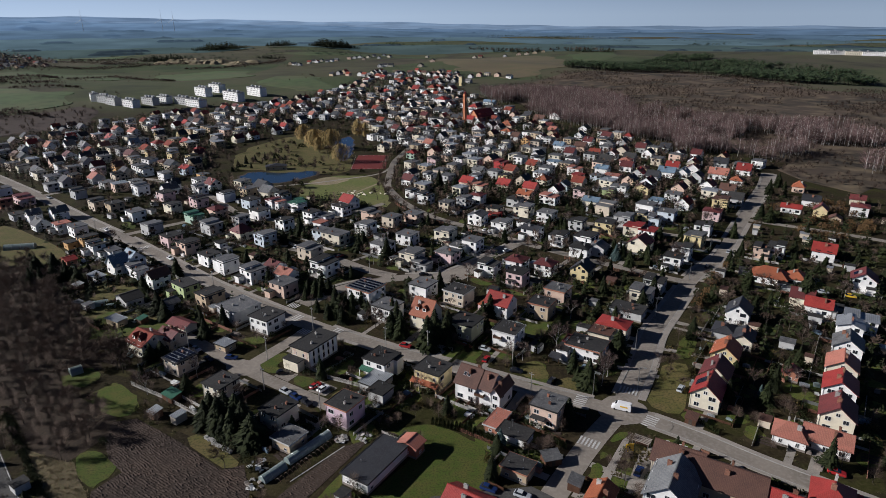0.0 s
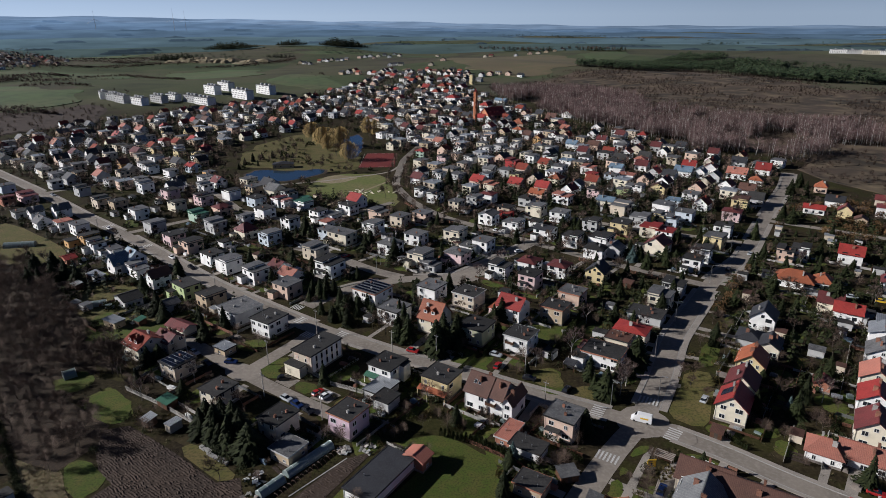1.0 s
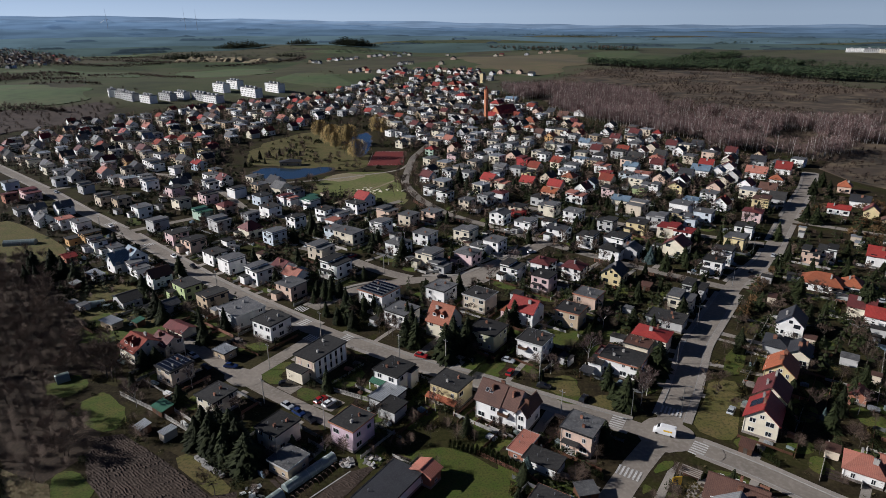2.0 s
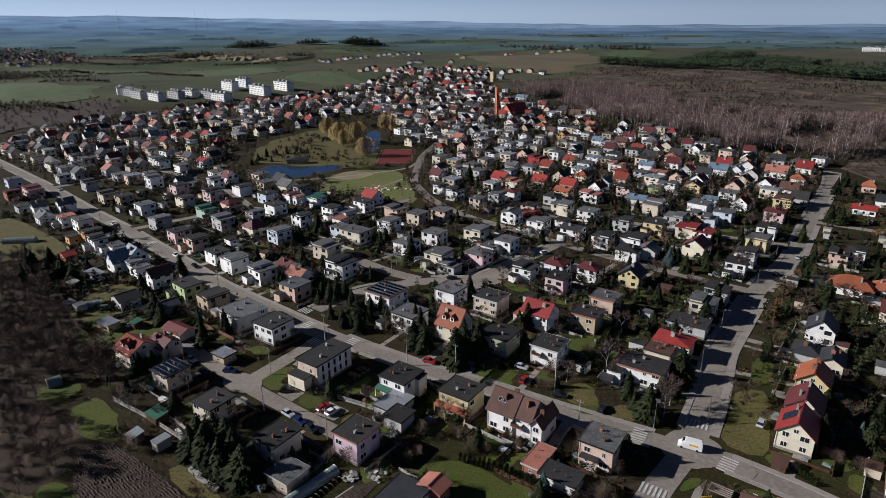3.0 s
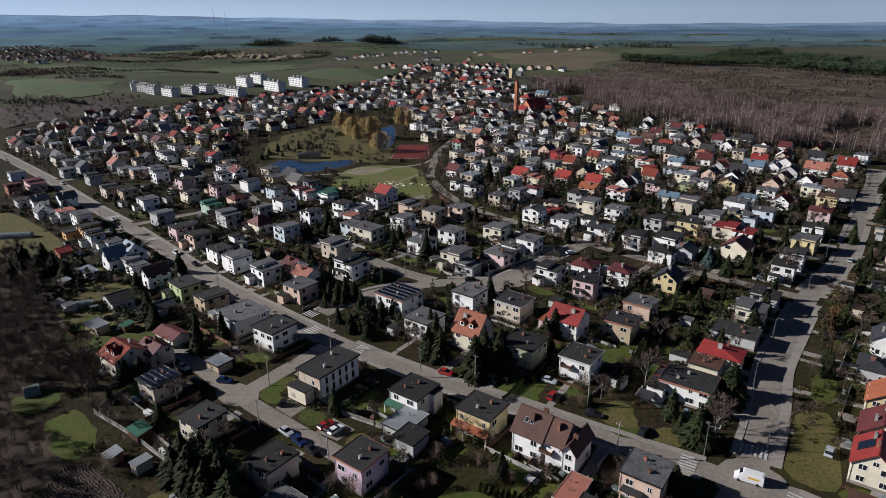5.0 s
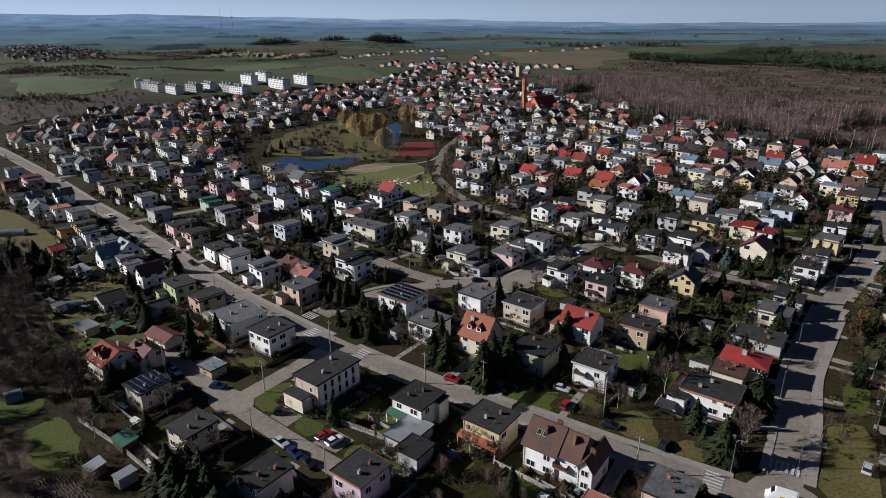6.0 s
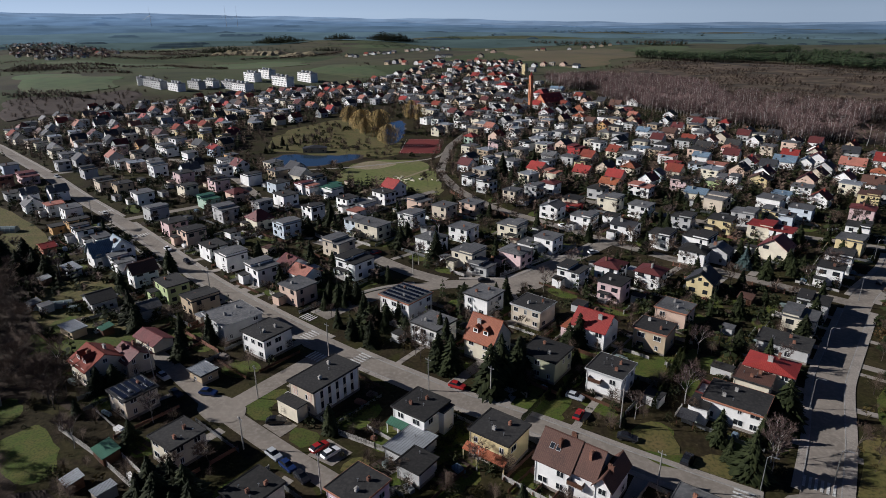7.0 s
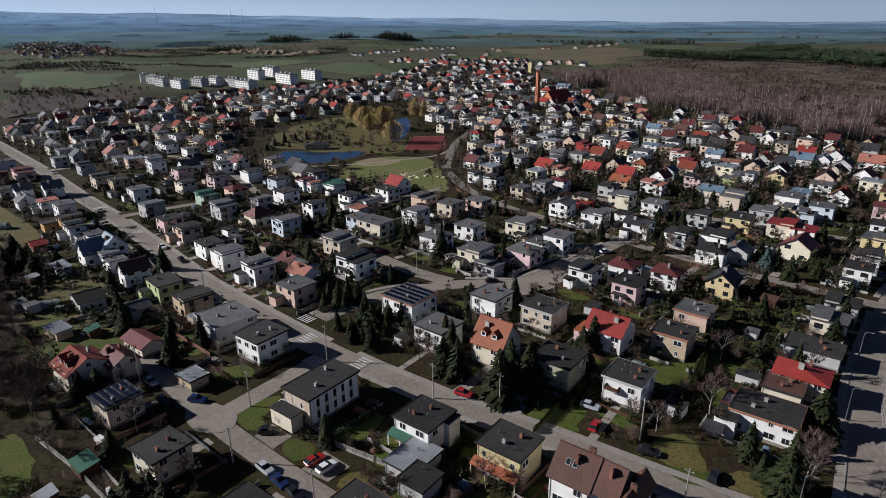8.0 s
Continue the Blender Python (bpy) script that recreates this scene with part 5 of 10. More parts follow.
house(-175.2, 506.7, -43, 7.95, 7.07, 5.2, "flat", "yellow", "felt", lod=0, chim=1)
house(-177.2, 531.8, -43, 7.95, 7.07, 5.2, "hip", "peach", "red", rise=2, lod=0, chim=1)
house(-222.8, 564.8, -43, 10.6, 7.95, 5, "hip", "white", "red", rise=2.4, lod=0, chim=1)
house(-200.7, 536.8, -43, 7.07, 7.07, 5.1, "flat", "blue", "grey", lod=0, chim=1)
house(-220.7, 476.8, -43, 7.95, 7.07, 4.3, "gable", "orange", "brown", rise=3, lod=0, chim=1)
house(-228.8, 463.5, -43, 8.84, 7.07, 5.2, "flat", "pink", "grey", lod=0, chim=1)
house(-206.2, 442.9, -43, 7.95, 7.07, 5.6, "flat", "beige", "felt", lod=0, chim=1)
house(-205.1, 422.5, -43, 8.84, 7.07, 5, "flat", "grey", "grey", lod=0, chim=1)
house(-237.7, 446.6, -43, 8.84, 7.07, 5, "flat", "tan", "felt", lod=0, chim=1)
house(-252.1, 456.9, -43, 7.95, 7.07, 5.2, "flat", "white", "grey", lod=0, chim=1)
house(-264.6, 480.2, -43, 7.95, 7.07, 5.2, "flat", "white", "felt", lod=0, chim=1)
house(-238.0, 548.7, -43, 7.95, 6.19, 4.7, "flat", "cream", "grey", lod=0, chim=1)
house(-269.7, 629.8, -43, 10.6, 8.84, 4.7, "gable", "white", "rose", rise=3.4, along="w", lod=0, chim=1)
house(-253.1, 646.2, -43, 8.84, 7.95, 4.7, "hip", "white", "red", rise=3, lod=0, chim=1)
house(-240.8, 665.9, -43, 8.84, 7.95, 4.7, "gable", "white", "red", rise=3.4, lod=0, chim=1)
house(-314.8, 561.6, -43, 8.84, 7.95, 4.2, "gable", "white", "orange", rise=4, along="w", lod=0, chim=1)
house(-300.7, 566.7, -43, 8.84, 7.95, 4.2, "gable", "white", "grey", rise=4, lod=0, chim=1)
house(-283.8, 559.1, -43, 9.72, 7.95, 4.2, "gable", "white", "grey", rise=4.2, along="w", lod=0, chim=1)
house(-278.3, 598.4, -43, 8.84, 7.95, 4.2, "gable", "white", "red", rise=3.6, along="w", lod=0, chim=1)
house(-245.6, 570.0, -43, 7.07, 7.95, 4.2, "gable", "white", "blue", rise=4, lod=0, chim=1)
house(-261.4, 513.0, -43, 7.95, 7.95, 4.2, "gable", "white", "dark", rise=4, lod=0, chim=1)
house(-275.6, 495.4, -43, 7.95, 8.84, 4.2, "gable", "peach", "dark", rise=4, lod=0, chim=1)
house(-338.4, 577.1, -43, 7.95, 7.95, 4.2, "gable", "white", "red", rise=3.5, lod=0, chim=1)
house(-353.1, 550.2, -43, 9.72, 7.95, 4.2, "hip", "white", "maroon", rise=3.4, lod=0, chim=1)
house(-329.1, 549.2, -43, 8.84, 7.95, 4.2, "gable", "grey", "dark", rise=3.4, along="w", lod=0, chim=1)
house(-239.0, 612.9, -43, 7.95, 7.95, 4.2, "gable", "yellow", "dark", rise=3.6, lod=0, chim=1)
house(-217.8, 611.9, -43, 7.95, 7.95, 4.2, "gable", "yellow", "dark", rise=3.6, lod=0, chim=1)
house(-199.4, 588.5, -43, 7.95, 7.95, 4.2, "gable", "white", "dark", rise=3.6, lod=0, chim=1)
house(-94.4, 336.1, -43, 7.07, 7.07, 4.7, "flat", "grey", "grey", lod=1, chim=1)
house(-79.3, 381.5, -43, 7.95, 7.07, 5.1, "flat", "grey", "felt", lod=0, chim=1)
house(-79.4, 366.6, -43, 7.95, 6.19, 4.2, "flat", "white", "rose", lod=1, chim=1)
house(-67.9, 363.6, -43, 10.6, 7.07, 4.3, "flat", "white", "green", lod=1, chim=1)
house(-55.7, 341.0, -42, 7.95, 7.07, 5.6, "flat", "white", "felt", lod=1, chim=1)
house(-69.0, 377.7, -43, 5.3, 4.42, 2.8, "flat", "blue", "green", low=True, lod=1, chim=1)
house(-48.3, 339.6, -42, 8.84, 7.07, 3.9, "flat", "white", "grey", lod=1, chim=1)
house(-49.4, 328.5, -37, 6.19, 6.19, 3.2, "flat", "white", "rose", low=True, lod=1, chim=1)
house(-40.0, 351.3, -42, 8.84, 7.07, 5.6, "flat", "white", "felt", lod=1, chim=1)
house(-68.6, 327.1, -43, 7.95, 7.07, 5.4, "flat", "white", "felt", lod=1, chim=1)
house(-83.0, 369.1, -43, 7.07, 7.07, 5.1, "flat", "white", "maroon", lod=1, chim=1)
house(-38.4, 302.3, -37, 12.4, 7.95, 5.8, "flat", "cream", "grey", lod=1, chim=1)
house(-46.3, 308.7, -37, 7.07, 7.07, 5.4, "flat", "blue", "grey", lod=1, chim=1)
house(-48.4, 281.8, -37, 8.84, 7.95, 5.6, "flat", "beige", "grey", lod=1, chim=1)
house(-38.9, 261.6, -37, 9.72, 8.84, 6.1, "flat", "white", "felt", porch=1, lod=1, chim=1)
house(-23.9, 316.2, -37, 8.39, 7.95, 5.6, "flat", "white", "grey", lod=1, chim=1)
house(-22.1, 339.1, -42, 9.72, 7.07, 5, "flat", "peach", "grey", lod=1, chim=1)
house(-10.2, 328.9, -37, 7.95, 7.95, 5.6, "flat", "beige", "grey", lod=1, chim=1)
house(2.0, 334.8, -38, 8.84, 7.07, 5.2, "flat", "peach", "grey", lod=1, chim=1)
house(-13.8, 286.2, -37, 8.84, 8.39, 5.6, "hip", "white", "grey", rise=1, lod=1, chim=1)
house(-1.6, 298.8, -37, 8.84, 7.95, 5.6, "flat", "white", "grey", lod=1, chim=1)
house(0.3, 270.9, -37, 8.84, 8.39, 6, "flat", "cream", "grey", lod=1, chim=1)
house(4.8, 264.3, -37, 7.95, 6.19, 3.2, "flat", "grey", "grey", lod=1, chim=1)
house(17.9, 301.3, -37, 8.84, 7.95, 6, "flat", "cream", "grey", lod=1, chim=1)
house(17.1, 272.7, -37, 8.84, 7.95, 5.4, "hip", "pink", "grey", rise=1, lod=1, chim=1)
house(30.5, 286.8, -37, 7.95, 7.95, 5.8, "flat", "white", "grey", lod=1, chim=1)
house(23.6, 285.6, -37, 7.07, 7.07, 3.7, "flat", "white", "grey", lod=1, chim=1)
house(9.9, 371.3, -38, 7.95, 7.07, 5.8, "flat", "white", "felt", lod=1, chim=1)
house(1.7, 384.9, -38, 7.07, 6.19, 4.7, "flat", "white", "felt", lod=1, chim=1)
house(21.9, 355.2, -38, 7.07, 7.07, 5.6, "flat", "beige", "grey", lod=1, chim=1)
house(32.8, 362.2, -38, 7.07, 7.07, 5.8, "flat", "grey", "grey", lod=1, chim=1)
house(42.0, 369.8, -38, 7.95, 7.07, 5.6, "hip", "white", "maroon", rise=1, lod=1, chim=1)
house(37.6, 328.9, -37, 8.39, 7.95, 5.6, "gable", "white", "grey", rise=1.4, lod=1, chim=1)
house(49.0, 343.4, -38, 7.95, 7.07, 5, "flat", "beige", "felt", lod=1, chim=1)
house(48.4, 338.7, -38, 7.07, 5.3, 3.2, "flat", "red", "red", lod=1, chim=1)
house(48.9, 314.5, -37, 8.84, 7.95, 5.6, "flat", "white", "grey", lod=1, chim=1)
house(65.8, 342.0, -38, 9.72, 7.95, 5.6, "flat", "cream", "grey", lod=1, chim=1)
house(63.2, 302.7, -37, 9.72, 7.95, 5.6, "gable", "white", "dark", rise=1.2, along="w", lod=1, chim=1)
house(62.1, 322.1, -37, 6.19, 5.3, 3.2, "flat", "white", "felt", low=True, lod=1, chim=1)
house(74.5, 291.6, -37, 7.95, 7.95, 5.6, "flat", "white", "felt", lod=1, chim=1)
house(76.8, 330.6, -38, 8.84, 7.95, 5.6, "flat", "white", "grey", lod=1, chim=1)
house(85.8, 364.8, -38, 10.6, 7.07, 5, "flat", "white", "rose", lod=1, chim=1)
house(89.9, 314.1, -37, 7.95, 7.07, 5.4, "flat", "grey", "felt", lod=1, chim=1)
house(81.6, 275.8, -37, 8.84, 7.95, 5, "hip", "white", "felt", rise=1.5, lod=1, chim=1)
house(90.1, 276.6, -37, 7.95, 7.07, 4.5, "gable", "grey", "grey", rise=2, lod=1, chim=1)
house(104.1, 309.9, -37, 8.84, 8.39, 5.8, "flat", "yellow", "felt", lod=1, chim=1)
house(117.1, 319.4, -37, 8.84, 7.95, 5.8, "flat", "grey", "grey", lod=1, chim=1)
house(116.9, 302.6, -37, 8.84, 7.95, 5.6, "flat", "cream", "red", lod=1, chim=1)
house(122.5, 297.2, -37, 7.95, 7.95, 5.2, "flat", "white", "red", lod=1, chim=1)
house(130.6, 322.2, -37, 7.95, 7.07, 5.4, "flat", "yellow", "grey", lod=1, chim=1)
house(144.5, 326.9, -37, 8.84, 7.95, 5.6, "flat", "blue", "grey", lod=1, chim=1)
house(134.2, 318.2, -37, 5.3, 6.19, 4.7, "flat", "blue", "grey", lod=1, chim=1)
house(109.4, 354.0, -38, 9.72, 7.95, 5, "gable", "cream", "blue", rise=1.8, along="w", lod=1, chim=1)
house(108.3, 375.7, -38, 7.95, 7.07, 5.2, "flat", "pink", "felt", lod=0, chim=1)
house(136.8, 386.2, -38, 10.6, 7.07, 4.7, "flat", "white", "grey", lod=0, chim=1)
house(127.1, 378.9, -38, 7.95, 6.19, 4.3, "flat", "green", "grey", lod=0, chim=1)
house(151.1, 383.0, -38, 8.84, 7.95, 4.7, "gable", "yellow", "brown", rise=2.4, lod=0, chim=1)
house(163.6, 364.3, -38, 8.84, 7.95, 5.2, "flat", "white", "grey", lod=0, chim=1)
house(148.6, 353.0, -38, 7.95, 7.07, 4.7, "flat", "blue", "blue", lod=1, chim=1)
house(101.7, 394.3, -38, 7.95, 7.07, 4.3, "gable", "blue", "grey", rise=2.4, lod=0, chim=1)
house(72.2, 372.3, -38, 8.84, 7.07, 5, "gable", "peach", "orange", rise=2, along="w", lod=1, chim=1)
house(63.8, 361.0, -38, 7.95, 7.07, 5.2, "hip", "grey", "felt", rise=1, lod=1, chim=1)
house(66.1, 417.6, -38, 7.07, 7.07, 5.6, "flat", "yellow", "felt", lod=0, chim=1)
house(70.3, 463.4, -38, 8.84, 7.95, 5, "flat", "red", "maroon", lod=0, chim=1)
house(46.0, 422.5, -38, 7.95, 7.07, 4.7, "flat", "blue", "grey", lod=0, chim=1)
house(46.5, 396.5, -38, 7.95, 7.07, 4.5, "flat", "cream", "rose", lod=0, chim=1)
house(14.3, 425.7, -38, 7.07, 7.07, 5.6, "flat", "white", "grey", lod=0, chim=1)
house(19.4, 478.1, -38, 7.95, 7.07, 5.2, "flat", "pink", "felt", lod=0, chim=1)
house(39.8, 477.4, -38, 7.95, 7.07, 5.2, "flat", "white", "felt", lod=0, chim=1)
house(55.5, 509.6, -38, 9.72, 7.95, 5.6, "flat", "white", "grey", lod=0, chim=1)
house(50.7, 439.1, -38, 7.95, 7.95, 5.2, "gable", "grey", "grey", rise=2, along="w", lod=0, chim=1)
house(84.7, 489.2, -38, 7.95, 7.07, 5, "flat", "cream", "grey", lod=0, chim=1)
house(74.3, 504.0, -38, 8.84, 7.07, 5.2, "flat", "cream", "grey", lod=0, chim=1)
house(101.3, 521.6, -38, 8.84, 7.95, 5, "hip", "cream", "grey", rise=2, lod=0, chim=1)
house(106.3, 552.1, -38, 8.84, 7.95, 4.7, "gable", "orange", "orange", rise=3, along="d", lod=0, chim=1)
house(123.1, 568.8, -38, 7.95, 7.07, 4.7, "gable", "white", "maroon", rise=2.5, lod=0, chim=1)
house(130.2, 526.8, -38, 8.84, 7.95, 4.7, "gable", "white", "blue", rise=2.6, along="w", lod=0, chim=1)
house(100.7, 476.1, -38, 8.84, 7.07, 5, "flat", "white", "felt", lod=0, chim=1)
house(111.0, 462.9, -38, 9.72, 7.95, 4.8, "flat", "white", "blue", lod=0, chim=1)
house(91.7, 409.8, -38, 7.95, 7.95, 4.7, "hip", "cream", "orange", rise=2.6, lod=0, chim=1)
house(120.5, 437.2, -38, 8.84, 7.95, 5.2, "flat", "white", "rose", lod=0, chim=1)
house(117.8, 418.5, -38, 7.07, 7.07, 5, "flat", "peach", "red", lod=0, chim=1)
house(141.0, 437.8, -38, 8.84, 7.95, 4.8, "gable", "white", "blue", rise=2, along="w", lod=0, chim=1)
house(130.0, 414.2, -38, 7.95, 7.07, 5.2, "flat", "blue", "grey", lod=0, chim=1)
house(141.4, 416.3, -38, 10.6, 7.07, 4.7, "flat", "white", "rose", lod=0, chim=1)
house(165.7, 459.6, -38, 7.95, 7.95, 5.6, "hip", "pink", "rose", rise=1.5, lod=0, chim=1)
house(164.2, 487.8, -38, 7.95, 7.95, 4.7, "gable", "white", "orange", rise=3, lod=0, chim=1)
house(171.1, 437.8, -38, 7.95, 7.07, 4.3, "hip", "yellow", "brown", rise=1.6, lod=0, chim=1)
house(184.4, 425.9, -38, 11.5, 7.95, 4.3, "gable", "white", "blue", rise=3, along="w", lod=0, chim=1)
house(194.3, 422.3, -38, 7.95, 7.95, 4.3, "gable", "white", "blue", rise=3, lod=0, chim=1)
house(195.5, 442.9, -38, 8.84, 7.07, 4.3, "gable", "white", "red", rise=3, along="w", lod=0, chim=1)
house(206.9, 433.6, -38, 7.95, 7.07, 4.7, "gable", "white", "maroon", rise=3, lod=0, chim=1)
house(204.1, 565.7, -38, 7.95, 7.95, 4.5, "hip", "white", "red", rise=2.6, lod=0, chim=1)
house(186.0, 584.4, -38, 8.84, 7.95, 5.6, "flat", "grey", "brown", lod=0, chim=1)
house(173.1, 536.4, -38, 7.95, 7.07, 5.2, "flat", "white", "felt", lod=0, chim=1)
house(174.0, 526.2, -38, 7.95, 7.07, 5, "hip", "blue", "grey", rise=2, lod=0, chim=1)
house(160.2, 573.0, -38, 7.95, 7.95, 4.7, "gable", "white", "dark", rise=3, lod=0, chim=1)
house(160.5, 544.2, -38, 7.95, 7.95, 4.7, "gable", "white", "maroon", rise=3, along="w", lod=0, chim=1)
house(204.5, 523.6, -38, 8.84, 7.95, 4.3, "gable", "white", "dark", rise=3, lod=0, chim=1)
house(30.4, 491.2, -38, 7.07, 7.07, 5, "flat", "peach", "grey", lod=0, chim=1)
house(3.2, 503.0, -38, 7.95, 7.07, 5.2, "hip", "mint", "red", rise=2, lod=0, chim=1)
house(1.6, 434.7, -38, 7.95, 7.95, 4.7, "gable", "white", "dark", rise=2.4, lod=0, chim=1)
house(34.5, 555.5, -38, 8.84, 7.07, 5.2, "flat", "white", "grey", lod=0, chim=1)
house(34.4, 519.1, -38, 7.95, 7.07, 4.7, "gable", "white", "grey", rise=2, lod=0, chim=1)
house(59.0, 562.9, -38, 8.84, 7.07, 5.2, "flat", "white", "grey", lod=0, chim=1)
house(73.7, 553.9, -38, 7.95, 7.07, 5.2, "flat", "white", "felt", lod=0, chim=1)
house(82.5, 528.5, -38, 7.95, 7.07, 5, "flat", "white", "grey", lod=0, chim=1)
house(53.8, 584.8, -38, 7.95, 7.07, 5, "flat", "white", "felt", lod=0, chim=1)
house(38.4, 617.6, -38, 7.95, 7.07, 5, "flat", "white", "grey", lod=0, chim=1)
house(31.2, 631.7, -38, 7.95, 7.07, 4.7, "hip", "white", "red", rise=2, lod=0, chim=1)
house(18.0, 643.4, -38, 7.95, 7.07, 4.7, "hip", "white", "red", rise=2, lod=0, chim=1)
house(8.9, 586.8, -38, 7.95, 7.07, 5, "flat", "cream", "felt", lod=0, chim=1)
house(-6.3, 603.5, -42, 7.95, 7.07, 5, "gable", "white", "dark", rise=2.5, lod=0, chim=1)
house(69.8, 616.5, -38, 10.6, 8.84, 5.6, "gable", "white", "red", rise=3, lod=0, chim=1)
house(97.3, 606.8, -38, 10.6, 7.95, 3.7, "hip", "white", "orange", rise=2.6, lod=0, chim=1)
house(-18.2, 664.3, -42, 8.84, 7.07, 4.3, "gable", "grey", "grey", rise=2.4, along="w", lod=0, chim=1)
house(-33.8, 588.1, -42, 7.95, 7.07, 5.1, "flat", "white", "grey", lod=0, chim=1)
house(-21.6, 533.7, -42, 7.95, 7.07, 5.1, "gable", "cream", "grey", rise=2, lod=0, chim=1)
house(-1.1, 557.6, -42, 7.95, 7.07, 5.1, "flat", "white", "felt", lod=0, chim=1)


house(46.0, 831.0, -40, 16, 12, 8.0, "hip", "white", "red", rise=3.5, lod=0, chim=1)
house(14.8, 987.0, -40, 13, 11, 5.0, "gable", "cream", "red", rise=4.5, along="w", lod=0, chim=1)
house(40.5, 1002.0, -40, 15, 12, 5.0, "hip", "cream", "tile", rise=4.5, lod=0, chim=1)
house(68.8, 983.0, -40, 14, 12, 5.0, "gable", "white", "red", rise=4.5, lod=0, chim=1)
house(28.0, 925.0, -40, 13, 11, 5.0, "hip", "white", "tile", rise=4.0, lod=0, chim=1)
house(83.0, 774.0, -40, 13, 11, 5.0, "hip", "white", "red", rise=4.0, lod=0, chim=1)
house(103.0, 640.0, -40, 15, 12, 4.4, "hip", "peach", "orange", rise=4.5, lod=0, chim=1)
house(142.0, 669.0, -40, 11, 10, 4.4, "gable", "orange", "brown", rise=5.0, along="w", lod=0, chim=1)
house(167.0, 700.0, -40, 12, 10, 4.4, "gable", "white", "red", rise=3.6, lod=0, chim=1)
house(108.0, 827.0, -40, 16, 9, 4.0, "gable", "white", "blue", rise=2.5, along="w", lod=0, chim=1)
house(91.0, 1072.0, -40, 6, 6, 15.0, "flat", "yellow", "grey", lod=0, chim=1)
house(-101.0, 471.5, 8, 15, 6, 3.0, "hip", "tan", "dark", rise=1.6, low=True, lod=0, chim=0)


# ---------- more of the estate, farther off ----------
def near_road(x, y, gap):
    for pts in ROADS:
        for (x0, y0), (x1, y1) in zip(pts, pts[1:]):
            l2 = (x1 - x0) ** 2 + (y1 - y0) ** 2
            k = max(0, min(1, ((x - x0) * (x1 - x0) + (y - y0) * (y1 - y0)) / l2))
            if math.hypot(x - x0 - k * (x1 - x0), y - y0 - k * (y1 - y0)) < gap:
                return True
    return False


def inside(x, y, poly):
    hit = False
    for (x0, y0), (x1, y1) in zip(poly, poly[1:] + poly[:1]):
        if (y0 > y) != (y1 > y) and x < x0 + (y - y0) * (x1 - x0) / (y1 - y0):
            hit = not hit
    return hit


HOT = {}


def hot_build():
    HOT.clear()
    for x, y, r in PLACED:
        HOT.setdefault((int(x // 20), int(y // 20)), []).append((x, y, r))


def clear_of(x, y, gap):
    i, j = int(x // 20), int(y // 20)
    for a in (i - 1, i, i + 1):
        for b in (j - 1, j, j + 1):
            for px, py, r in HOT.get((a, b), ()):
                if math.hypot(x - px, y - py) < r + gap:
                    return False
    return True


def lattice(poly, du, dv, angle, jitter, seed):
    """Places in rows within an outline, a little off their lines."""
    rnd = random.Random(seed)
    xs, ys = [p[0] for p in poly], [p[1] for p in poly]
    cx, cy = (min(xs) + max(xs)) / 2, (min(ys) + max(ys)) / 2
    rad = math.hypot(max(xs) - min(xs), max(ys) - min(ys)) / 2
    c, s = math.cos(radians(angle)), math.sin(radians(angle))
    n, m = int(rad / du) + 1, int(rad / dv) + 1
    out = []
    for j in range(-m, m + 1):
        for i in range(-n, n + 1):
            u, v = i * du + rnd.uniform(-jitter, jitter) * du, j * dv + rnd.uniform(-jitter, jitter) * dv
            x, y = cx + u * c - v * s, cy + u * s + v * c
            if inside(x, y, poly):
                out.append((x, y))
    return out


hot_build()
fill_rnd = random.Random(11)
FAR_HOUSES = []
for x, y in lattice(TOWN, 18.5, 18.5, -42, 0.3, 5):
    if inside(x, y, PARK) or near_road(x, y, 8.5) or not clear_of(x, y, 7.5):
        continue
    if math.hypot(x, y) > 520 and fill_rnd.random() < min(0.3, (math.hypot(x, y) - 520) / 900):
        continue
    if math.hypot(x, y) < 370:
        flat = fill_rnd.random() < 0.7
        house(round(x, 1), round(y, 1), -42 + fill_rnd.choice((0, 90)), fill_rnd.choice((8.5, 9.5, 10)), fill_rnd.choice((8.5, 9)), fill_rnd.choice((5.6, 6.0)) if flat else 4.8,
              "flat" if flat else "gable", fill_rnd.choice(("white", "cream", "beige", "grey", "pink", "tan", "white", "yellow", "grey")),
              # Extra grey among flat roofs stands in for sky reflected at grazing angles.
              fill_rnd.choice(("felt", "grey", "grey")) if flat else fill_rnd.choice(("red", "dark", "brown", "maroon", "felt")), lod=0, chim=1)
        hot_build()
    else:
        FAR_HOUSES.append((x, y))
        PLACED.append((x, y, 5))


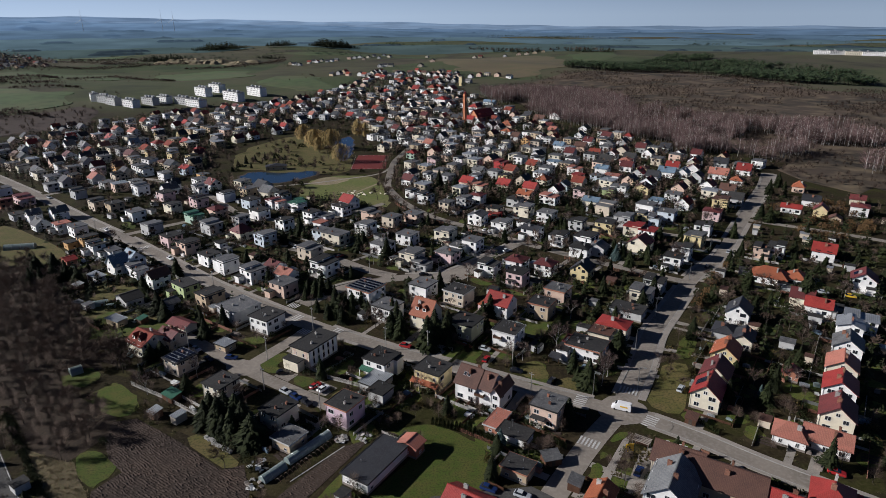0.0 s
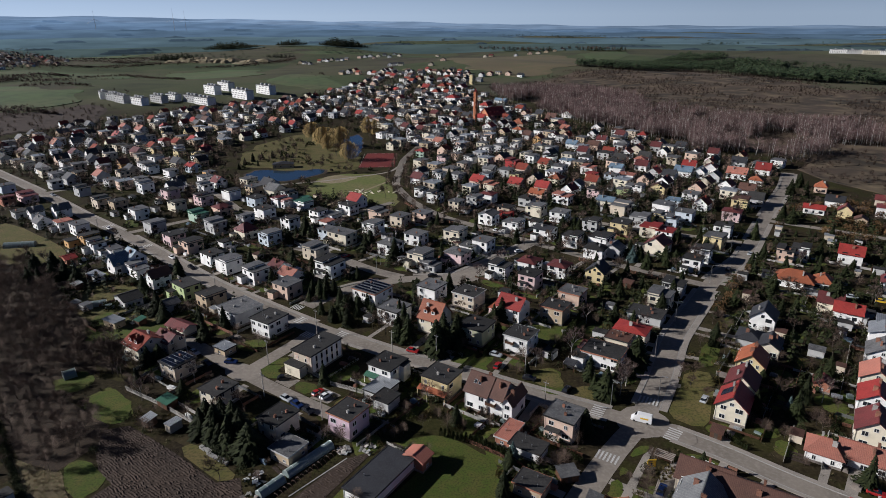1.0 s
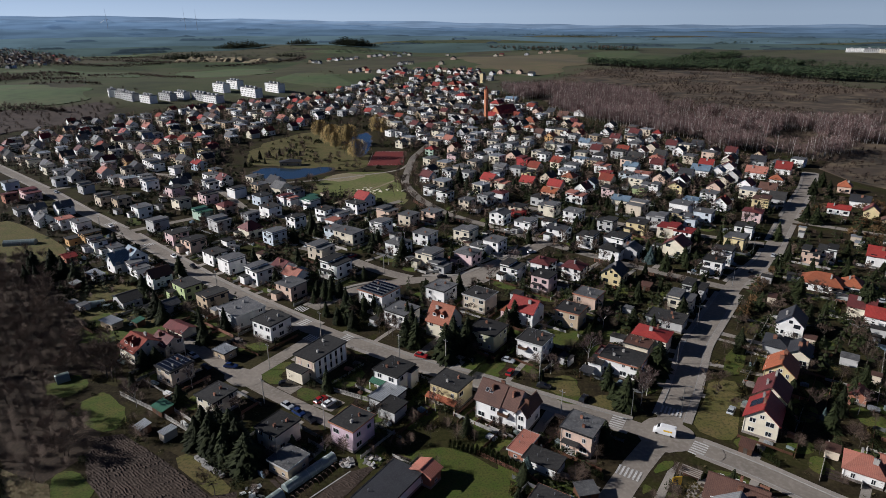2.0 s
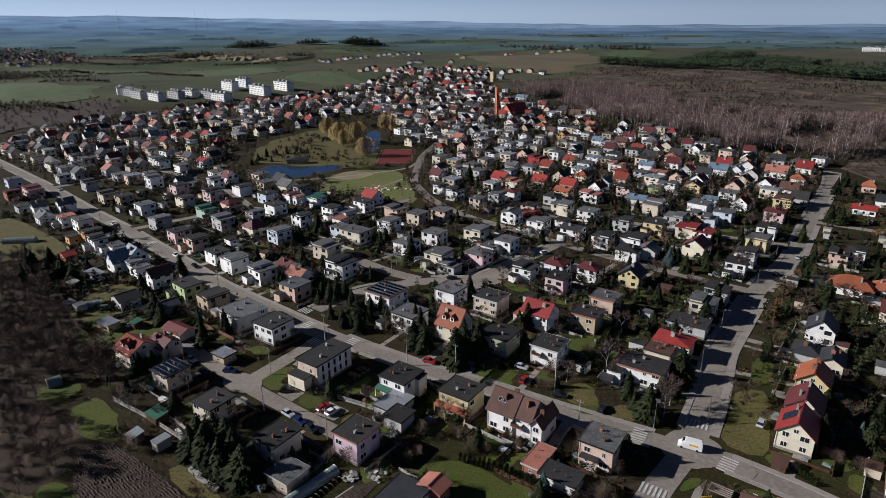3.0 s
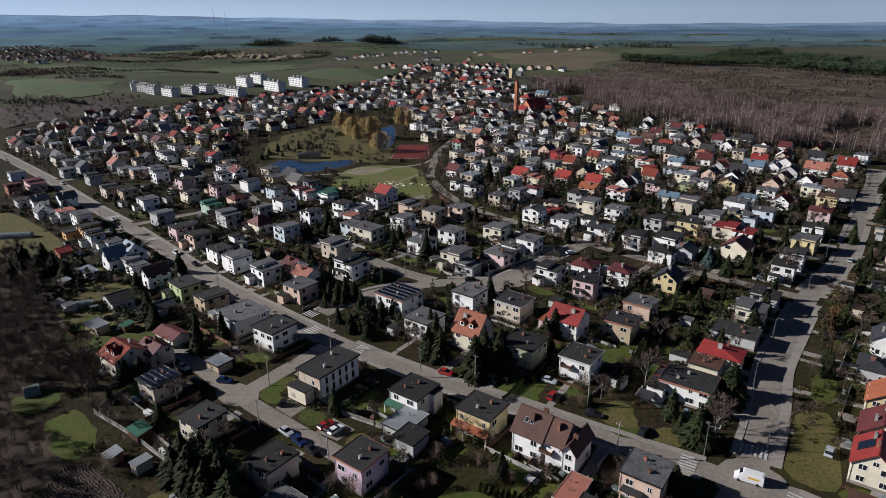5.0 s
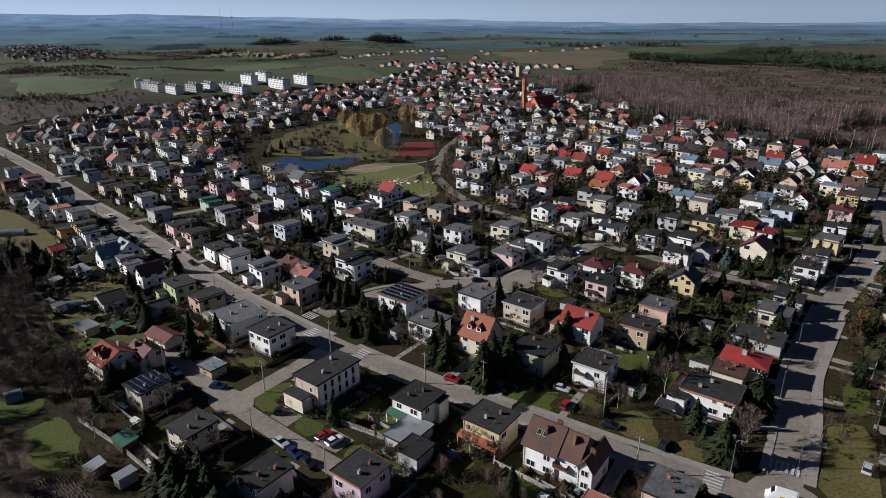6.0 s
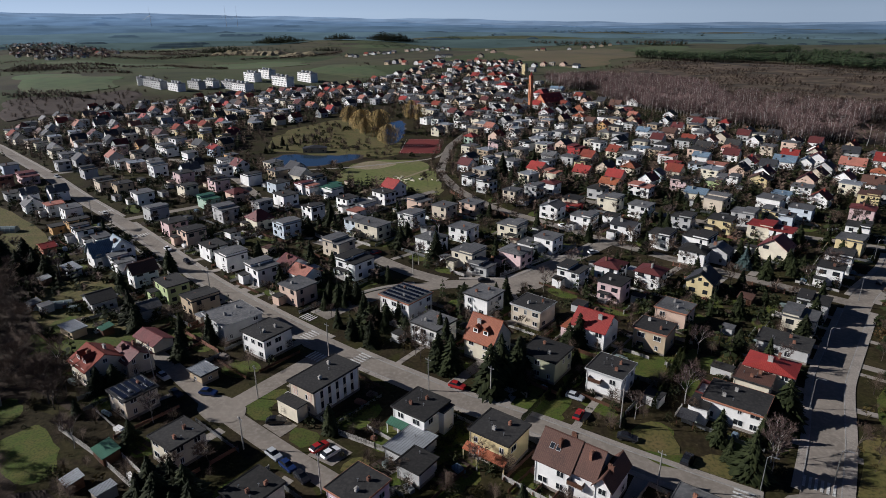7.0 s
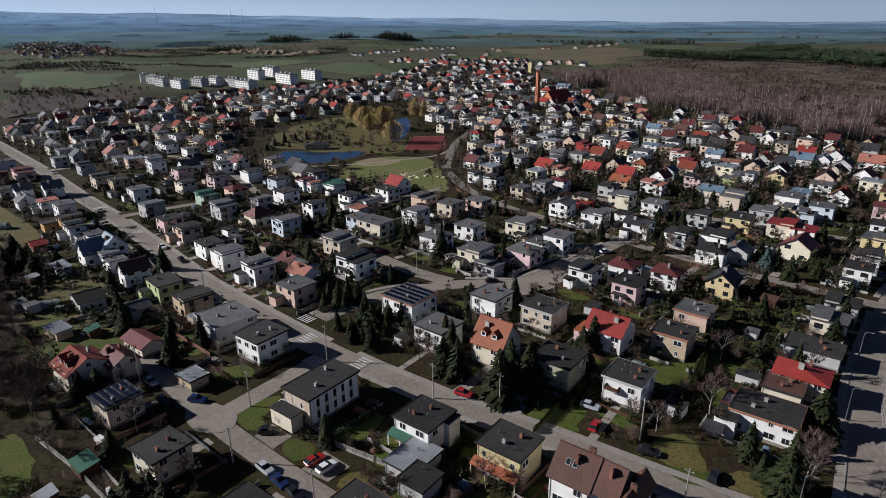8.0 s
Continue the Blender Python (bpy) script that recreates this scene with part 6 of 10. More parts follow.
def far_estate(name, places, seed, gable=0.5, size=(7.6, 9.6), label="", turn=-42, covers=("tile", "tile", "maroon", "maroon", "brown", "red", "rose", "dark", "dark", "dark", "felt", "grey")):
    """Houses too far off to tell apart: bodies, dark openings and roofs, each kind of surface one mesh."""
    rnd = random.Random(seed)
    body, roofs, holes = {}, {}, bmesh.new()
    for x, y in places:
        wall = rnd.choice(("white", "white", "grey", "cream", "beige", "grey", "tan", "peach"))
        g = rnd.random() < gable
        # Grey is weighted up to paint sky sheen onto flat roofs.
        cover = rnd.choice(covers) if g else rnd.choice(("felt", "grey", "grey", "metal"))
        w, d, h = rnd.uniform(*size), rnd.uniform(*size), 4.6 if g else 6.0
        m = Matrix.Translation((x, y, gz(x, y) - 0.3)) @ Matrix.Rotation(radians(turn + rnd.choice((0, 90)) + rnd.uniform(-6, 6)), 4, "Z")
        b = body.setdefault(wall, bmesh.new())
        box(b, -w / 2, -d / 2, 0, w / 2, d / 2, h, m)
        if g:
            for s in (-1, 1):
                b.faces.new([b.verts.new(m @ Vector(c)) for c in ((-w / 2, s * d / 2, h), (w / 2, s * d / 2, h), (0, s * d / 2, h + 3.0))])
        r = roofs.setdefault(cover, bmesh.new())
        if g:
            q = [r.verts.new(m @ Vector(c)) for c in ((-w / 2 - 0.5, -d / 2 - 0.5, h - 0.25), (-w / 2 - 0.5, d / 2 + 0.5, h - 0.25), (0, d / 2 + 0.5, h + 3.4), (0, -d / 2 - 0.5, h + 3.4),
                                                       (w / 2 + 0.5, d / 2 + 0.5, h - 0.25), (w / 2 + 0.5, -d / 2 - 0.5, h - 0.25))]
            r.faces.new((q[0], q[1], q[2], q[3]))
            r.faces.new((q[3], q[2], q[4], q[5]))
        else:
            box(r, -w / 2 - 0.3, -d / 2 - 0.3, h, w / 2 + 0.3, d / 2 + 0.3, h + 0.35, m)
        box(r, 0.5, 0.8, h, 1.3, 1.6, h + (1.5 if not g else 4.0), m)
        for side in range(4):
            ms = m @ Matrix.Rotation(radians(90 * side), 4, "Z")
            ln, dp = (w, d) if side % 2 == 0 else (d, w)
            for zc in ((1.2, 3.9) if not g else (1.2,)):
                for k in (-0.26, 0.22):
                    if rnd.random() < 0.75:
                        box(holes, k * ln - 0.75, -dp / 2 - 0.05, zc, k * ln + 0.75, -dp / 2 + 0.1, zc + 1.35, ms)
    e = new(name)
    tagged(e, label or "distant estate of small white and cream houses with dark and red roofs", "houses", kind="stuff")
    for k, b in body.items():
        tagged(part("walls", b, WALL[k], e), kind="stuff")
    for k, b in roofs.items():
        tagged(part("roofs", b, ROOF[k], e), kind="stuff")
    tagged(part("windows", holes, M_PANE, e), kind="stuff")
    return e


far_estate("distant_estate", FAR_HOUSES, 3)


HOMES = list(PLACED)


# ---------- trees ----------
def spruce_mesh(seed, rows=26, spread=0.33, pine=False, few=False):
    """A crown one metre high: uneven tiers of short drooping sprays that thin out to the tip."""
    rnd = random.Random(seed)
    v, f = [], []
    lo = 0.42 if pine else 0.05
    p1, p2 = rnd.uniform(0, 6), rnd.uniform(0, 6)
    for k in range(rows):
        z = lo + (0.98 - lo) * k / rows
        r = spread * (1 - k / rows) ** 0.8 + 0.012
        if pine:
            r = spread * 1.25 * math.sin(math.pi * (0.25 + 0.72 * k / rows)) + 0.01
        n = 6 if few else max(6, int(20 * (1 - 0.6 * k / rows)))
        for i in range(n):
            a = 2 * math.pi * (i + rnd.random() * 0.9) / n
            lump = 1 + 0.16 * math.sin(2 * a + p1 + 5 * z) + 0.12 * math.sin(5 * a + p2 - 9 * z)
            rr, zz = r * lump * rnd.uniform(0.6, 1.1), z + rnd.uniform(-0.022, 0.022)
            c, s = math.cos(a), math.sin(a)
            wd = rr * (rnd.uniform(0.25, 0.4) if few else rnd.uniform(0.09, 0.17)) + 0.008
            droop = rr * (0.1 if pine else rnd.uniform(0.15, 0.5))
            b = len(v)
            v += [(c * rr * 0.25, s * rr * 0.25, zz + 0.03), (c * rr * 0.65 - s * wd, s * rr * 0.65 + c * wd, zz - droop * 0.45), (c * rr, s * rr, zz - droop),
                  (c * rr * 0.65 + s * wd, s * rr * 0.65 - c * wd, zz - droop * 0.45), (c * rr * 0.55, s * rr * 0.55, zz - droop - 0.03)]
            f += [(b, b + 1, b + 2), (b, b + 2, b + 3)] + ([] if few or i % 2 else [(b, b + 4, b + 2)])
    return v, f


def bare_mesh(seed, levels=4, blades=260, spread=0.34, twig=0.006, droop=0.0):
    """Limbs as tapered tubes, one metre high in all, and a haze of twigs; returns limbs and twigs apart."""
    rnd = random.Random(seed)
    bm = bmesh.new()
    ends = []

    def grow(p, d, l, r, lev):
        q = p + d * l
        mid = p + d * l * 0.5 + Vector((rnd.uniform(-1, 1), rnd.uniform(-1, 1), 0)) * l * 0.06
        tube(bm, [p, q] if lev > 1 else [p, mid, q], [r, r * 0.65] if lev > 1 else [r, r * 0.85, r * 0.65], 5 if lev == 0 else 3)
        ends.append((q, d, lev))
        if lev > 0:
            ends.append((mid, d, lev))
        if lev < levels:
            for i in range(3 if lev else 4):
                a = 2 * math.pi * (i + rnd.random()) / 3
                side = Vector((math.cos(a), math.sin(a), 0))
                nd = (d * rnd.uniform(0.6, 1.0) + side * rnd.uniform(0.45, 0.95) * (spread / 0.34) + Vector((0, 0, 0.12 - droop))).normalized()
                grow(q if i else mid.lerp(q, 0.6), nd, l * rnd.uniform(0.55, 0.78), r * 0.5, lev + 1)

    grow(Vector((0, 0, 0)), Vector((0, 0, 1)), 0.33, 0.012, 0)
    v, f = [], []
    tips = [e for e in ends if e[2] >= 2]
    for _ in range(blades):
        p, d, _l = rnd.choice(tips)
        nd = (d + Vector((rnd.uniform(-1, 1), rnd.uniform(-1, 1), rnd.uniform(-0.5, 0.8) - droop * 3)) * 0.9).normalized()
        l = rnd.uniform(0.06, 0.15) * (1 + droop * 2)
        s = nd.cross(Vector((rnd.uniform(-1, 1), rnd.uniform(-1, 1), rnd.uniform(-1, 1)))).normalized() * twig
        b = len(v)
        v += [tuple(p - s), tuple(p + s), tuple(p + nd * l)]
        f += [(b, b + 1, b + 2)]
    zmax = max(z[2] for z in v)
    v = [(a / zmax, b / zmax, c / zmax) for a, b, c in v]
    for q in bm.verts:
        q.co /= zmax
    return bm, v, f


TREE = {}
for i in range(4):
    v, f = spruce_mesh(i + 1, 34)
    trunk = bmesh.new()
    tube(trunk, [(0, 0, 0), (0, 0, 0.5), (0, 0, 0.97)], [0.016, 0.010, 0.003], 6)
    tm = to_mesh("spruce_tree", trunk, M_BARK)
    TREE["spruce", i] = (tm, raw("crown", v, f, M_NEEDLE))
    TREE["bluespruce", i] = (tm, raw("crown", v, f, M_BLUESP))
    v, f = spruce_mesh(i + 31, 18, 0.22, True)
    TREE["pine", i] = (tm, raw("crown", v, f, M_PINE))
    bm, v, f = bare_mesh(i + 50, 3, 900, 0.30, 0.0034)
    TREE["bare", i] = (to_mesh("bare_tree", bm, M_BARK), raw("crown", v, f, M_TWIG))
    bm, v, f = bare_mesh(i + 70, 3, 800, 0.2, 0.0032)
    TREE["birch", i] = (to_mesh("birch_tree", bm, M_BIRCH), raw("crown", v, f, M_GTWIG))
    bm, _v, _f = bare_mesh(i + 90, 3, 10, 0.34)
    v, f = [], []
    wr = random.Random(i + 95)
    for _ in range(1500):
        z, a = wr.uniform(0.22, 1.0), wr.uniform(0, 6.28)
        r = 0.36 * math.sqrt(max(0.0, 1 - ((z - 0.55) / 0.46) ** 2)) * math.sqrt(wr.uniform(0.25, 1.0)) * (1 + 0.2 * math.sin(3 * a + i) + 0.12 * math.sin(7 * a + 2 * i))
        l, w = wr.uniform(0.06, 0.16), 0.006
        k = len(v)
        x, y = r * math.cos(a), r * math.sin(a)
        v += [(x - w * math.sin(a), y + w * math.cos(a), z), (x + w * math.sin(a), y - w * math.cos(a), z), (x * 1.06, y * 1.06, z - l)]
        f += [(k, k + 1, k + 2)]
    TREE["willow", i] = (to_mesh("willow_tree", bm, M_BARK), raw("crown", v, f, M_WILLOW))
    bm, v, f = bare_mesh(i + 110, 2, 380, 0.5, 0.02)
    TREE["shrub", i] = (to_mesh("garden_shrub", bm, M_BARK), raw("crown", v, f, M_OLIVE))
TREE_WORDS = {"spruce": ("spruce_tree", "dark green spruce with drooping branches in a garden"), "bluespruce": ("spruce_tree", "pale blue-green spruce in a garden"),
              "pine": ("pine_tree", "dark green pine with a high crown"), "bare": ("bare_tree", "leafless grey-brown garden tree in early spring"),
              "birch": ("birch_tree", "leafless birch with a white trunk and reddish twigs"), "willow": ("willow_tree", "weeping willow with golden shoots beside the pond"),
              "shrub": ("shrub", "low olive-brown shrub in a garden")}
tcount = [0]


def tree(kind, x, y, h=8, squash=1.0):
    """A single tree; squash widens its crown."""
    tcount[0] += 1
    rnd = random.Random(tcount[0] * 7)
    tm, cm = TREE[kind, tcount[0] % 4]
    name, label = TREE_WORDS[kind]
    ob = new(name, tm)
    s = h * (rnd.uniform(0.85, 1.25) if kind in ("spruce", "pine", "bluespruce") else rnd.uniform(0.9, 1.15)) * squash
    ob.matrix_basis = pose(x, y, gz(x, y) - 0.05, 0, 0, rnd.uniform(0, 360)) @ Matrix.Diagonal((s, s, h, 1))
    tagged(ob, label, "shrub" if kind == "shrub" else "tree", "garden trees")
    part("crown", cm, None, ob)
    PLACED.append((x, y, 1.2))
    return ob


def merge(name, kinds, places, hmin, hmax, label, category, seed, crown_only=False, thin=1.0, lift=0.0, dome=None):
    """A wood: many trees of the given kinds, crowns in one mesh and trunks in a second under it; a dome (x, y, rx, ry) is tallest in its middle."""
    rnd = np.random.RandomState(seed)
    src = []
    for k in kinds:
        tm, cm = TREE[k]
        one = []
        for me in (cm, tm):
            co = np.zeros(len(me.vertices) * 3)
            me.vertices.foreach_get("co", co)
            me.calc_loop_triangles()
            tr = np.zeros(len(me.loop_triangles) * 3, dtype=np.int32)
            me.loop_triangles.foreach_get("vertices", tr)
            one.append((co.reshape(-1, 3), tr.reshape(-1, 3)))
        src.append((one, cm.materials[0], tm.materials[0]))
    outs = []
    for layer in ((0,) if crown_only else (0, 1)):
        vs, fs, base = [], [], 0
        state = np.random.RandomState(seed + 1)
        for n, (x, y) in enumerate(places):
            co, tr = src[state.randint(len(src))][0][layer]
            h, a = state.uniform(hmin, hmax), state.uniform(0, 6.28)
            if dome:
                h *= max(0.35, 1.25 - 0.9 * (((x - dome[0]) / dome[2]) ** 2 + ((y - dome[1]) / dome[3]) ** 2) + 0.25 * math.sin(x * 0.09) * math.sin(y * 0.05))
            s = h * state.uniform(0.9, 1.3) * thin
            c, sn = math.cos(a), math.sin(a)
            p = np.empty_like(co)
            p[:, 0] = x + s * (co[:, 0] * c - co[:, 1] * sn)
            p[:, 1] = y + s * (co[:, 0] * sn + co[:, 1] * c)
            p[:, 2] = gz(x, y) + lift - 0.1 + h * co[:, 2]
            vs.append(p)
            fs.append(tr + base)
            base += len(co)
        v, f = np.concatenate(vs), np.concatenate(fs)
        me = bpy.data.meshes.new(name)
        me.vertices.add(len(v))
        me.vertices.foreach_set("co", v.ravel())
        me.loops.add(len(f) * 3)
        me.loops.foreach_set("vertex_index", f.ravel())
        me.polygons.add(len(f))
        me.polygons.foreach_set("loop_start", np.arange(0, len(f) * 3, 3))
        me.update()
        me.materials.append(src[0][1 + layer])
        outs.append(me)
    ob = tagged(new(name, outs[0]), label, category, kind="stuff")
    if len(outs) > 1:
        t = new("trunks", outs[1])
        t.parent = ob
        tagged(t, kind="stuff")
    return ob


def slim(kind, key, seed, material_t, material_c, blades, twig, pine=False):
    """A tree of few triangles, for woods."""
    if pine:
        v, f = spruce_mesh(seed, 4, 0.28, True, True)
        bm = bmesh.new()
        tube(bm, [(0, 0, 0), (0, 0, 0.9)], [0.018, 0.006], 3)
    else:
        rnd = random.Random(seed)
        bm = bmesh.new()
        tube(bm, [(0, 0, 0), (rnd.uniform(-0.02, 0.02), 0, 0.5), (rnd.uniform(-0.03, 0.03), 0.02, 0.95)], [0.013, 0.008, 0.002], 3)
        v, f = [], []
        for _ in range(blades):
            z = rnd.uniform(0.3, 0.92)
            a, up, l = rnd.uniform(0, 6.28), rnd.uniform(0.3, 1.4), rnd.uniform(0.08, 0.26) * (1.25 - z)
            d = Vector((math.cos(a), math.sin(a), up)).normalized() * (l + 0.08)
            o = Vector((math.cos(a), math.sin(a), 0)) * rnd.uniform(0, 0.12)
            p = Vector((0, 0, z)) + o
            s = d.cross(Vector((0.3, 0.5, 1))).normalized() * twig
            b = len(v)
            v += [tuple(p - s), tuple(p + s), tuple(p + d)]
            f += [(b, b + 1, b + 2)]
    TREE[kind, key] = (to_mesh("trunk", bm, material_t), raw("crown", v, f, material_c))


for i in range(4):
    slim("birchlo", i, i + 200, M_BIRCH, M_BTWIG, 64, 0.0085)
    slim("barelo", i, i + 220, M_BARK, M_TWIG, 90, 0.016)
    slim("brushfine", i, i + 225, M_BARK, M_TWIG, 340, 0.0036)
    slim("barefar", i, i + 230, M_BARK, M_TWIG, 46, 0.034)
    slim("pinelo", i, i + 240, M_BARK, M_PINE, 0, 0, True)
    v, f = spruce_mesh(i + 260, 5, 0.32, False, True)
    TREE["sprucelo", i] = (TREE["pinelo", i][0], raw("crown", v, f, M_NEEDLE))
    tuft_v, tuft_f = [], []
    trnd = random.Random(i + 300)
    for _ in range(60):
        a, r, z = trnd.uniform(0, 6.28), math.sqrt(trnd.random()) * 0.55, trnd.uniform(0.0, 0.75)
        r *= math.sqrt(max(0.05, 1 - z * z))
        p, w = Vector((r * math.cos(a), r * math.sin(a), z)), trnd.uniform(0.08, 0.16)
        q = Euler((trnd.uniform(0, 6), trnd.uniform(0, 6), 0)).to_matrix()
        k = len(tuft_v)
        tuft_v += [tuple(p + q @ Vector((-w, -w, 0))), tuple(p + q @ Vector((w, -w * 0.6, 0))), tuple(p + q @ Vector((0, w * 1.3, 0.05)))]
        tuft_f += [(k, k + 1, k + 2)]
    stem = bmesh.new()
    tube(stem, [(0, 0, 0), (0, 0, 0.4)], [0.03, 0.02], 3)
    stem = to_mesh("stem", stem, M_BARK)
    TREE["bush", i] = (stem, raw("crown", tuft_v, tuft_f, M_BUSH))
    fine_v, fine_f = [], []
    for _ in range(170):
        a, z = trnd.uniform(0, 6.28), trnd.uniform(0.02, 0.85)
        r = 0.52 * math.sqrt(max(0.03, 1 - z * z)) * math.sqrt(trnd.uniform(0.3, 1.0)) * (1 + 0.25 * math.sin(3 * a + i))
        p, w = Vector((r * math.cos(a), r * math.sin(a), z)), trnd.uniform(0.035, 0.08)
        q = Euler((trnd.uniform(0, 6), trnd.uniform(0, 6), 0)).to_matrix()
        k = len(fine_v)
        fine_v += [tuple(p + q @ Vector((-w, -w, 0))), tuple(p + q @ Vector((w, -w * 0.6, 0))), tuple(p + q @ Vector((0, w * 1.5, 0.02)))]
        fine_f += [(k, k + 1, k + 2)]
    TREE["bushfine", i] = (stem, raw("crown", fine_v, fine_f, M_BUSH))
    TREE["oliveshrub", i] = (stem, raw("crown", fine_v, fine_f, M_OLIVE))
    TREE["russetshrub", i] = (stem, raw("crown", fine_v, fine_f, M_RUSSET))
    TREE["tuft", i] = (stem, raw("crown", tuft_v[::3] + tuft_v[1::3] + tuft_v[2::3], [(k, k + 60, k + 120) for k in range(0, 60, 3)], M_GRASSY))



# ---------- street furniture, cars, hedges, garden buildings ----------
def loft(bm, sections):
    """Skin over closed sections of the same count."""
    rings = [[bm.verts.new(p) for p in s] for s in sections]
    n = len(rings[0])
    for a, b in zip(rings, rings[1:]):
        for k in range(n):
            bm.faces.new((a[k], a[(k + 1) % n], b[(k + 1) % n], b[k]))
    bm.faces.new(rings[0][::-1])
    bm.faces.new(rings[-1])


def car_meshes(van=False):
    L, W = (5.6, 2.0) if van else (4.3, 1.75)

    def ring(x, zb, zt, w, tuck=0.0):
        return [(x, -w / 2, zb), (x, w / 2, zb), (x, w / 2 + 0.02, (zb + zt) / 2), (x, w / 2 - tuck, zt), (x, -w / 2 + tuck, zt), (x, -w / 2 - 0.02, (zb + zt) / 2)]

    body, cabin, wheel = bmesh.new(), bmesh.new(), bmesh.new()
    if van:
        loft(body, [ring(-2.8, 0.35, 2.25, W, 0.12), ring(-2.7, 0.3, 2.4, W, 0.1), ring(1.0, 0.3, 2.42, W, 0.1), ring(1.7, 0.3, 2.0, W, 0.12), ring(2.15, 0.3, 1.2, W, 0.06), ring(2.75, 0.35, 0.95, W - 0.15, 0.1)])
        loft(cabin, [[(1.06, -0.86, 1.45), (1.06, 0.86, 1.45), (1.06, 0.8, 2.36), (1.06, -0.8, 2.36)], [(2.05, -0.86, 1.25), (2.05, 0.86, 1.25), (1.72, 0.8, 2.06), (1.72, -0.8, 2.06)]])
    else:
        loft(body, [ring(-2.15, 0.45, 0.8, W - 0.2, 0.08), ring(-2.0, 0.3, 0.95, W, 0.06), ring(-0.5, 0.25, 0.98, W, 0.05), ring(1.0, 0.25, 0.95, W, 0.05), ring(1.95, 0.3, 0.78, W, 0.08), ring(2.15, 0.4, 0.6, W - 0.25, 0.08)])
        loft(cabin, [[(-1.95, -0.76, 0.9), (-1.95, 0.76, 0.9), (-1.75, 0.66, 1.12), (-1.75, -0.66, 1.12)], [(-1.3, -0.8, 0.92), (-1.3, 0.8, 0.92), (-1.3, 0.62, 1.42), (-1.3, -0.62, 1.42)],
                     [(0.2, -0.8, 0.92), (0.2, 0.8, 0.92), (0.0, 0.62, 1.44), (0.0, -0.62, 1.44)], [(1.05, -0.78, 0.9), (1.05, 0.78, 0.9), (0.85, 0.7, 0.98), (0.85, -0.7, 0.98)]])
    roof = bmesh.new()
    if not van:
        box(roof, -1.35, -0.63, 1.41, 0.05, 0.63, 1.46)
    else:
        box(roof, -2.5, -0.85, 2.4, 0.9, 0.85, 2.45)
    tube(wheel, [(0, -0.1, 0), (0, 0.1, 0)], [0.32, 0.32], 12)
    out = []
    for n, b in (("body", body), ("glazing", cabin), ("roof", roof), ("wheel", wheel)):
        bmesh.ops.recalc_face_normals(b, faces=b.faces[:])
        me = bpy.data.meshes.new(n)
        b.to_mesh(me)
        b.free()
        out.append(me)
    return out


CAR_WORDS = {"white": "white", "red": "red", "black": "black", "silver": "silver", "blue": "dark blue", "yellow": "yellow"}
CARS = {}


def car(x, y, a=0, c="white", van=False):
    if (c, van) not in CARS:
        ms = car_meshes(van)
        for me, m in zip(ms, (CAR[c], M_PANE, CAR[c], M_TYRE)):
            me.materials.append(m)
        CARS[c, van] = ms
    body, glass, roof, wheel = CARS[c, van]
    e = tagged(new("van" if van else "car"), f"{CAR_WORDS[c]} delivery van with a coloured side stripe on the street" if van else f"parked {CAR_WORDS[c]} car beside the houses", "van" if van else "car",
               "" if van else "parked cars")
    e.matrix_basis = pose(x, y, 0.13, 0, 0, a)
    for me in (body, glass, roof):
        part(me.name.split(".")[0], me, None, e)
    for wx in ((-1.75, 1.8) if van else (-1.3, 1.35)):
        for wy in ((-0.92, 0.92) if van else (-0.78, 0.78)):
            part("wheel", wheel, None, e).location = (wx, wy, 0.32)
    if van:
        for s in (-1, 1):
            bm = bmesh.new()
            box(bm, -1.9, s * 1.03 - 0.01, 1.3, 0.2, s * 1.03 + 0.01, 1.75)
            part("side_stripe", bm, CAR["yellow"], e, "yellow and red side stripe")
    return e


def pole_mesh():
    bm = bmesh.new()
    tube(bm, [(0, 0, 0), (0, 0, 1)], [0.16, 0.10], 8)
    return to_mesh("shaft", bm, M_CONC)


POLE = pole_mesh()


def pole(x, y, h=9):
    e = tagged(new("utility_pole"), "grey concrete utility pole with a cross arm", "utility pole", "utility poles")
    e.matrix_basis = pose(x, y, 0, 0, 0, -38)
    part("shaft", POLE, None, e).scale = (1, 1, h)
    bm = bmesh.new()
    box(bm, -0.8, -0.06, h - 0.7, 0.8, 0.06, h - 0.58)
    arm = part("cross_arm", bm, M_METAL, e)
    for k in (-0.7, 0, 0.7):
        bm = bmesh.new()
        tube(bm, [(k, 0, h - 0.58), (k, 0, h - 0.38)], [0.06, 0.05], 6)
        part("insulator", bm, M_FRAME, arm)


def lamp(x, y, h=8, a=0):
    e = tagged(new("street_lamp"), "pale steel street lamp with a curved arm", "street lamp", "street lamps")
    e.matrix_basis = pose(x, y, 0, 0, 0, a)
    bm = bmesh.new()
    tube(bm, [(0, 0, 0), (0, 0, h * 0.55), (0, 0, h - 0.5), (0.35, 0, h - 0.05), (1.3, 0, h + 0.1)], [0.12, 0.09, 0.06, 0.05, 0.045], 8)
    part("pole", bm, M_METAL, e)
    part("lamp_head", soft_box(1.15, -0.16, h, 1.95, 0.16, h + 0.17, 0.05), M_METAL, e)


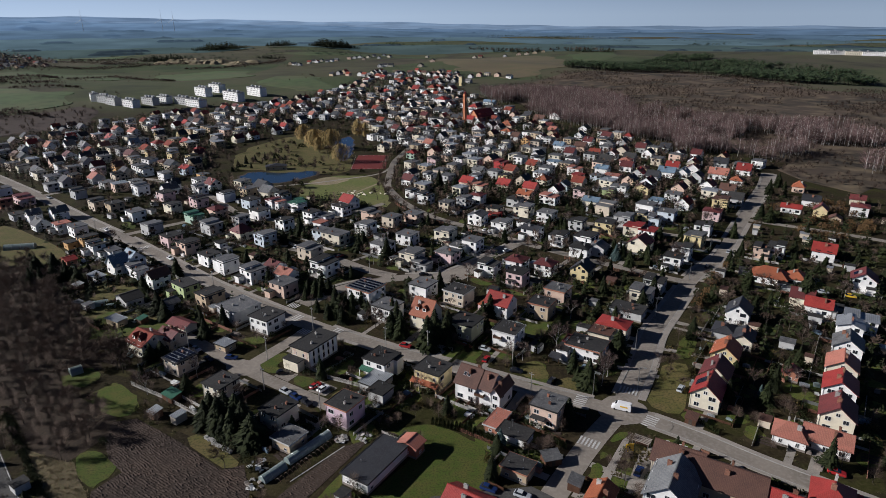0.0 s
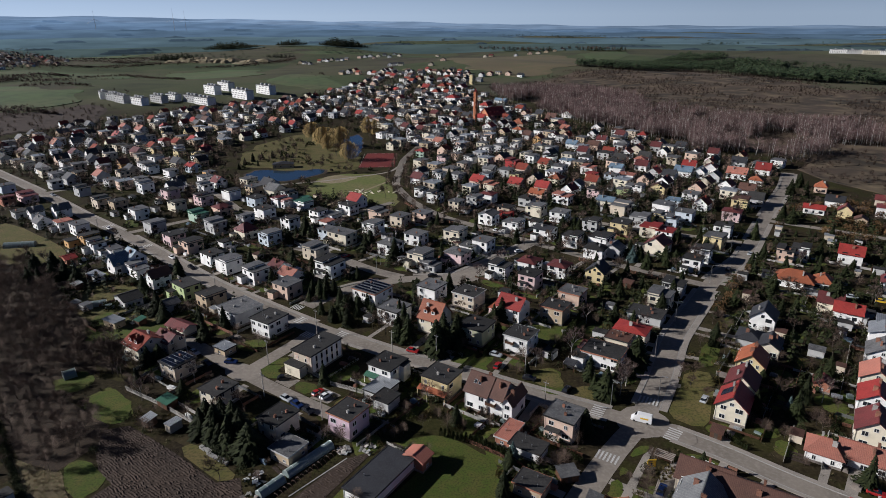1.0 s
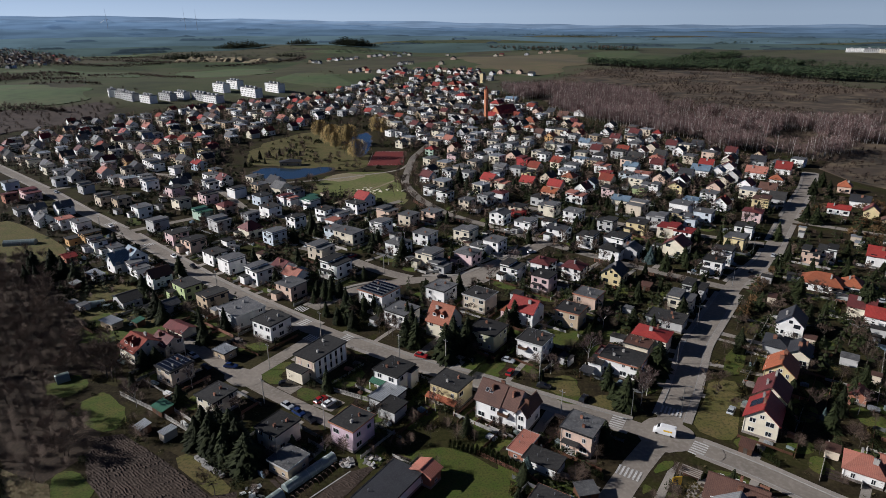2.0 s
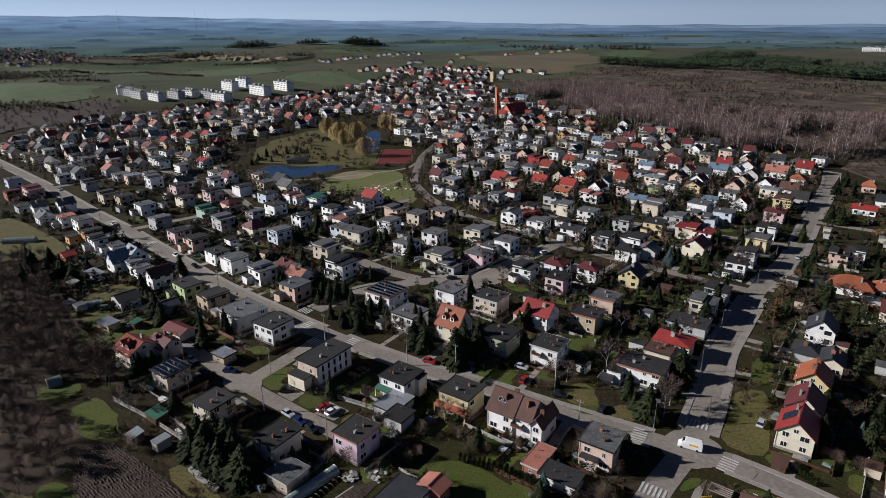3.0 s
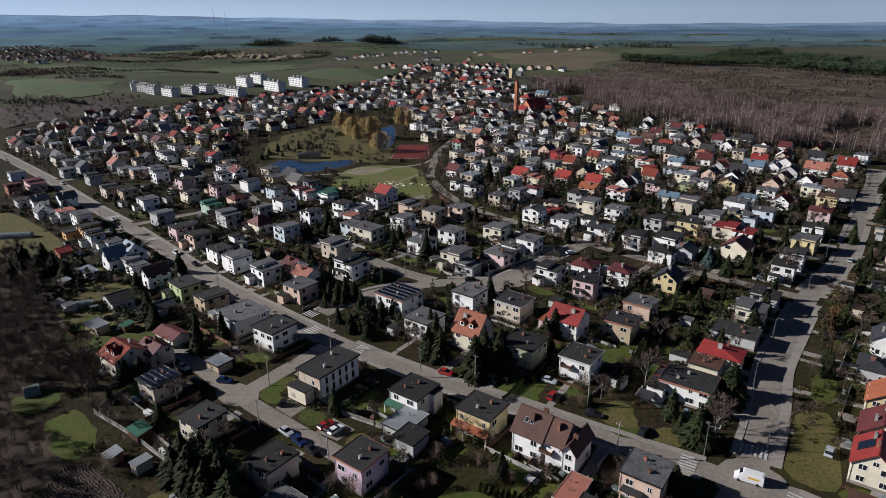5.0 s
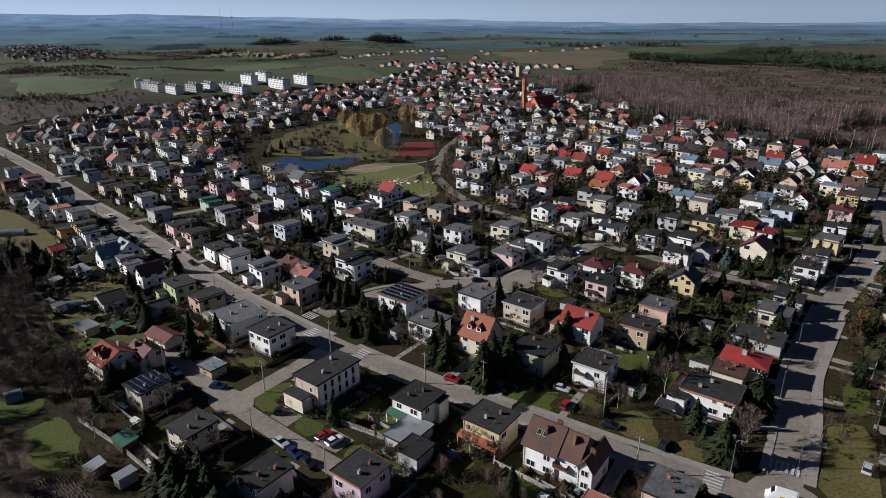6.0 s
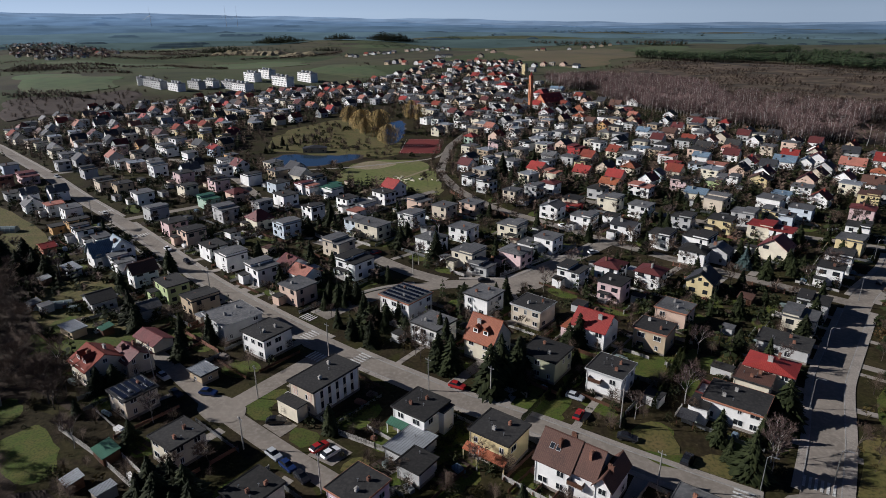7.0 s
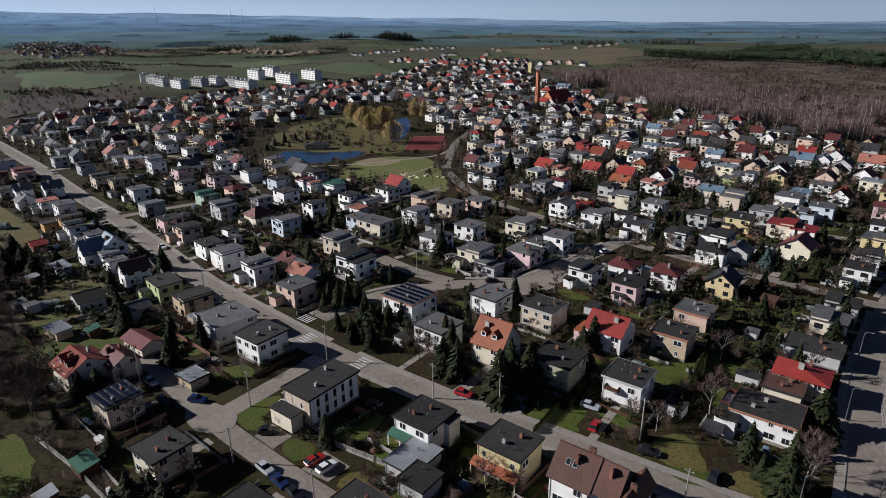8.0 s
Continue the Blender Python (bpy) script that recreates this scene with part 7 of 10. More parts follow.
def thuja_mesh(seed):
    rnd = random.Random(seed)
    v, f = [], []
    for _ in range(230):
        z = rnd.uniform(0.03, 0.97)
        r = 0.17 * (1 - z ** 3) ** 0.7 * rnd.uniform(0.75, 1.1) + 0.01
        a = rnd.uniform(0, 6.28)
        c, s = math.cos(a), math.sin(a)
        w, l = 0.045, rnd.uniform(0.06, 0.12)
        b = len(v)
        v += [(c * r * 0.6, s * r * 0.6, z), (c * r - s * w, s * r + c * w, z + l * 0.4), (c * r * 1.02, s * r * 1.02, z + l), (c * r + s * w, s * r - c * w, z + l * 0.4)]
        f += [(b, b + 1, b + 2), (b, b + 2, b + 3)]
    return raw("thuja_shrub", v, f, M_HEDGE)


THUJA = [thuja_mesh(i) for i in range(3)]


def hedge(x0, y0, x1, y1, h=2.5):
    l = math.hypot(x1 - x0, y1 - y0)
    n = max(2, int(l / (h * 0.32)))
    e = tagged(new("thuja_hedge"), "row of dark green columnar thujas along a plot", "hedge")
    e.matrix_basis = pose(x0, y0, 0)
    rnd = random.Random(int(x0 * 10))
    for i in range(n):
        ob = part("thuja", THUJA[i % 3], None, e)
        hh = h * rnd.uniform(0.85, 1.12)
        ob.matrix_basis = Matrix.Translation(((x1 - x0) * i / (n - 1), (y1 - y0) * i / (n - 1), 0)) @ Matrix.Rotation(rnd.uniform(0, 6), 4, "Z") @ Matrix.Diagonal((hh, hh, hh, 1))


def tunnel(x, y, l=8, w=3.5, a=0):
    """A film greenhouse: a bowed skin over hoops, closed at the ends."""
    e = tagged(new("greenhouse"), "arched garden greenhouse of pale plastic film", "greenhouse", "garden greenhouses")
    e.matrix_basis = pose(x, y, 0, 0, 0, a)
    bm = bmesh.new()
    n = 9
    arc = [(w / 2 * math.cos(math.pi * k / (n - 1)), w * 0.62 * math.sin(math.pi * k / (n - 1)) + 0.05) for k in range(n)]
    loft(bm, [[(-l / 2, p, z) for p, z in arc], [(0, p, z) for p, z in arc], [(l / 2, p, z) for p, z in arc]])
    bmesh.ops.recalc_face_normals(bm, faces=bm.faces[:])
    part("film_cover", bm, M_PLASTIC, e)
    for k in range(int(l / 2) + 1):
        bm = bmesh.new()
        tube(bm, [(-l / 2 + k * l / int(l / 2), p * 1.02, z * 1.02 + 0.01) for p, z in arc], [0.04] * n, 4)
        part("hoop", bm, M_METAL, e)


def hoops(x0, y0, x1, y1):
    """A tunnel frame that has lost its film: bare hoops in a row."""
    e = tagged(new("tunnel_frame"), "row of bare dark hoops of an uncovered garden tunnel", "tunnel frame")
    e.matrix_basis = pose(x0, y0, 0, 0, 0, math.degrees(math.atan2(y1 - y0, x1 - x0)))
    bm = bmesh.new()
    tube(bm, [(0, 1.15 * math.cos(math.pi * k / 8), 1.3 * math.sin(math.pi * k / 8)) for k in range(9)], [0.05] * 9, 4)
    hm = to_mesh("hoop", bm, M_WOODF)
    l = math.hypot(x1 - x0, y1 - y0)
    for k in range(15):
        part("hoop", hm, None, e).location = (k * l / 14, 0, 0)


def rubble(x, y, r):
    """A heap of broken slabs and sheeting."""
    rnd = random.Random(int(x * 31 + y))
    e = tagged(new("rubble_heap"), "heap of pale broken slabs and sheeting in a garden", "rubble", "rubble heaps")
    e.matrix_basis = pose(x, y, 0)
    for k in range(16):
        a, d = rnd.uniform(0, 6.28), r * math.sqrt(rnd.random())
        w, l, h = rnd.uniform(0.2, 0.6), rnd.uniform(0.3, 0.9), rnd.uniform(0.08, 0.3)
        ob = part("slab", soft_box(-l, -w, 0, l, w, h, 0.03), rnd.choice((M_KERB, M_FRAME, M_CONC, M_PLINTH)), e)
        ob.matrix_basis = Matrix.Translation((d * math.cos(a), d * math.sin(a), 0.05 + 0.5 * max(0.0, 1 - d / r))) @ Euler((rnd.uniform(-0.4, 0.4), rnd.uniform(-0.4, 0.4), rnd.uniform(0, 6))).to_matrix().to_4x4()


def shed(x, y, l=4, w=3, c="metal", a=-38):
    e = tagged(new("garden_shed"), f"small garden shed with a {WORDS[c]} lean-to roof", "shed", "garden sheds")
    e.matrix_basis = pose(x, y, 0, 0, 0, a)
    bm = bmesh.new()
    v = box(bm, -l / 2, -w / 2, 0, l / 2, w / 2, 2.0)
    for q in v:
        if q.co.z > 1 and q.co.y > 0:
            q.co.z += 0.5
    part("wall", bm, M_WOODF, e, "brown board walls")
    bm = bmesh.new()
    for q in box(bm, -l / 2 - 0.25, -w / 2 - 0.25, 1.98, l / 2 + 0.25, w / 2 + 0.25, 2.1):
        q.co.z += 0.5 * (q.co.y + w / 2) / w
    part("roof", bm, ROOF[c], e)
    bm = bmesh.new()
    box(bm, -0.45, -w / 2 - 0.04, 0, 0.45, -w / 2 + 0.02, 1.85)
    part("door", bm, M_BARK, e)


def shelter(x, y):
    """A small open shelter: posts and a slatted lean-to roof."""
    e = tagged(new("bus_shelter"), "small open shelter with a slatted beige roof", "shelter")
    e.matrix_basis = pose(x, y, 0, 0, 0, -38)
    pm = to_mesh("post", None, M_METAL, boxmesh("post", -0.06, -0.06, 0, 0.06, 0.06, 2.5))
    for sx in (-2, 2):
        for sy in (-1.2, 1.2):
            part("post", pm, None, e).location = (sx, sy, 0)
    bm = bmesh.new()
    box(bm, -2.2, -1.5, 2.5, 2.2, 1.5, 2.56)
    part("roof", bm, M_WOODF, e)
    sm = to_mesh("slat", None, M_PAVE, boxmesh("slat", -2.3, -0.16, 2.57, 2.3, 0.16, 2.66))
    for k in range(5):
        part("slat", sm, None, e).location = (0, -1.3 + 0.65 * k, 0)
    bm = bmesh.new()
    box(bm, -1.8, 0.6, 0.42, 1.8, 1.05, 0.5)
    box(bm, -1.6, 0.7, 0, -1.5, 0.95, 0.42)
    box(bm, 1.5, 0.7, 0, 1.6, 0.95, 0.42)
    part("bench", bm, M_WOODF, e)


def sign_box(x, y):
    e = tagged(new("advertising_sign"), "yellow advertising board on two posts", "sign")
    e.matrix_basis = pose(x, y, 0, 0, 0, 5)
    bm = bmesh.new()
    box(bm, -1.1, -0.08, 0.9, 1.1, 0.08, 3.2)
    part("board", bm, CAR["yellow"], e)
    for k in range(3):
        bm = bmesh.new()
        box(bm, -0.8, -0.09, 1.3 + 0.6 * k, 0.6 - 0.2 * k, -0.08, 1.5 + 0.6 * k)
        part("lettering_bar", bm, M_WOODF, e)
    for s in (-0.9, 0.9):
        bm = bmesh.new()
        box(bm, s - 0.05, -0.05, 0, s + 0.05, 0.05, 0.95)
        part("post", bm, M_METAL, e)


def slabs(x, y):
    """Concrete slabs piled in a row."""
    e = tagged(new("slab_pile"), "row of pale concrete slabs stacked on the ground", "building material", "piles of slabs")
    e.matrix_basis = pose(x, y, 0, 0, 0, -36)
    rnd = random.Random(int(x * 10))
    for k in range(4):
        bm = bmesh.new()
        box(bm, -0.5, -0.45, 0, 0.5, 0.45, rnd.uniform(0.6, 1.0), Matrix.Rotation(rnd.uniform(-0.1, 0.1), 4, "Z"))
        part("slab", bm, M_KERB, e).location = (k * 1.08 - 1.6, rnd.uniform(-0.15, 0.15), 0)


def olive(x, y):
    tree("shrub", x, y, 3.6)


def redbush(x, y):
    tree("shrub", x, y, 2.6)


def fence(x0, y0, x1, y1, kind="mesh"):
    """Posts with panels between, on a low base."""
    l = math.hypot(x1 - x0, y1 - y0)
    n = max(2, round(l / 2.4))
    e = tagged(new("fence"), "low brick-pillared garden fence with dark panels" if kind == "brick" else "pale concrete-post garden fence", "fence", "garden fences")
    e.matrix_basis = pose(x0, y0, 0.0, 0, 0, math.degrees(math.atan2(y1 - y0, x1 - x0)))
    pm = keep(("fp", kind), lambda: to_mesh("post", None, M_CHIM if kind == "brick" else M_CONC, boxmesh("post", -0.17, -0.17, 0, 0.17, 0.17, 1.5) if kind == "brick" else boxmesh("post", -0.07, -0.07, 0, 0.07, 0.07, 1.5)))
    g = l / n
    gm = keep(("fg", kind, round(g, 1)), lambda: to_mesh("panel", None, M_WOODF if kind == "brick" else M_CONC, panel_mesh(round(g, 1), kind)))
    for i in range(n + 1):
        part("post", pm, None, e).location = (i * g, 0, 0)
        if i < n:
            part("panel", gm, None, e).location = (i * g, 0, 0)


def panel_mesh(g, kind):
    bm = bmesh.new()
    box(bm, 0.1, -0.08, 0, g - 0.1, 0.08, 0.4)
    for z in (0.55, 0.8, 1.05, 1.28):
        box(bm, 0.06, -0.02, z, g - 0.06, 0.02, z + 0.1)
    me = bpy.data.meshes.new("panel")
    bm.to_mesh(me)
    bm.free()
    return me


car(-30.9, 168.6, a=50, c="red")
car(-28.2, 166.8, a=50, c="white")
car(-42.4, 177.2, a=5, c="black")
car(24.2, 181.0, a=62, c="red")
car(33.0, 173.2, a=-20, c="black")
car(43.1, 166.6, a=55, c="black")
car(-39.6, 166.0, a=-40, c="silver")
car(-35.9, 162.7, a=-42, c="blue")
car(-32.3, 159.6, a=-45, c="black")
car(-2.8, 191.9, a=-25, c="red")
car(24.5, 188.0, a=-30, c="silver")
car(-75.4, 194.4, a=-38, c="silver")
car(-69.0, 187.1, a=-38, c="black")
car(-61.6, 187.8, a=-10, c="blue")
car(-165.0, 329.9, a=-45, c="white")
car(-115.3, 284.2, a=-45, c="white")
car(-102.3, 271.4, a=-47, c="black")
car(-232.1, 400.5, a=-42, c="silver")
car(-63.9, 261.5, a=-25, c="silver")
car(-73.5, 255.1, a=5, c="silver")
car(40.2, 314.0, a=-45, c="white")
car(46.9, 283.1, a=20, c="white")
car(22.8, 277.0, a=30, c="black")
car(22.7, 275.9, a=40, c="silver")
car(5.4, 255.7, a=10, c="black")
car(-34.5, 281.3, a=40, c="red")
car(-8.4, 217.9, a=50, c="black")
car(81.7, 159.6, a=52, c="silver")
car(17.4, 120.4, a=-30, c="blue")
car(25.2, 117.6, a=-30, c="silver")
car(55.8, 124.0, a=54, c="blue")
car(105.1, 120.5, a=-36, c="red")
car(178.3, 220.6, a=-30, c="yellow")
car(169.8, 225.1, a=-30, c="silver")
car(-57.0, 295.8, a=50, c="silver")
car(135.1, 256.3, a=54, c="black")
car(153.9, 274.1, a=54, c="silver")
pole(-49.3, 186.3, h=9)
pole(-36.6, 205.6, h=10)
pole(-27.8, 156.0, h=9)
pole(-9.6, 190.6, h=9)
pole(32.4, 177.3, h=10)
pole(4.9, 187.1, h=9)
pole(34.9, 158.4, h=9)
pole(-77.5, 193.8, h=10)
pole(-46.6, 168.3, h=8)
pole(-83.9, 246.0, h=9)
pole(-166.7, 322.3, h=9)
pole(-18.9, 260.7, h=9)
lamp(93.0, 209.7, h=8, a=-36)
lamp(76.6, 185.3, h=8, a=-36)
lamp(120.9, 243.1, h=8, a=-36)
lamp(146.3, 277.6, h=8, a=-36)
lamp(54.1, 158.8, h=8, a=-36)
lamp(36.3, 266.4, h=8, a=50)
lamp(11.8, 253.0, h=8, a=50)
lamp(68.6, 160.8, h=8, a=-36)
tree("spruce", -50.3, 150.6, h=11, squash=1.45)
tree("spruce", -54.2, 153.7, h=10, squash=1.45)
tree("spruce", -58.3, 153.7, h=10, squash=1.45)
tree("spruce", -59.1, 150.7, h=9, squash=1.45)
tree("spruce", -54.5, 148.7, h=11, squash=1.45)
tree("spruce", -47.4, 146.8, h=11, squash=1.45)
tree("spruce", -50.0, 144.9, h=10, squash=1.45)
tree("spruce", -44.1, 142.2, h=10, squash=1.45)
tree("spruce", -37.4, 222.5, h=6.0)
tree("spruce", -32.3, 216.3, h=6.8)
tree("spruce", -26.5, 212.3, h=7.5)
tree("spruce", -23.7, 220.2, h=6.0)
tree("spruce", -20.4, 226.6, h=6.8)
tree("spruce", -38.0, 236.0, h=5.2)
tree("spruce", -7.8, 201.0, h=10)
tree("spruce", -4.3, 199.2, h=11)
tree("spruce", 5.0, 190.9, h=13)
tree("spruce", 7.6, 194.1, h=14)
tree("spruce", 12.6, 194.0, h=7)
tree("spruce", 26.6, 211.5, h=8)
tree("spruce", 29.6, 213.3, h=10)
tree("spruce", 51.4, 166.9, h=6)
tree("spruce", -58.6, 315.6, h=12)
tree("spruce", -25.7, 287.9, h=10)
tree("spruce", -11.7, 277.4, h=11)
tree("spruce", -24.1, 298.9, h=8)
tree("spruce", -105.1, 263.7, h=9)
tree("spruce", -156.1, 258.9, h=10)
tree("spruce", -160.0, 256.1, h=9)
tree("spruce", -152.1, 261.7, h=10)
tree("spruce", -144.4, 255.9, h=9)
tree("spruce", -164.5, 256.2, h=9)
tree("spruce", -99.4, 225.7, h=10)
tree("spruce", -94.7, 219.3, h=9)
tree("spruce", -70.8, 212.9, h=9)
tree("spruce", -75.2, 203.7, h=8)
tree("spruce", -79.2, 213.1, h=7)
tree("spruce", 39.3, 427.5, h=11)
tree("spruce", 29.8, 398.8, h=11)
tree("spruce", 20.3, 413.1, h=12)
tree("spruce", 24.3, 392.3, h=9)
tree("spruce", 52.0, 385.1, h=10)
tree("spruce", 47.8, 297.3, h=8)
tree("spruce", 66.4, 283.9, h=9)
tree("spruce", 100.0, 259.8, h=9)
tree("spruce", 100.0, 268.9, h=8)
tree("spruce", 111.5, 268.6, h=8)
tree("spruce", 139.1, 295.4, h=8)
tree("spruce", 145.5, 287.9, h=10)
tree("spruce", 153.6, 298.9, h=9)
tree("spruce", 166.7, 294.8, h=10)
tree("spruce", 247.0, 392.6, h=10)
tree("spruce", 230.5, 374.0, h=11)
tree("spruce", 236.3, 367.9, h=11)
tree("spruce", 196.4, 322.8, h=10)
tree("spruce", 199.1, 318.3, h=10)
tree("spruce", 104.3, 122.6, h=10)
tree("spruce", 156.8, 250.5, h=9)
tree("spruce", 155.9, 215.2, h=13)
tree("spruce", 159.6, 223.0, h=11)
tree("spruce", 156.8, 268.2, h=9)
tree("spruce", 146.2, 258.1, h=8)
tree("spruce", 110.5, 158.0, h=9)
tree("spruce", 117.6, 164.0, h=8)
tree("spruce", 43.4, 146.6, h=8)
tree("spruce", 21.4, 134.5, h=6)
tree("spruce", 18.5, 123.9, h=8)
tree("spruce", 67.5, 129.3, h=7)
tree("spruce", 64.4, 127.3, h=6)
tree("bluespruce", 96.5, 268.9, h=8)
tree("bluespruce", 43.3, 249.7, h=7)
tree("bluespruce", 22.5, 136.7, h=6)
tree("bluespruce", 104.6, 155.4, h=4)
tree("bluespruce", -11.9, 284.2, h=9)
tree("bare", -97.4, 183.3, h=12)
tree("bare", -93.1, 180.4, h=11)
tree("bare", 78.3, 170.3, h=7)
tree("bare", 82.7, 170.2, h=7)
tree("bare", 84.9, 251.7, h=10)
tree("bare", 109.7, 251.2, h=9)
tree("bare", 41.5, 340.7, h=8)
tree("bare", -16.5, 400.1, h=10)
tree("bare", -12.4, 380.7, h=10)
tree("bare", -8.8, 363.0, h=9)
tree("bare", -20.6, 380.9, h=9)
tree("bare", -15.5, 212.1, h=7)
tree("bare", -17.1, 208.3, h=6)
tree("bare", -19.8, 161.9, h=5)
tree("bare", -13.3, 159.6, h=5)
tree("bare", -51.5, 162.2, h=7)
tree("bare", -56.8, 158.8, h=7)
tree("bare", -82.9, 199.1, h=8)
tree("bare", -87.0, 200.2, h=7)
tree("bare", 29.3, 250.0, h=5)
tree("bare", 82.2, 158.3, h=6)
tree("bare", 87.2, 159.6, h=6)
tree("bare", 137.0, 195.0, h=8)
tree("bare", 138.3, 188.5, h=7)
tree("bare", 106.6, 143.9, h=5)
tree("bare", 122.7, 228.7, h=7)
tree("bare", 128.4, 235.6, h=7)
tree("bare", 127.9, 240.5, h=6)
tree("bare", -40.1, 226.9, h=6)
tree("bare", -45.4, 229.2, h=5)
tree("bare", 110.8, 371.3, h=9)
tree("bare", 119.4, 354.2, h=9)
tree("bare", -75.9, 300.0, h=6)
tree("willow", -97.0, 585.0, h=16, squash=1.5)
tree("willow", -82.0, 552.0, h=17, squash=1.7)
tree("willow", -67.0, 545.0, h=18, squash=1.6)
tree("willow", -76.0, 532.0, h=14, squash=1.3)
tree("willow", -54.5, 493.0, h=15, squash=1.7)
tree("willow", -47.0, 602.0, h=18, squash=1.0)
tree("willow", -40.0, 594.0, h=16, squash=1.0)
tree("bare", -66.0, 508.0, h=12)
tree("bare", -44.0, 580.0, h=15)
tree("bare", -76.0, 452.0, h=9)
tree("bare", -71.0, 456.0, h=8)
tree("spruce", 69.2, 181.6, h=10, squash=1.5)
tree("spruce", 53.6, 162.6, h=11, squash=1.3)
tree("birch", 59.6, 166.8, h=10)
tree("birch", 58.2, 163.6, h=10)
tree("birch", 61.4, 168.4, h=9)
tree("birch", 49.2, 186.6, h=11)
tree("spruce", 12.4, 198.4, h=11, squash=1.3)
hedge(4.9, 147.2, 13.5, 143.1, h=3)
hedge(14.1, 142.6, 21.5, 136.8, h=3.4)
hedge(35.4, 139.5, 39.6, 134.4, h=2.2)
hedge(20.3, 187.6, 26.5, 197.1, h=2)
hedge(51.6, 198.4, 62.8, 223.1, h=3)
hedge(41.5, 184.3, 54.8, 207.3, h=3)
hedge(116.9, 262.5, 123.9, 253.7, h=2.6)
hedge(56.1, 301.0, 65.6, 296.9, h=2.2)
hedge(79.4, 144.3, 82.9, 137.7, h=1.8)
hedge(11.6, 179.0, 19.9, 191.3, h=1.6)
tunnel(-126.3, 234.3, l=7, w=3.2, a=20)
tunnel(-133.1, 232.3, l=5, w=3, a=20)
tunnel(-120.2, 232.0, l=3, w=2.6, a=20)
tunnel(-103.5, 219.0, l=3, w=2.6, a=60)
tunnel(-196.6, 304.9, l=14, w=4, a=8)
tunnel(-110.1, 182.3, l=3.5, w=3.6, a=40)
tunnel(-36.2, 129.4, l=7, w=2.8, a=50)
tunnel(-28.7, 138.8, l=14.5, w=2.8, a=49)
hoops(-34.2, 126.1, -22.4, 140.9)
rubble(-14.2, 142.6, 2.2)
rubble(-20.3, 142.3, 1.6)
rubble(-40.6, 132.9, 2.4)
rubble(-40.2, 126.0, 2.2)
shed(-75.2, 156.4, l=3, w=3, c="metal")
shed(-73.4, 165.0, l=5, w=3.4, c="green")
shed(-133.7, 233.0, l=4, w=3, c="grey")
shed(-102.4, 217.4, l=3, w=3, c="green")
shed(101.5, 110.1, l=4, w=3, c="red")
shed(34.7, 129.6, l=4.5, w=3.5, c="grey", a=10)
shed(38.7, 120.2, l=4, w=3, c="grey", a=60)
shelter(60.0, 133.8)
slabs(-53.4, 141.5)
slabs(-50.7, 139.5)
slabs(-56.1, 144.1)
sign_box(55.9, 131.4)
olive(57.3, 127.3)
olive(59.1, 128.7)
olive(55.5, 125.7)
redbush(48.9, 122.4)
shed(-18.1, 153.3, l=4, w=3, c="metal")
shed(78.0, 143.6, l=3, w=3, c="brown")
shed(-142.6, 252.0, l=4, w=3, c="metal")
shed(-139.3, 261.7, l=9, w=4, c="metal")
shed(85.5, 241.2, l=4, w=3.5, c="brown")
tree("spruce", -173.6, 274.3, h=9, squash=1.2)
tree("spruce", -168.0, 268.5, h=10, squash=1.2)
tree("spruce", -162.2, 271.5, h=10, squash=1.2)
tree("spruce", -166.9, 264.0, h=9, squash=1.2)
tree("spruce", -43.1, 239.1, h=7.5)
tree("spruce", -40.0, 237.1, h=8.2)
tree("spruce", -38.1, 241.3, h=8.2)
tree("spruce", -34.7, 239.3, h=7.5)
tree("spruce", -31.5, 233.3, h=6.8)
tree("spruce", -43.7, 233.9, h=6.0)
tree("spruce", -29.0, 227.7, h=6.0)
tree("spruce", -26.3, 224.2, h=6.8)
tree("spruce", -23.9, 226.0, h=6.8)
tree("spruce", -21.7, 229.7, h=6.0)
tree("spruce", -29.6, 215.6, h=4.5)
tree("spruce", -7.6, 212.9, h=10)
tree("spruce", -5.9, 208.4, h=11)
tree("bare", -14.0, 206.7, h=8)
tree("bare", -12.4, 203.9, h=8)
tree("bare", -50.7, 241.1, h=5)
tree("spruce", -88.4, 188.6, h=7, squash=1.5)
tree("spruce", -85.6, 190.6, h=6.5, squash=1.5)
tree("bare", -94.5, 181.0, h=9, squash=1.3)
tree("shrub", 78.1, 169.3, h=2.4)
tree("shrub", 83.5, 173.1, h=2.2)
tree("bare", 80.6, 167.0, h=4.5)
tree("shrub", 78.2, 164.1, h=2.0)
tree("spruce", -59.7, 155.8, h=7, squash=1.6)
tree("spruce", -57.8, 157.0, h=6, squash=1.6)
tree("spruce", -56.1, 151.3, h=7, squash=1.6)
tree("spruce", -54.2, 152.5, h=6, squash=1.6)
tree("spruce", -52.7, 146.3, h=7, squash=1.6)
tree("spruce", -50.8, 147.5, h=6, squash=1.6)
tree("spruce", -50.4, 148.1, h=7, squash=1.6)
tree("spruce", -48.5, 149.3, h=6, squash=1.6)
tree("spruce", -47.4, 144.0, h=5, squash=1.7)
tree("spruce", -46.2, 144.6, h=4, squash=1.7)
tree("spruce", -45.6, 144.9, h=5, squash=1.7)
tree("spruce", -44.4, 145.5, h=4, squash=1.7)
tree("spruce", -42.3, 140.1, h=5, squash=1.7)
tree("spruce", -41.1, 140.7, h=4, squash=1.7)
fence(-88.9, 173.6, -74.7, 164.4, kind="mesh")
fence(-74.7, 164.4, -62.0, 154.8, kind="mesh")
fence(-27.8, 173.4, -17.5, 168.1, kind="mesh")
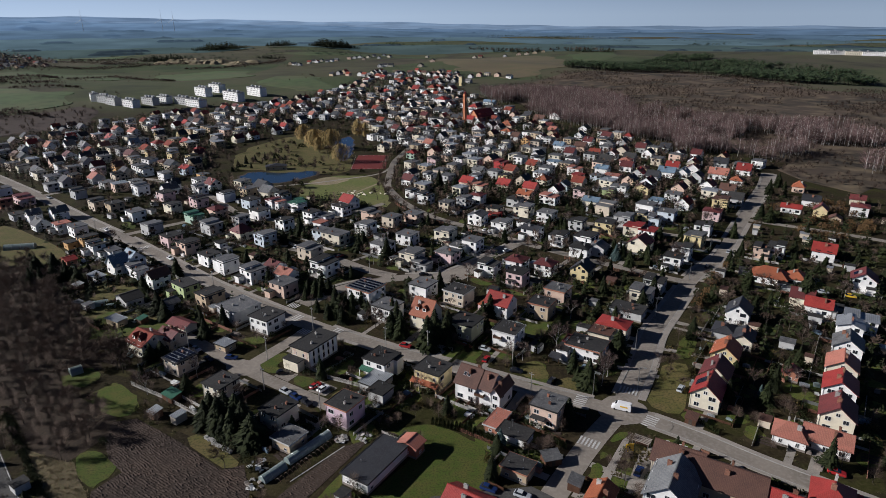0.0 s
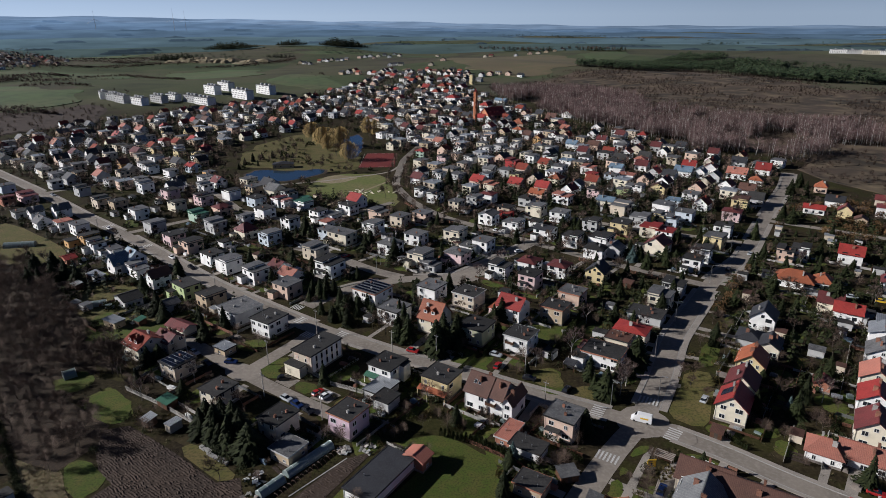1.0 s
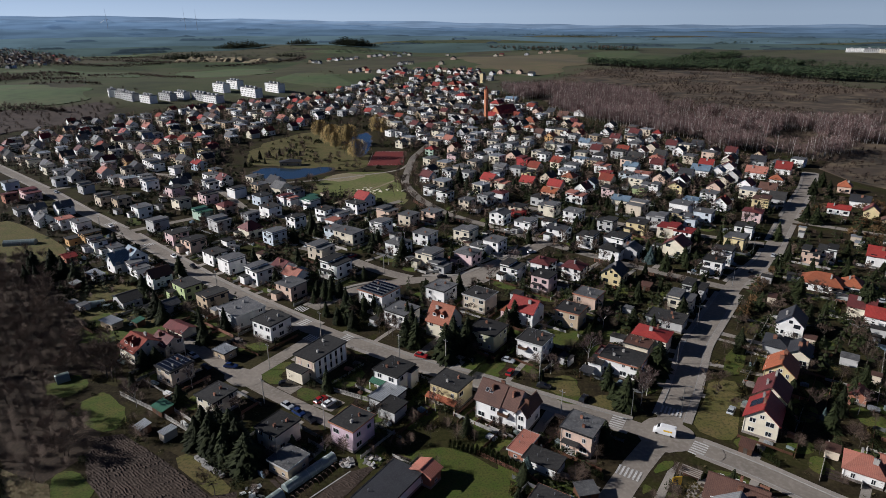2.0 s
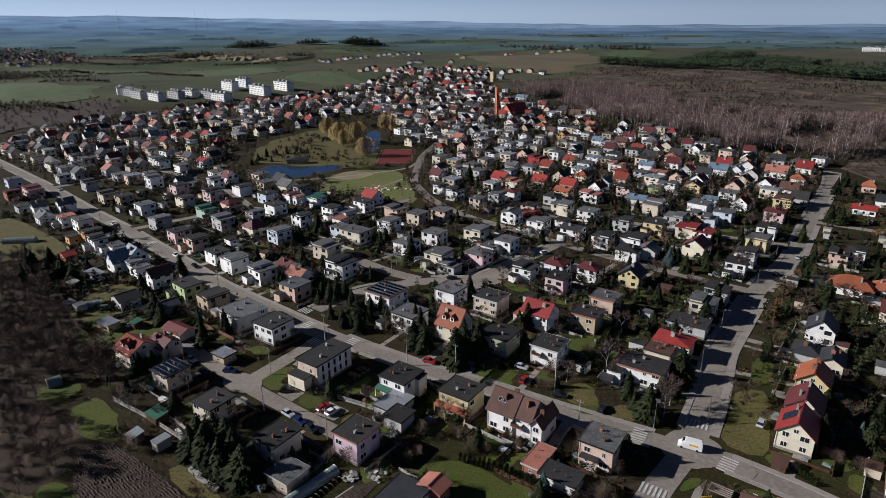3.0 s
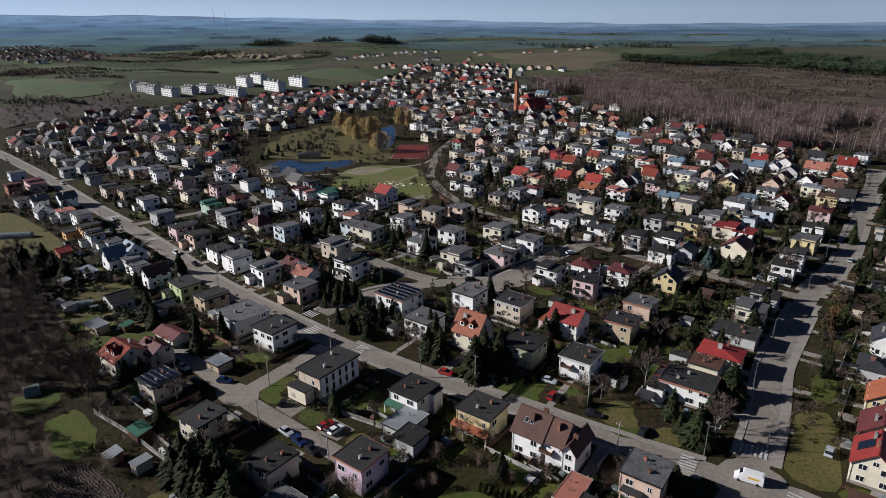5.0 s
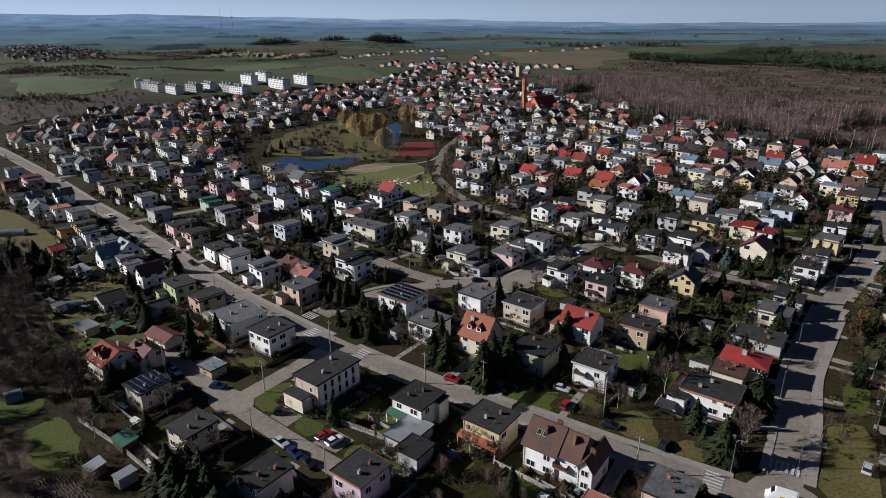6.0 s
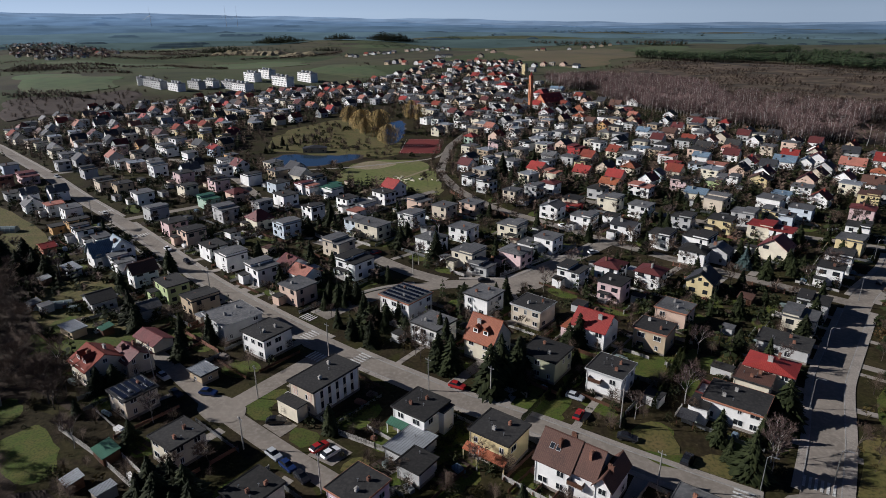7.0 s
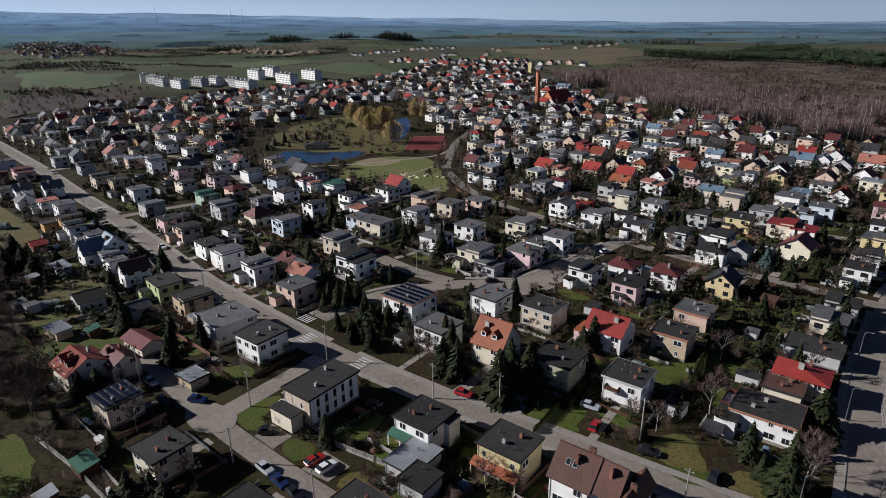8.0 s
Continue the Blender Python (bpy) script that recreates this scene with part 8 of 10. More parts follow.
fence(-29.4, 175.3, -34.0, 179.2, kind="mesh")
fence(-66.1, 251.7, -50.9, 236.2, kind="brick")
fence(-63.7, 303.6, -44.9, 283.5, kind="mesh")
tree("bare", -96.8, 184.9, h=12)
tree("bare", -101.2, 188.8, h=11)
tree("bare", -96.4, 188.5, h=10)
tree("spruce", -132.2, 482.0, h=6)
tree("spruce", -128.9, 493.7, h=7)
tree("spruce", -123.6, 501.5, h=6)
tree("spruce", -116.3, 505.1, h=7)
tree("spruce", -109.7, 508.9, h=6)
tree("spruce", -132.7, 466.9, h=5)
tree("spruce", -100.5, 506.0, h=5)
tree("spruce", -121.2, 477.2, h=5)

car(60.2, 150.9, 152, "white", van=True)
def fences_along(pts, off, gap, kind):
    for (x0, y0), (x1, y1) in zip(pts, pts[1:]):
        l = math.hypot(x1 - x0, y1 - y0)
        ux, uy = (x1 - x0) / l, (y1 - y0) / l
        s = 2.0
        while s + 12 < l:
            ax, ay = x0 + ux * s - uy * off, y0 + uy * s + ux * off
            bx, by = ax + ux * 12, ay + uy * 12
            if not any(near_road(ax + (bx - ax) * k, ay + (by - ay) * k, abs(off) - 0.6) for k in (0, 0.5, 1)):
                fence(round(ax, 1), round(ay, 1), round(bx, 1), round(by, 1), kind)
            s += gap


fences_along(MAIN[4:13], 8.6, 17, "mesh")
fences_along(MAIN[4:12], -7.8, 18, "mesh")
fences_along(LANE_D, 6.5, 16, "mesh")
fences_along(LANE_E[4:], -5.4, 17, "brick")


def ragged(places, size, cut):
    """Leaves clearings in a wood."""
    return [p for p in places if noise.noise(Vector((p[0] / size, p[1] / size, 0.3))) + 0.5 * noise.noise(Vector((p[0] / size * 3, p[1] / size * 3, 1.3))) > cut]


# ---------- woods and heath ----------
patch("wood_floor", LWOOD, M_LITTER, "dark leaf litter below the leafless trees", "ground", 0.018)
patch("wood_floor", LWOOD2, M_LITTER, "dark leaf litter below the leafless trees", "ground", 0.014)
patch("heath", HEATH, M_HEATH, "brown heath and scrubland beyond the estate", "heath", 0.25, cell=4)
merge("birch_wood", [("birchlo", i) for i in range(4)], ragged(lattice(BIRCH, 4.5, 4.5, 17, 0.48, 8), 80, -0.16), 10, 16.5, "leafless birch wood with pale trunks and reddish twigs", "wood", 1, thin=1.5)
pine_places = ragged(lattice(PINEA, 7.8, 7.8, 10, 0.48, 9), 70, -0.14)
merge("pine_wood", [("pinelo", i) for i in range(4)], pine_places, 8, 18, "dark green pine wood on a low rise", "wood", 2, thin=1.3)
scrub = ragged(lattice(HEATH, 6.2, 6.2, 33, 0.48, 12), 60, -0.12)
merge("heath_scrub", [("barefar", i) for i in range(4)], scrub, 1.5, 5, "leafless brown scrub on the heath", "scrub", 3, crown_only=True, thin=1.6)
near_wood = [p for p in lattice(LWOOD, 4.2, 4.2, 20, 0.45, 13) + lattice(LWOOD2, 7, 7, 50, 0.45, 14) if clear_of(p[0], p[1], 3) and not near_road(p[0], p[1], 9) and not any(inside(p[0], p[1], o) for o in (LAWN2, LAWN3, LAWN6, STRAW, PLOUGH))]
merge("bare_wood", [("bare", i) for i in range(4)], near_wood[::4], 6, 10, "thicket of leafless grey-brown trees beside the gardens", "wood", 4)
merge("wood_undergrowth", [("brushfine", i) for i in range(4)], near_wood, 3, 6.5, "brown undergrowth below leafless trees", "scrub", 5, crown_only=True, thin=1.5)
for k, (poly, tall, lift, lab) in enumerate(((WOODA, 22, 6, "dark wood on a distant field"), (WOODB, 18, 6, "dark wood on a distant field"), (WOODC, 26, 6, "dark wood on a distant hill"),
                                           (WOODN, 17, 0, "dark wood beside a sandy pit"), (WOODE, 11, 0, "dark copse beside a sandy pit"))):
    xs, ys = [p[0] for p in poly], [p[1] for p in poly]
    merge("distant_wood", [("sprucelo", i) for i in range(4)], lattice(poly, 9, 9, 15, 0.48, 15 + k), tall * 0.7, tall, lab, "wood", 6 + k, crown_only=True, thin=1.5, lift=lift,
          dome=((min(xs) + max(xs)) / 2, (min(ys) + max(ys)) / 2, (max(xs) - min(xs)) / 2, (max(ys) - min(ys)) / 2))
wooded_hill = ragged(lattice(WOODD, 13, 13, 15, 0.48, 31), 70, -0.25)
merge("distant_wood", [("sprucelo", i) for i in range(4)], wooded_hill[::2], 8, 18, "dark evergreens of a wooded hill behind farms", "wood", 32, crown_only=True, thin=1.5, lift=2)
merge("distant_wood", [("barefar", i) for i in range(4)], wooded_hill[1::2], 7, 14, "leafless trees of a wooded hill behind farms", "wood", 33, crown_only=True, thin=1.8, lift=2)
merge("hedgerow_trees", [("barelo", i) for i in range(4)], lattice(WOODM, 9, 9, 15, 0.45, 16) + lattice(WOODL, 30, 30, 15, 0.45, 17) + lattice(BROWN1, 15, 15, 20, 0.48, 19) + lattice(THICKET1, 8, 8, 9, 0.48, 18) + lattice(THICKET2, 8, 8, 9, 0.48, 28), 3, 8,
      "leafless trees and scrub between the fields", "wood", 7, crown_only=True, thin=1.6)


def hedgerows(poly, step, sx, sy, width, seed):
    """Places in winding bands and a few copses, as growth follows ditches and hollows."""
    out = []
    for x, y in lattice(poly, step, step, 8, 0.48, seed):
        a = noise.noise(Vector((x / sx, y / sy, seed * 0.37)))
        b = noise.noise(Vector((x / 420, y / 160, seed * 0.71)))
        if (abs(a) < width and b > -0.12) or (b > 0.40 and a > 0.0):
            out.append((x, y))
    return out


merge("heath_evergreens", [("sprucelo", i) for i in range(4)], lattice([(286, 622), (305, 640), (345, 650), (340, 618), (306, 608)], 5, 5, 10, 0.48, 85) + lattice([(112, 640), (150, 628), (182, 622), (184, 611), (147, 613), (118, 624)], 5, 5, 10, 0.48, 87), 5, 9.5, "dark evergreens among the birches", "trees", 86)
def band(pts, wide, step, seed):
    """Places along a winding strip of growth, thicker in its middle."""
    rnd, out = random.Random(seed), []
    total = sum(math.dist(p, q) for p, q in zip(pts, pts[1:]))
    done = 0.0
    for (x0, y0), (x1, y1) in zip(pts, pts[1:]):
        l = math.hypot(x1 - x0, y1 - y0)
        for _ in range(int(l * wide / (step * step))):
            k = rnd.random()
            w = wide * (0.25 + 0.75 * math.sin(math.pi * min(1, (done + k * l) / total))) * (0.7 + 0.5 * math.sin((done + k * l) / 23))
            out.append((x0 + (x1 - x0) * k + rnd.gauss(0, 0.25) * w, y0 + (y1 - y0) * k + rnd.gauss(0, 0.5) * w))
        done += l
    return out


rough_land = [p for p in hedgerows(OPEN_W, 9, 260, 110, 0.014, 71) if not any(inside(p[0], p[1], o) for o in (TOWN, APEX, FIELD1, FIELD2, FIELD4))]
for k, (pts, wide) in enumerate((([(-530, 770), (-480, 786), (-416, 753)], 26), ([(-785, 1300), (-763, 1357), (-690, 1317)], 42), ([(-625, 1041), (-578, 1069), (-510, 1030)], 22), ([(-660, 1286), (-620, 1409), (-426, 1204)], 18),
                                 ([(-890, 1577), (-775, 1582), (-669, 1678)], 44), ([(-540, 1600), (-454, 1638), (-409, 1750), (-350, 1900)], 34), ([(-830, 1194), (-718, 1194)], 30), ([(-970, 1878), (-748, 1852)], 36),
                                 ([(-800, 1735), (-646, 1705), (-531, 1759)], 34))):
    rough_land += band(pts, wide, 5.5, 90 + k)
merge("field_scrub", [("barefar", i) for i in range(4)], rough_land, 3, 6, "dark scrub and hedgerows in hollows between the fields", "scrub", 72, crown_only=True, thin=1.7)
merge("village_trees", [("barefar", i) for i in range(4)], lattice(VILLAGE, 15, 15, 50, 0.48, 34), 5, 10, "leafless trees among the distant village", "trees", 35, crown_only=True, thin=1.6)
merge("far_copses", [("pinelo", i) for i in range(4)], hedgerows(OPEN_F, 19, 620, 190, 0.030, 73), 6, 13, "dark copses and hedgerows on far fields", "wood", 74, crown_only=True, thin=1.8)

# low growth in the gardens
hot_build()
PLOTS = [(-150, 130), (-20, 95), (150, 60), (240, 200), (330, 330), (300, 460), (60, 620), (-200, 560), (-420, 600), (-420, 480), (-220, 300), (-120, 200)]
open_ground = (PLOUGH, LAWN1, PARK, YARD1, YARD3, LAWN2, LAWN3, LAWN6, LAWN7, LAWN8, LAWN9, LAWNA, LAWNB, STRAW, LWOOD, VERGE2, LAWND, LAWNE, DIRT1, ALLOT1, ALLOT2, MEADOW, VERGE1, VERGE3, VERGE4, VERGE5, VERGE6, TUNNELS) + GARDENS


def free_spots(step, seed, gap, road, reach):
    return [p for p in lattice(PLOTS, step, step, 25, 0.49, seed) if math.hypot(p[0], p[1] - 40) < reach and clear_of(p[0], p[1], gap) and not near_road(p[0], p[1], road)
            and not any(inside(p[0], p[1], o) for o in open_ground)]


bush_rnd = random.Random(40)
spots = [p for p in ragged(free_spots(4.6, 41, 0.3, 6.0, 400), 22, -0.05) if bush_rnd.random() < 0.75]
close = [p for p in spots if math.hypot(p[0], p[1] - 40) < 200]
merge("garden_bushes", [("bushfine", i) for i in range(4)], close[::2], 0.9, 3.2, "dark evergreen garden bushes between the houses", "bushes", 42, crown_only=True)
merge("garden_shrubs", [("oliveshrub", i) for i in range(4)], close[1::2], 0.8, 2.6, "olive and brown garden shrubs between the houses", "bushes", 52, crown_only=True)
merge("farther_garden_bushes", [("bush", i) for i in range(4)], [p for p in spots if math.hypot(p[0], p[1] - 40) >= 200], 1.0, 3.8, "dark evergreen bushes in farther gardens", "bushes", 53, crown_only=True)
lawn_rnd = random.Random(90)
lawns = bmesh.new()
for hx, hy, hr in HOMES:
    if math.hypot(hx, hy - 40) > 330:
        continue
    for turn in (-38, 52, 142, 232):
        if lawn_rnd.random() < 0.25:
            continue
        t = radians(turn + lawn_rnd.uniform(-20, 20))
        x, y = hx + math.cos(t) * (hr + 4.5), hy + math.sin(t) * (hr + 4.5)
        if clear_of(x, y, 1.2) and not near_road(x, y, 7.5) and not any(inside(x, y, o) for o in open_ground):
            z = 0.012 + 0.0007 * lawn_rnd.randrange(12)
            lawns.faces.new([lawns.verts.new((px, py, z)) for px, py in blob(x, y, lawn_rnd.uniform(3, 6.5), lawn_rnd.uniform(2.2, 4), turn + 90, 14, 0.12, int(x * 7))])
tagged(part("garden_lawns", lawns, M_LAWN), "small green garden lawns beside the houses", "lawns", kind="stuff")
brush = [p for p in free_spots(6.0, 43, 0.6, 7.2, 420) if bush_rnd.random() < 0.6]
merge("garden_brushwood", [("brushfine", i) for i in range(4)], [p for p in brush if math.hypot(p[0], p[1] - 40) < 210], 1.8, 5.5, "leafless brown garden bushes and young fruit trees", "bushes", 44, thin=1.7)
merge("farther_brushwood", [("barefar", i) for i in range(4)], [p for p in brush if math.hypot(p[0], p[1] - 40) >= 210], 1.5, 5.5, "leafless brown bushes in farther gardens", "bushes", 54, crown_only=True, thin=1.5)
merge("garden_plants", [("tuft", i) for i in range(4)], free_spots(3.4, 45, 0.2, 6.0, 300), 0.25, 0.8, "dry tufts and low garden plants", "plants", 46, crown_only=True, thin=1.5)

mid = [p for p in free_spots(8.5, 47, 0.8, 6.5, 380) if math.hypot(p[0], p[1] - 40) > 175 and bush_rnd.random() < 0.75]
merge("garden_conifers", [("sprucelo", i) for i in range(4)], mid, 3, 9, "dark garden conifers between the houses", "trees", 48)

# clipped hedges between plots
hedge_spots = []
for hx, hy, hr in HOMES:
    if math.hypot(hx, hy - 40) > 380:
        continue
    for turn in (-38, 52, 142):
        if bush_rnd.random() < 0.5:
            continue
        cs, sn = math.cos(radians(turn)), math.sin(radians(turn))
        for k in range(-7, 8):
            x, y = hx + cs * (hr + 3.4) - sn * k * 0.9, hy + sn * (hr + 3.4) + cs * k * 0.9
            if clear_of(x, y, 0.2) and not near_road(x, y, 5.6) and not any(inside(x, y, o) for o in open_ground):
                hedge_spots.append((x, y))
merge("garden_hedges", [("bush", i) for i in range(4)], hedge_spots[::3], 1.2, 2.2, "dark clipped hedges between garden plots", "hedges", 49, crown_only=True, thin=1.2)

# plot fences, drives, beds and clutter round the houses
def nearest_road(x, y):
    best = (1e9, 0, 0)
    for pts in ROADS:
        for (x0, y0), (x1, y1) in zip(pts, pts[1:]):
            l2 = (x1 - x0) ** 2 + (y1 - y0) ** 2
            k = max(0, min(1, ((x - x0) * (x1 - x0) + (y - y0) * (y1 - y0)) / l2))
            px, py = x0 + k * (x1 - x0), y0 + k * (y1 - y0)
            best = min(best, (math.hypot(x - px, y - py), px, py))
    return best


plot_rnd = random.Random(301)
fence_bm, clutter_bm, drives, beds = {}, {}, bmesh.new(), bmesh.new()
FENCE_M = {"concrete": M_CONC, "wood": M_WOODF, "brick": M_CHIM, "metal": M_METAL}
CLUTTER_M = {"timber": M_PLINTH, "tarpaulin": ROOF["blue"], "white": M_FRAME, "brick": M_CHIM, "plastic": M_PLASTIC, "sheet": ROOF["metal"]}
for hx, hy, hr in HOMES:
    if math.hypot(hx, hy - 40) > 330 or any(inside(hx, hy, o) for o in (PARK, LAWN1)):
        continue
    for turn in (-38, 52, 142, 232):
        if plot_rnd.random() < 0.35:
            continue
        cs, sn = math.cos(radians(turn)), math.sin(radians(turn))
        kind = plot_rnd.choice(("concrete", "concrete", "wood", "brick", "metal"))
        b, h, out = fence_bm.setdefault(kind, bmesh.new()), plot_rnd.uniform(0.8, 1.3), hr + plot_rnd.uniform(2.6, 4.2)
        m = Matrix.Rotation(radians(turn), 4, "Z")
        for k in range(-4, 4):
            x, y = hx + cs * out - sn * (k + 0.5) * 2.1, hy + sn * out + cs * (k + 0.5) * 2.1
            if not clear_of(x, y, 0.4) or near_road(x, y, 5.4) or any(inside(x, y, o) for o in open_ground):
                continue
            mm = Matrix.Translation((x, y, 0)) @ m
            box(b, -0.03, -1.05, 0.12, 0.03, 1.05, h, mm)
            box(b, -0.09, -1.1, 0, 0.09, -0.95, h + 0.15, mm)
    d, px, py = nearest_road(hx, hy)
    if hr + 3 < d < 30:
        t = math.atan2(py - hy, px - hx)
        w, off = plot_rnd.uniform(0.7, 1.5), plot_rnd.uniform(-3, 3)
        m = Matrix.Translation((hx, hy, 0)) @ Matrix.Rotation(t, 4, "Z")
        box(drives, hr - 1.0, off - w, 0.0, d - 3.6, off + w, 0.022 + 0.004 * plot_rnd.random(), m)
    for _ in range(plot_rnd.choice((2, 3, 5))):
        t, r = plot_rnd.uniform(0, 6.28), hr + plot_rnd.uniform(0.5, 7)
        x, y = hx + r * math.cos(t), hy + r * math.sin(t)
        if not clear_of(x, y, 0.6) or near_road(x, y, 5.5) or any(inside(x, y, o) for o in open_ground):
            continue
        m = Matrix.Translation((x, y, 0)) @ Matrix.Rotation(radians(-38 + plot_rnd.uniform(-12, 12)), 4, "Z")
        if plot_rnd.random() < 0.3:
            for k in range(3):
                box(beds, -2.4, k * 1.4 - 2, 0, 2.4, k * 1.4 - 1.0, 0.09, m)
        else:
            b = clutter_bm.setdefault(plot_rnd.choice(list(CLUTTER_M)), bmesh.new())
            l, w, h = plot_rnd.uniform(0.3, 1.6), plot_rnd.uniform(0.3, 0.8), plot_rnd.uniform(0.3, 1.1)
            box(b, -l, -w, 0, l, w, h, m)
            box(b, -l * 0.7, -w * 0.8, h, l * 0.5, w * 0.8, h * 1.25, m)
for kind, b in fence_bm.items():
    tagged(part("plot_fences", b, FENCE_M[kind]), f"low {kind} fences between garden plots", "fences", kind="stuff")
for kind, b in clutter_bm.items():
    tagged(part("garden_clutter", b, CLUTTER_M[kind]), "stacked timber, crates and sheeting lying in the gardens", "clutter", kind="stuff")
tagged(part("garden_drives", drives, M_PAVE), "pale paved drives and paths from the street to the houses", "drives", kind="stuff")
tagged(part("vegetable_beds", beds, M_SOIL), "dug brown vegetable beds in the gardens", "beds", kind="stuff")

# small outbuildings, lean-tos and stores in the gardens
sheds = {}
for hx, hy in [p for p in free_spots(15, 51, 3.2, 7.5, 400) if bush_rnd.random() < 0.5]:
    key = bush_rnd.choice(("grey", "felt", "metal", "felt", "brown"))
    bw, br = sheds.setdefault(key, (bmesh.new(), bmesh.new()))
    m = Matrix.Translation((hx, hy, 0)) @ Matrix.Rotation(radians(-38 + bush_rnd.choice((0, 90)) + bush_rnd.uniform(-5, 5)), 4, "Z")
    w, d, h = bush_rnd.uniform(2.2, 5), bush_rnd.uniform(2.2, 4), bush_rnd.uniform(2, 2.8)
    box(bw, -w / 2, -d / 2, 0, w / 2, d / 2, h, m)
    box(br, -w / 2 - 0.2, -d / 2 - 0.2, h, w / 2 + 0.2, d / 2 + 0.2, h + 0.14, m)
for key, (bw, br) in sheds.items():
    st = tagged(part("garden_stores", bw, WALL["grey" if key in ("grey", "felt") else "beige"]), f"small garden stores and lean-tos with {WORDS[key]} roofs", "sheds", kind="stuff")
    tagged(part("roofs", br, ROOF[key], st), kind="stuff")

# trees along the shaded side of the cross street
road_rnd = random.Random(77)
for s in range(34):
    k = s / 33
    x, y = 62 + k * 128 + road_rnd.uniform(-1.5, 1.5), 172 + k * 176 + road_rnd.uniform(-1.5, 1.5)
    x, y = x - 0.81 * 3.0, y + 0.58 * 3.0
    if clear_of(x, y, 0.5) and not near_road(x, y, 6.2):
        kind = road_rnd.choice(("spruce", "spruce", "bare", "birch", "shrub"))
        tree(kind, round(x, 1), round(y, 1), {"spruce": 8, "bare": 7.5, "birch": 9, "shrub": 3}[kind] * road_rnd.uniform(0.8, 1.2))

# russet shrubs on the open plots and beside the cross street
russet_rnd = random.Random(93)
russet = [p for p in ragged(lattice([(194, 335), (224, 350), (262, 356), (246, 296), (207, 280), (180, 292)], 4.2, 4.2, 30, 0.48, 91), 24, -0.1) if clear_of(p[0], p[1], 1.0) and not near_road(p[0], p[1], 4.5)]
merge("russet_shrubs", [("russetshrub", i) for i in range(4)], russet, 2, 5, "russet and brown shrubs on open plots", "bushes", 92, crown_only=True)
verge_line = []
for k in range(70):
    x, y = 112 + 62 * k / 69 + russet_rnd.uniform(-1.2, 1.2), 215 + 86 * k / 69 + russet_rnd.uniform(-1.2, 1.2)
    if russet_rnd.random() < 0.6 and near_road(x, y, 12) and not near_road(x, y, 5.6):
        verge_line.append((x, y))
merge("verge_shrubs", [("russetshrub", i) for i in range(4)], verge_line, 1.5, 4, "leafless russet shrubs along the pavement", "bushes", 94, crown_only=True)

# bare trees and shrubs along the street by the park
lane_rnd = random.Random(78)
lane_trees = []
for (x0, y0), (x1, y1) in zip(LANE_E[1:8], LANE_E[2:9]):
    l = math.hypot(x1 - x0, y1 - y0)
    for k in range(int(l / 3.4)):
        s = lane_rnd.choice((-1, 1)) * lane_rnd.uniform(4.2, 6.5)
        u = k * 3.4 / l
        x, y = x0 + (x1 - x0) * u - (y1 - y0) / l * s, y0 + (y1 - y0) * u + (x1 - x0) / l * s
        if clear_of(x, y, 0.6):
            lane_trees.append((x, y))
merge("street_trees", [("barelo", i) for i in range(4)], lane_trees, 3, 8, "leafless trees and shrubs along the street", "trees", 79, thin=1.3)

# dark evergreens behind the church
row_rnd = random.Random(87)
merge("churchyard_evergreens", [("sprucelo", i) for i in range(4)], [(100 + 68 * k / 59 + row_rnd.uniform(-3, 3), 616 - 32 * k / 59 + row_rnd.uniform(-5, 5)) for k in range(60)], 5, 9, "dark row of evergreens behind the church", "trees", 88)

# trees in the gardens
hot_build()
garden = random.Random(21)
for x, y in lattice(PLOTS, 11.2, 11.2, 10, 0.48, 22):
    if near_road(x, y, 7) or not clear_of(x, y, 1.6) or inside(x, y, PLOUGH) or inside(x, y, LAWN1) or inside(x, y, PARK) or any(inside(x, y, o) for o in open_ground) or inside(x, y, ALLOT):
        continue
    k = garden.random()
    d = math.hypot(x, y - 40)
    if d > 330:
        continue
    kind = "spruce" if k < 0.42 else "bare" if k < 0.76 else "shrub" if k < 0.93 else "birch"
    tree(kind, round(x, 1), round(y, 1), {"spruce": garden.uniform(3.5, 9), "bare": garden.uniform(4, 8), "shrub": garden.uniform(1.5, 3), "birch": garden.uniform(6, 10)}[kind])
    HOT.setdefault((int(x // 20), int(y // 20)), []).append((x, y, 1.5))
hot_build()
far_green = [p for p in lattice(TOWN, 5.2, 5.2, 12, 0.48, 23) if math.hypot(p[0], p[1] - 40) > 330 and not inside(p[0], p[1], PARK) and clear_of(p[0], p[1], 0.6) and not near_road(p[0], p[1], 4.5)]
merge("distant_garden_trees", [("barefar", i) for i in range(4)], far_green[::3], 4, 8, "leafless garden trees between distant houses", "trees", 8, crown_only=True, thin=1.4)
merge("distant_garden_spruces", [("sprucelo", i) for i in range(4)], far_green[1::3] + far_green[2::9], 3.5, 9.5, "dark evergreens between distant houses", "trees", 9, crown_only=True)

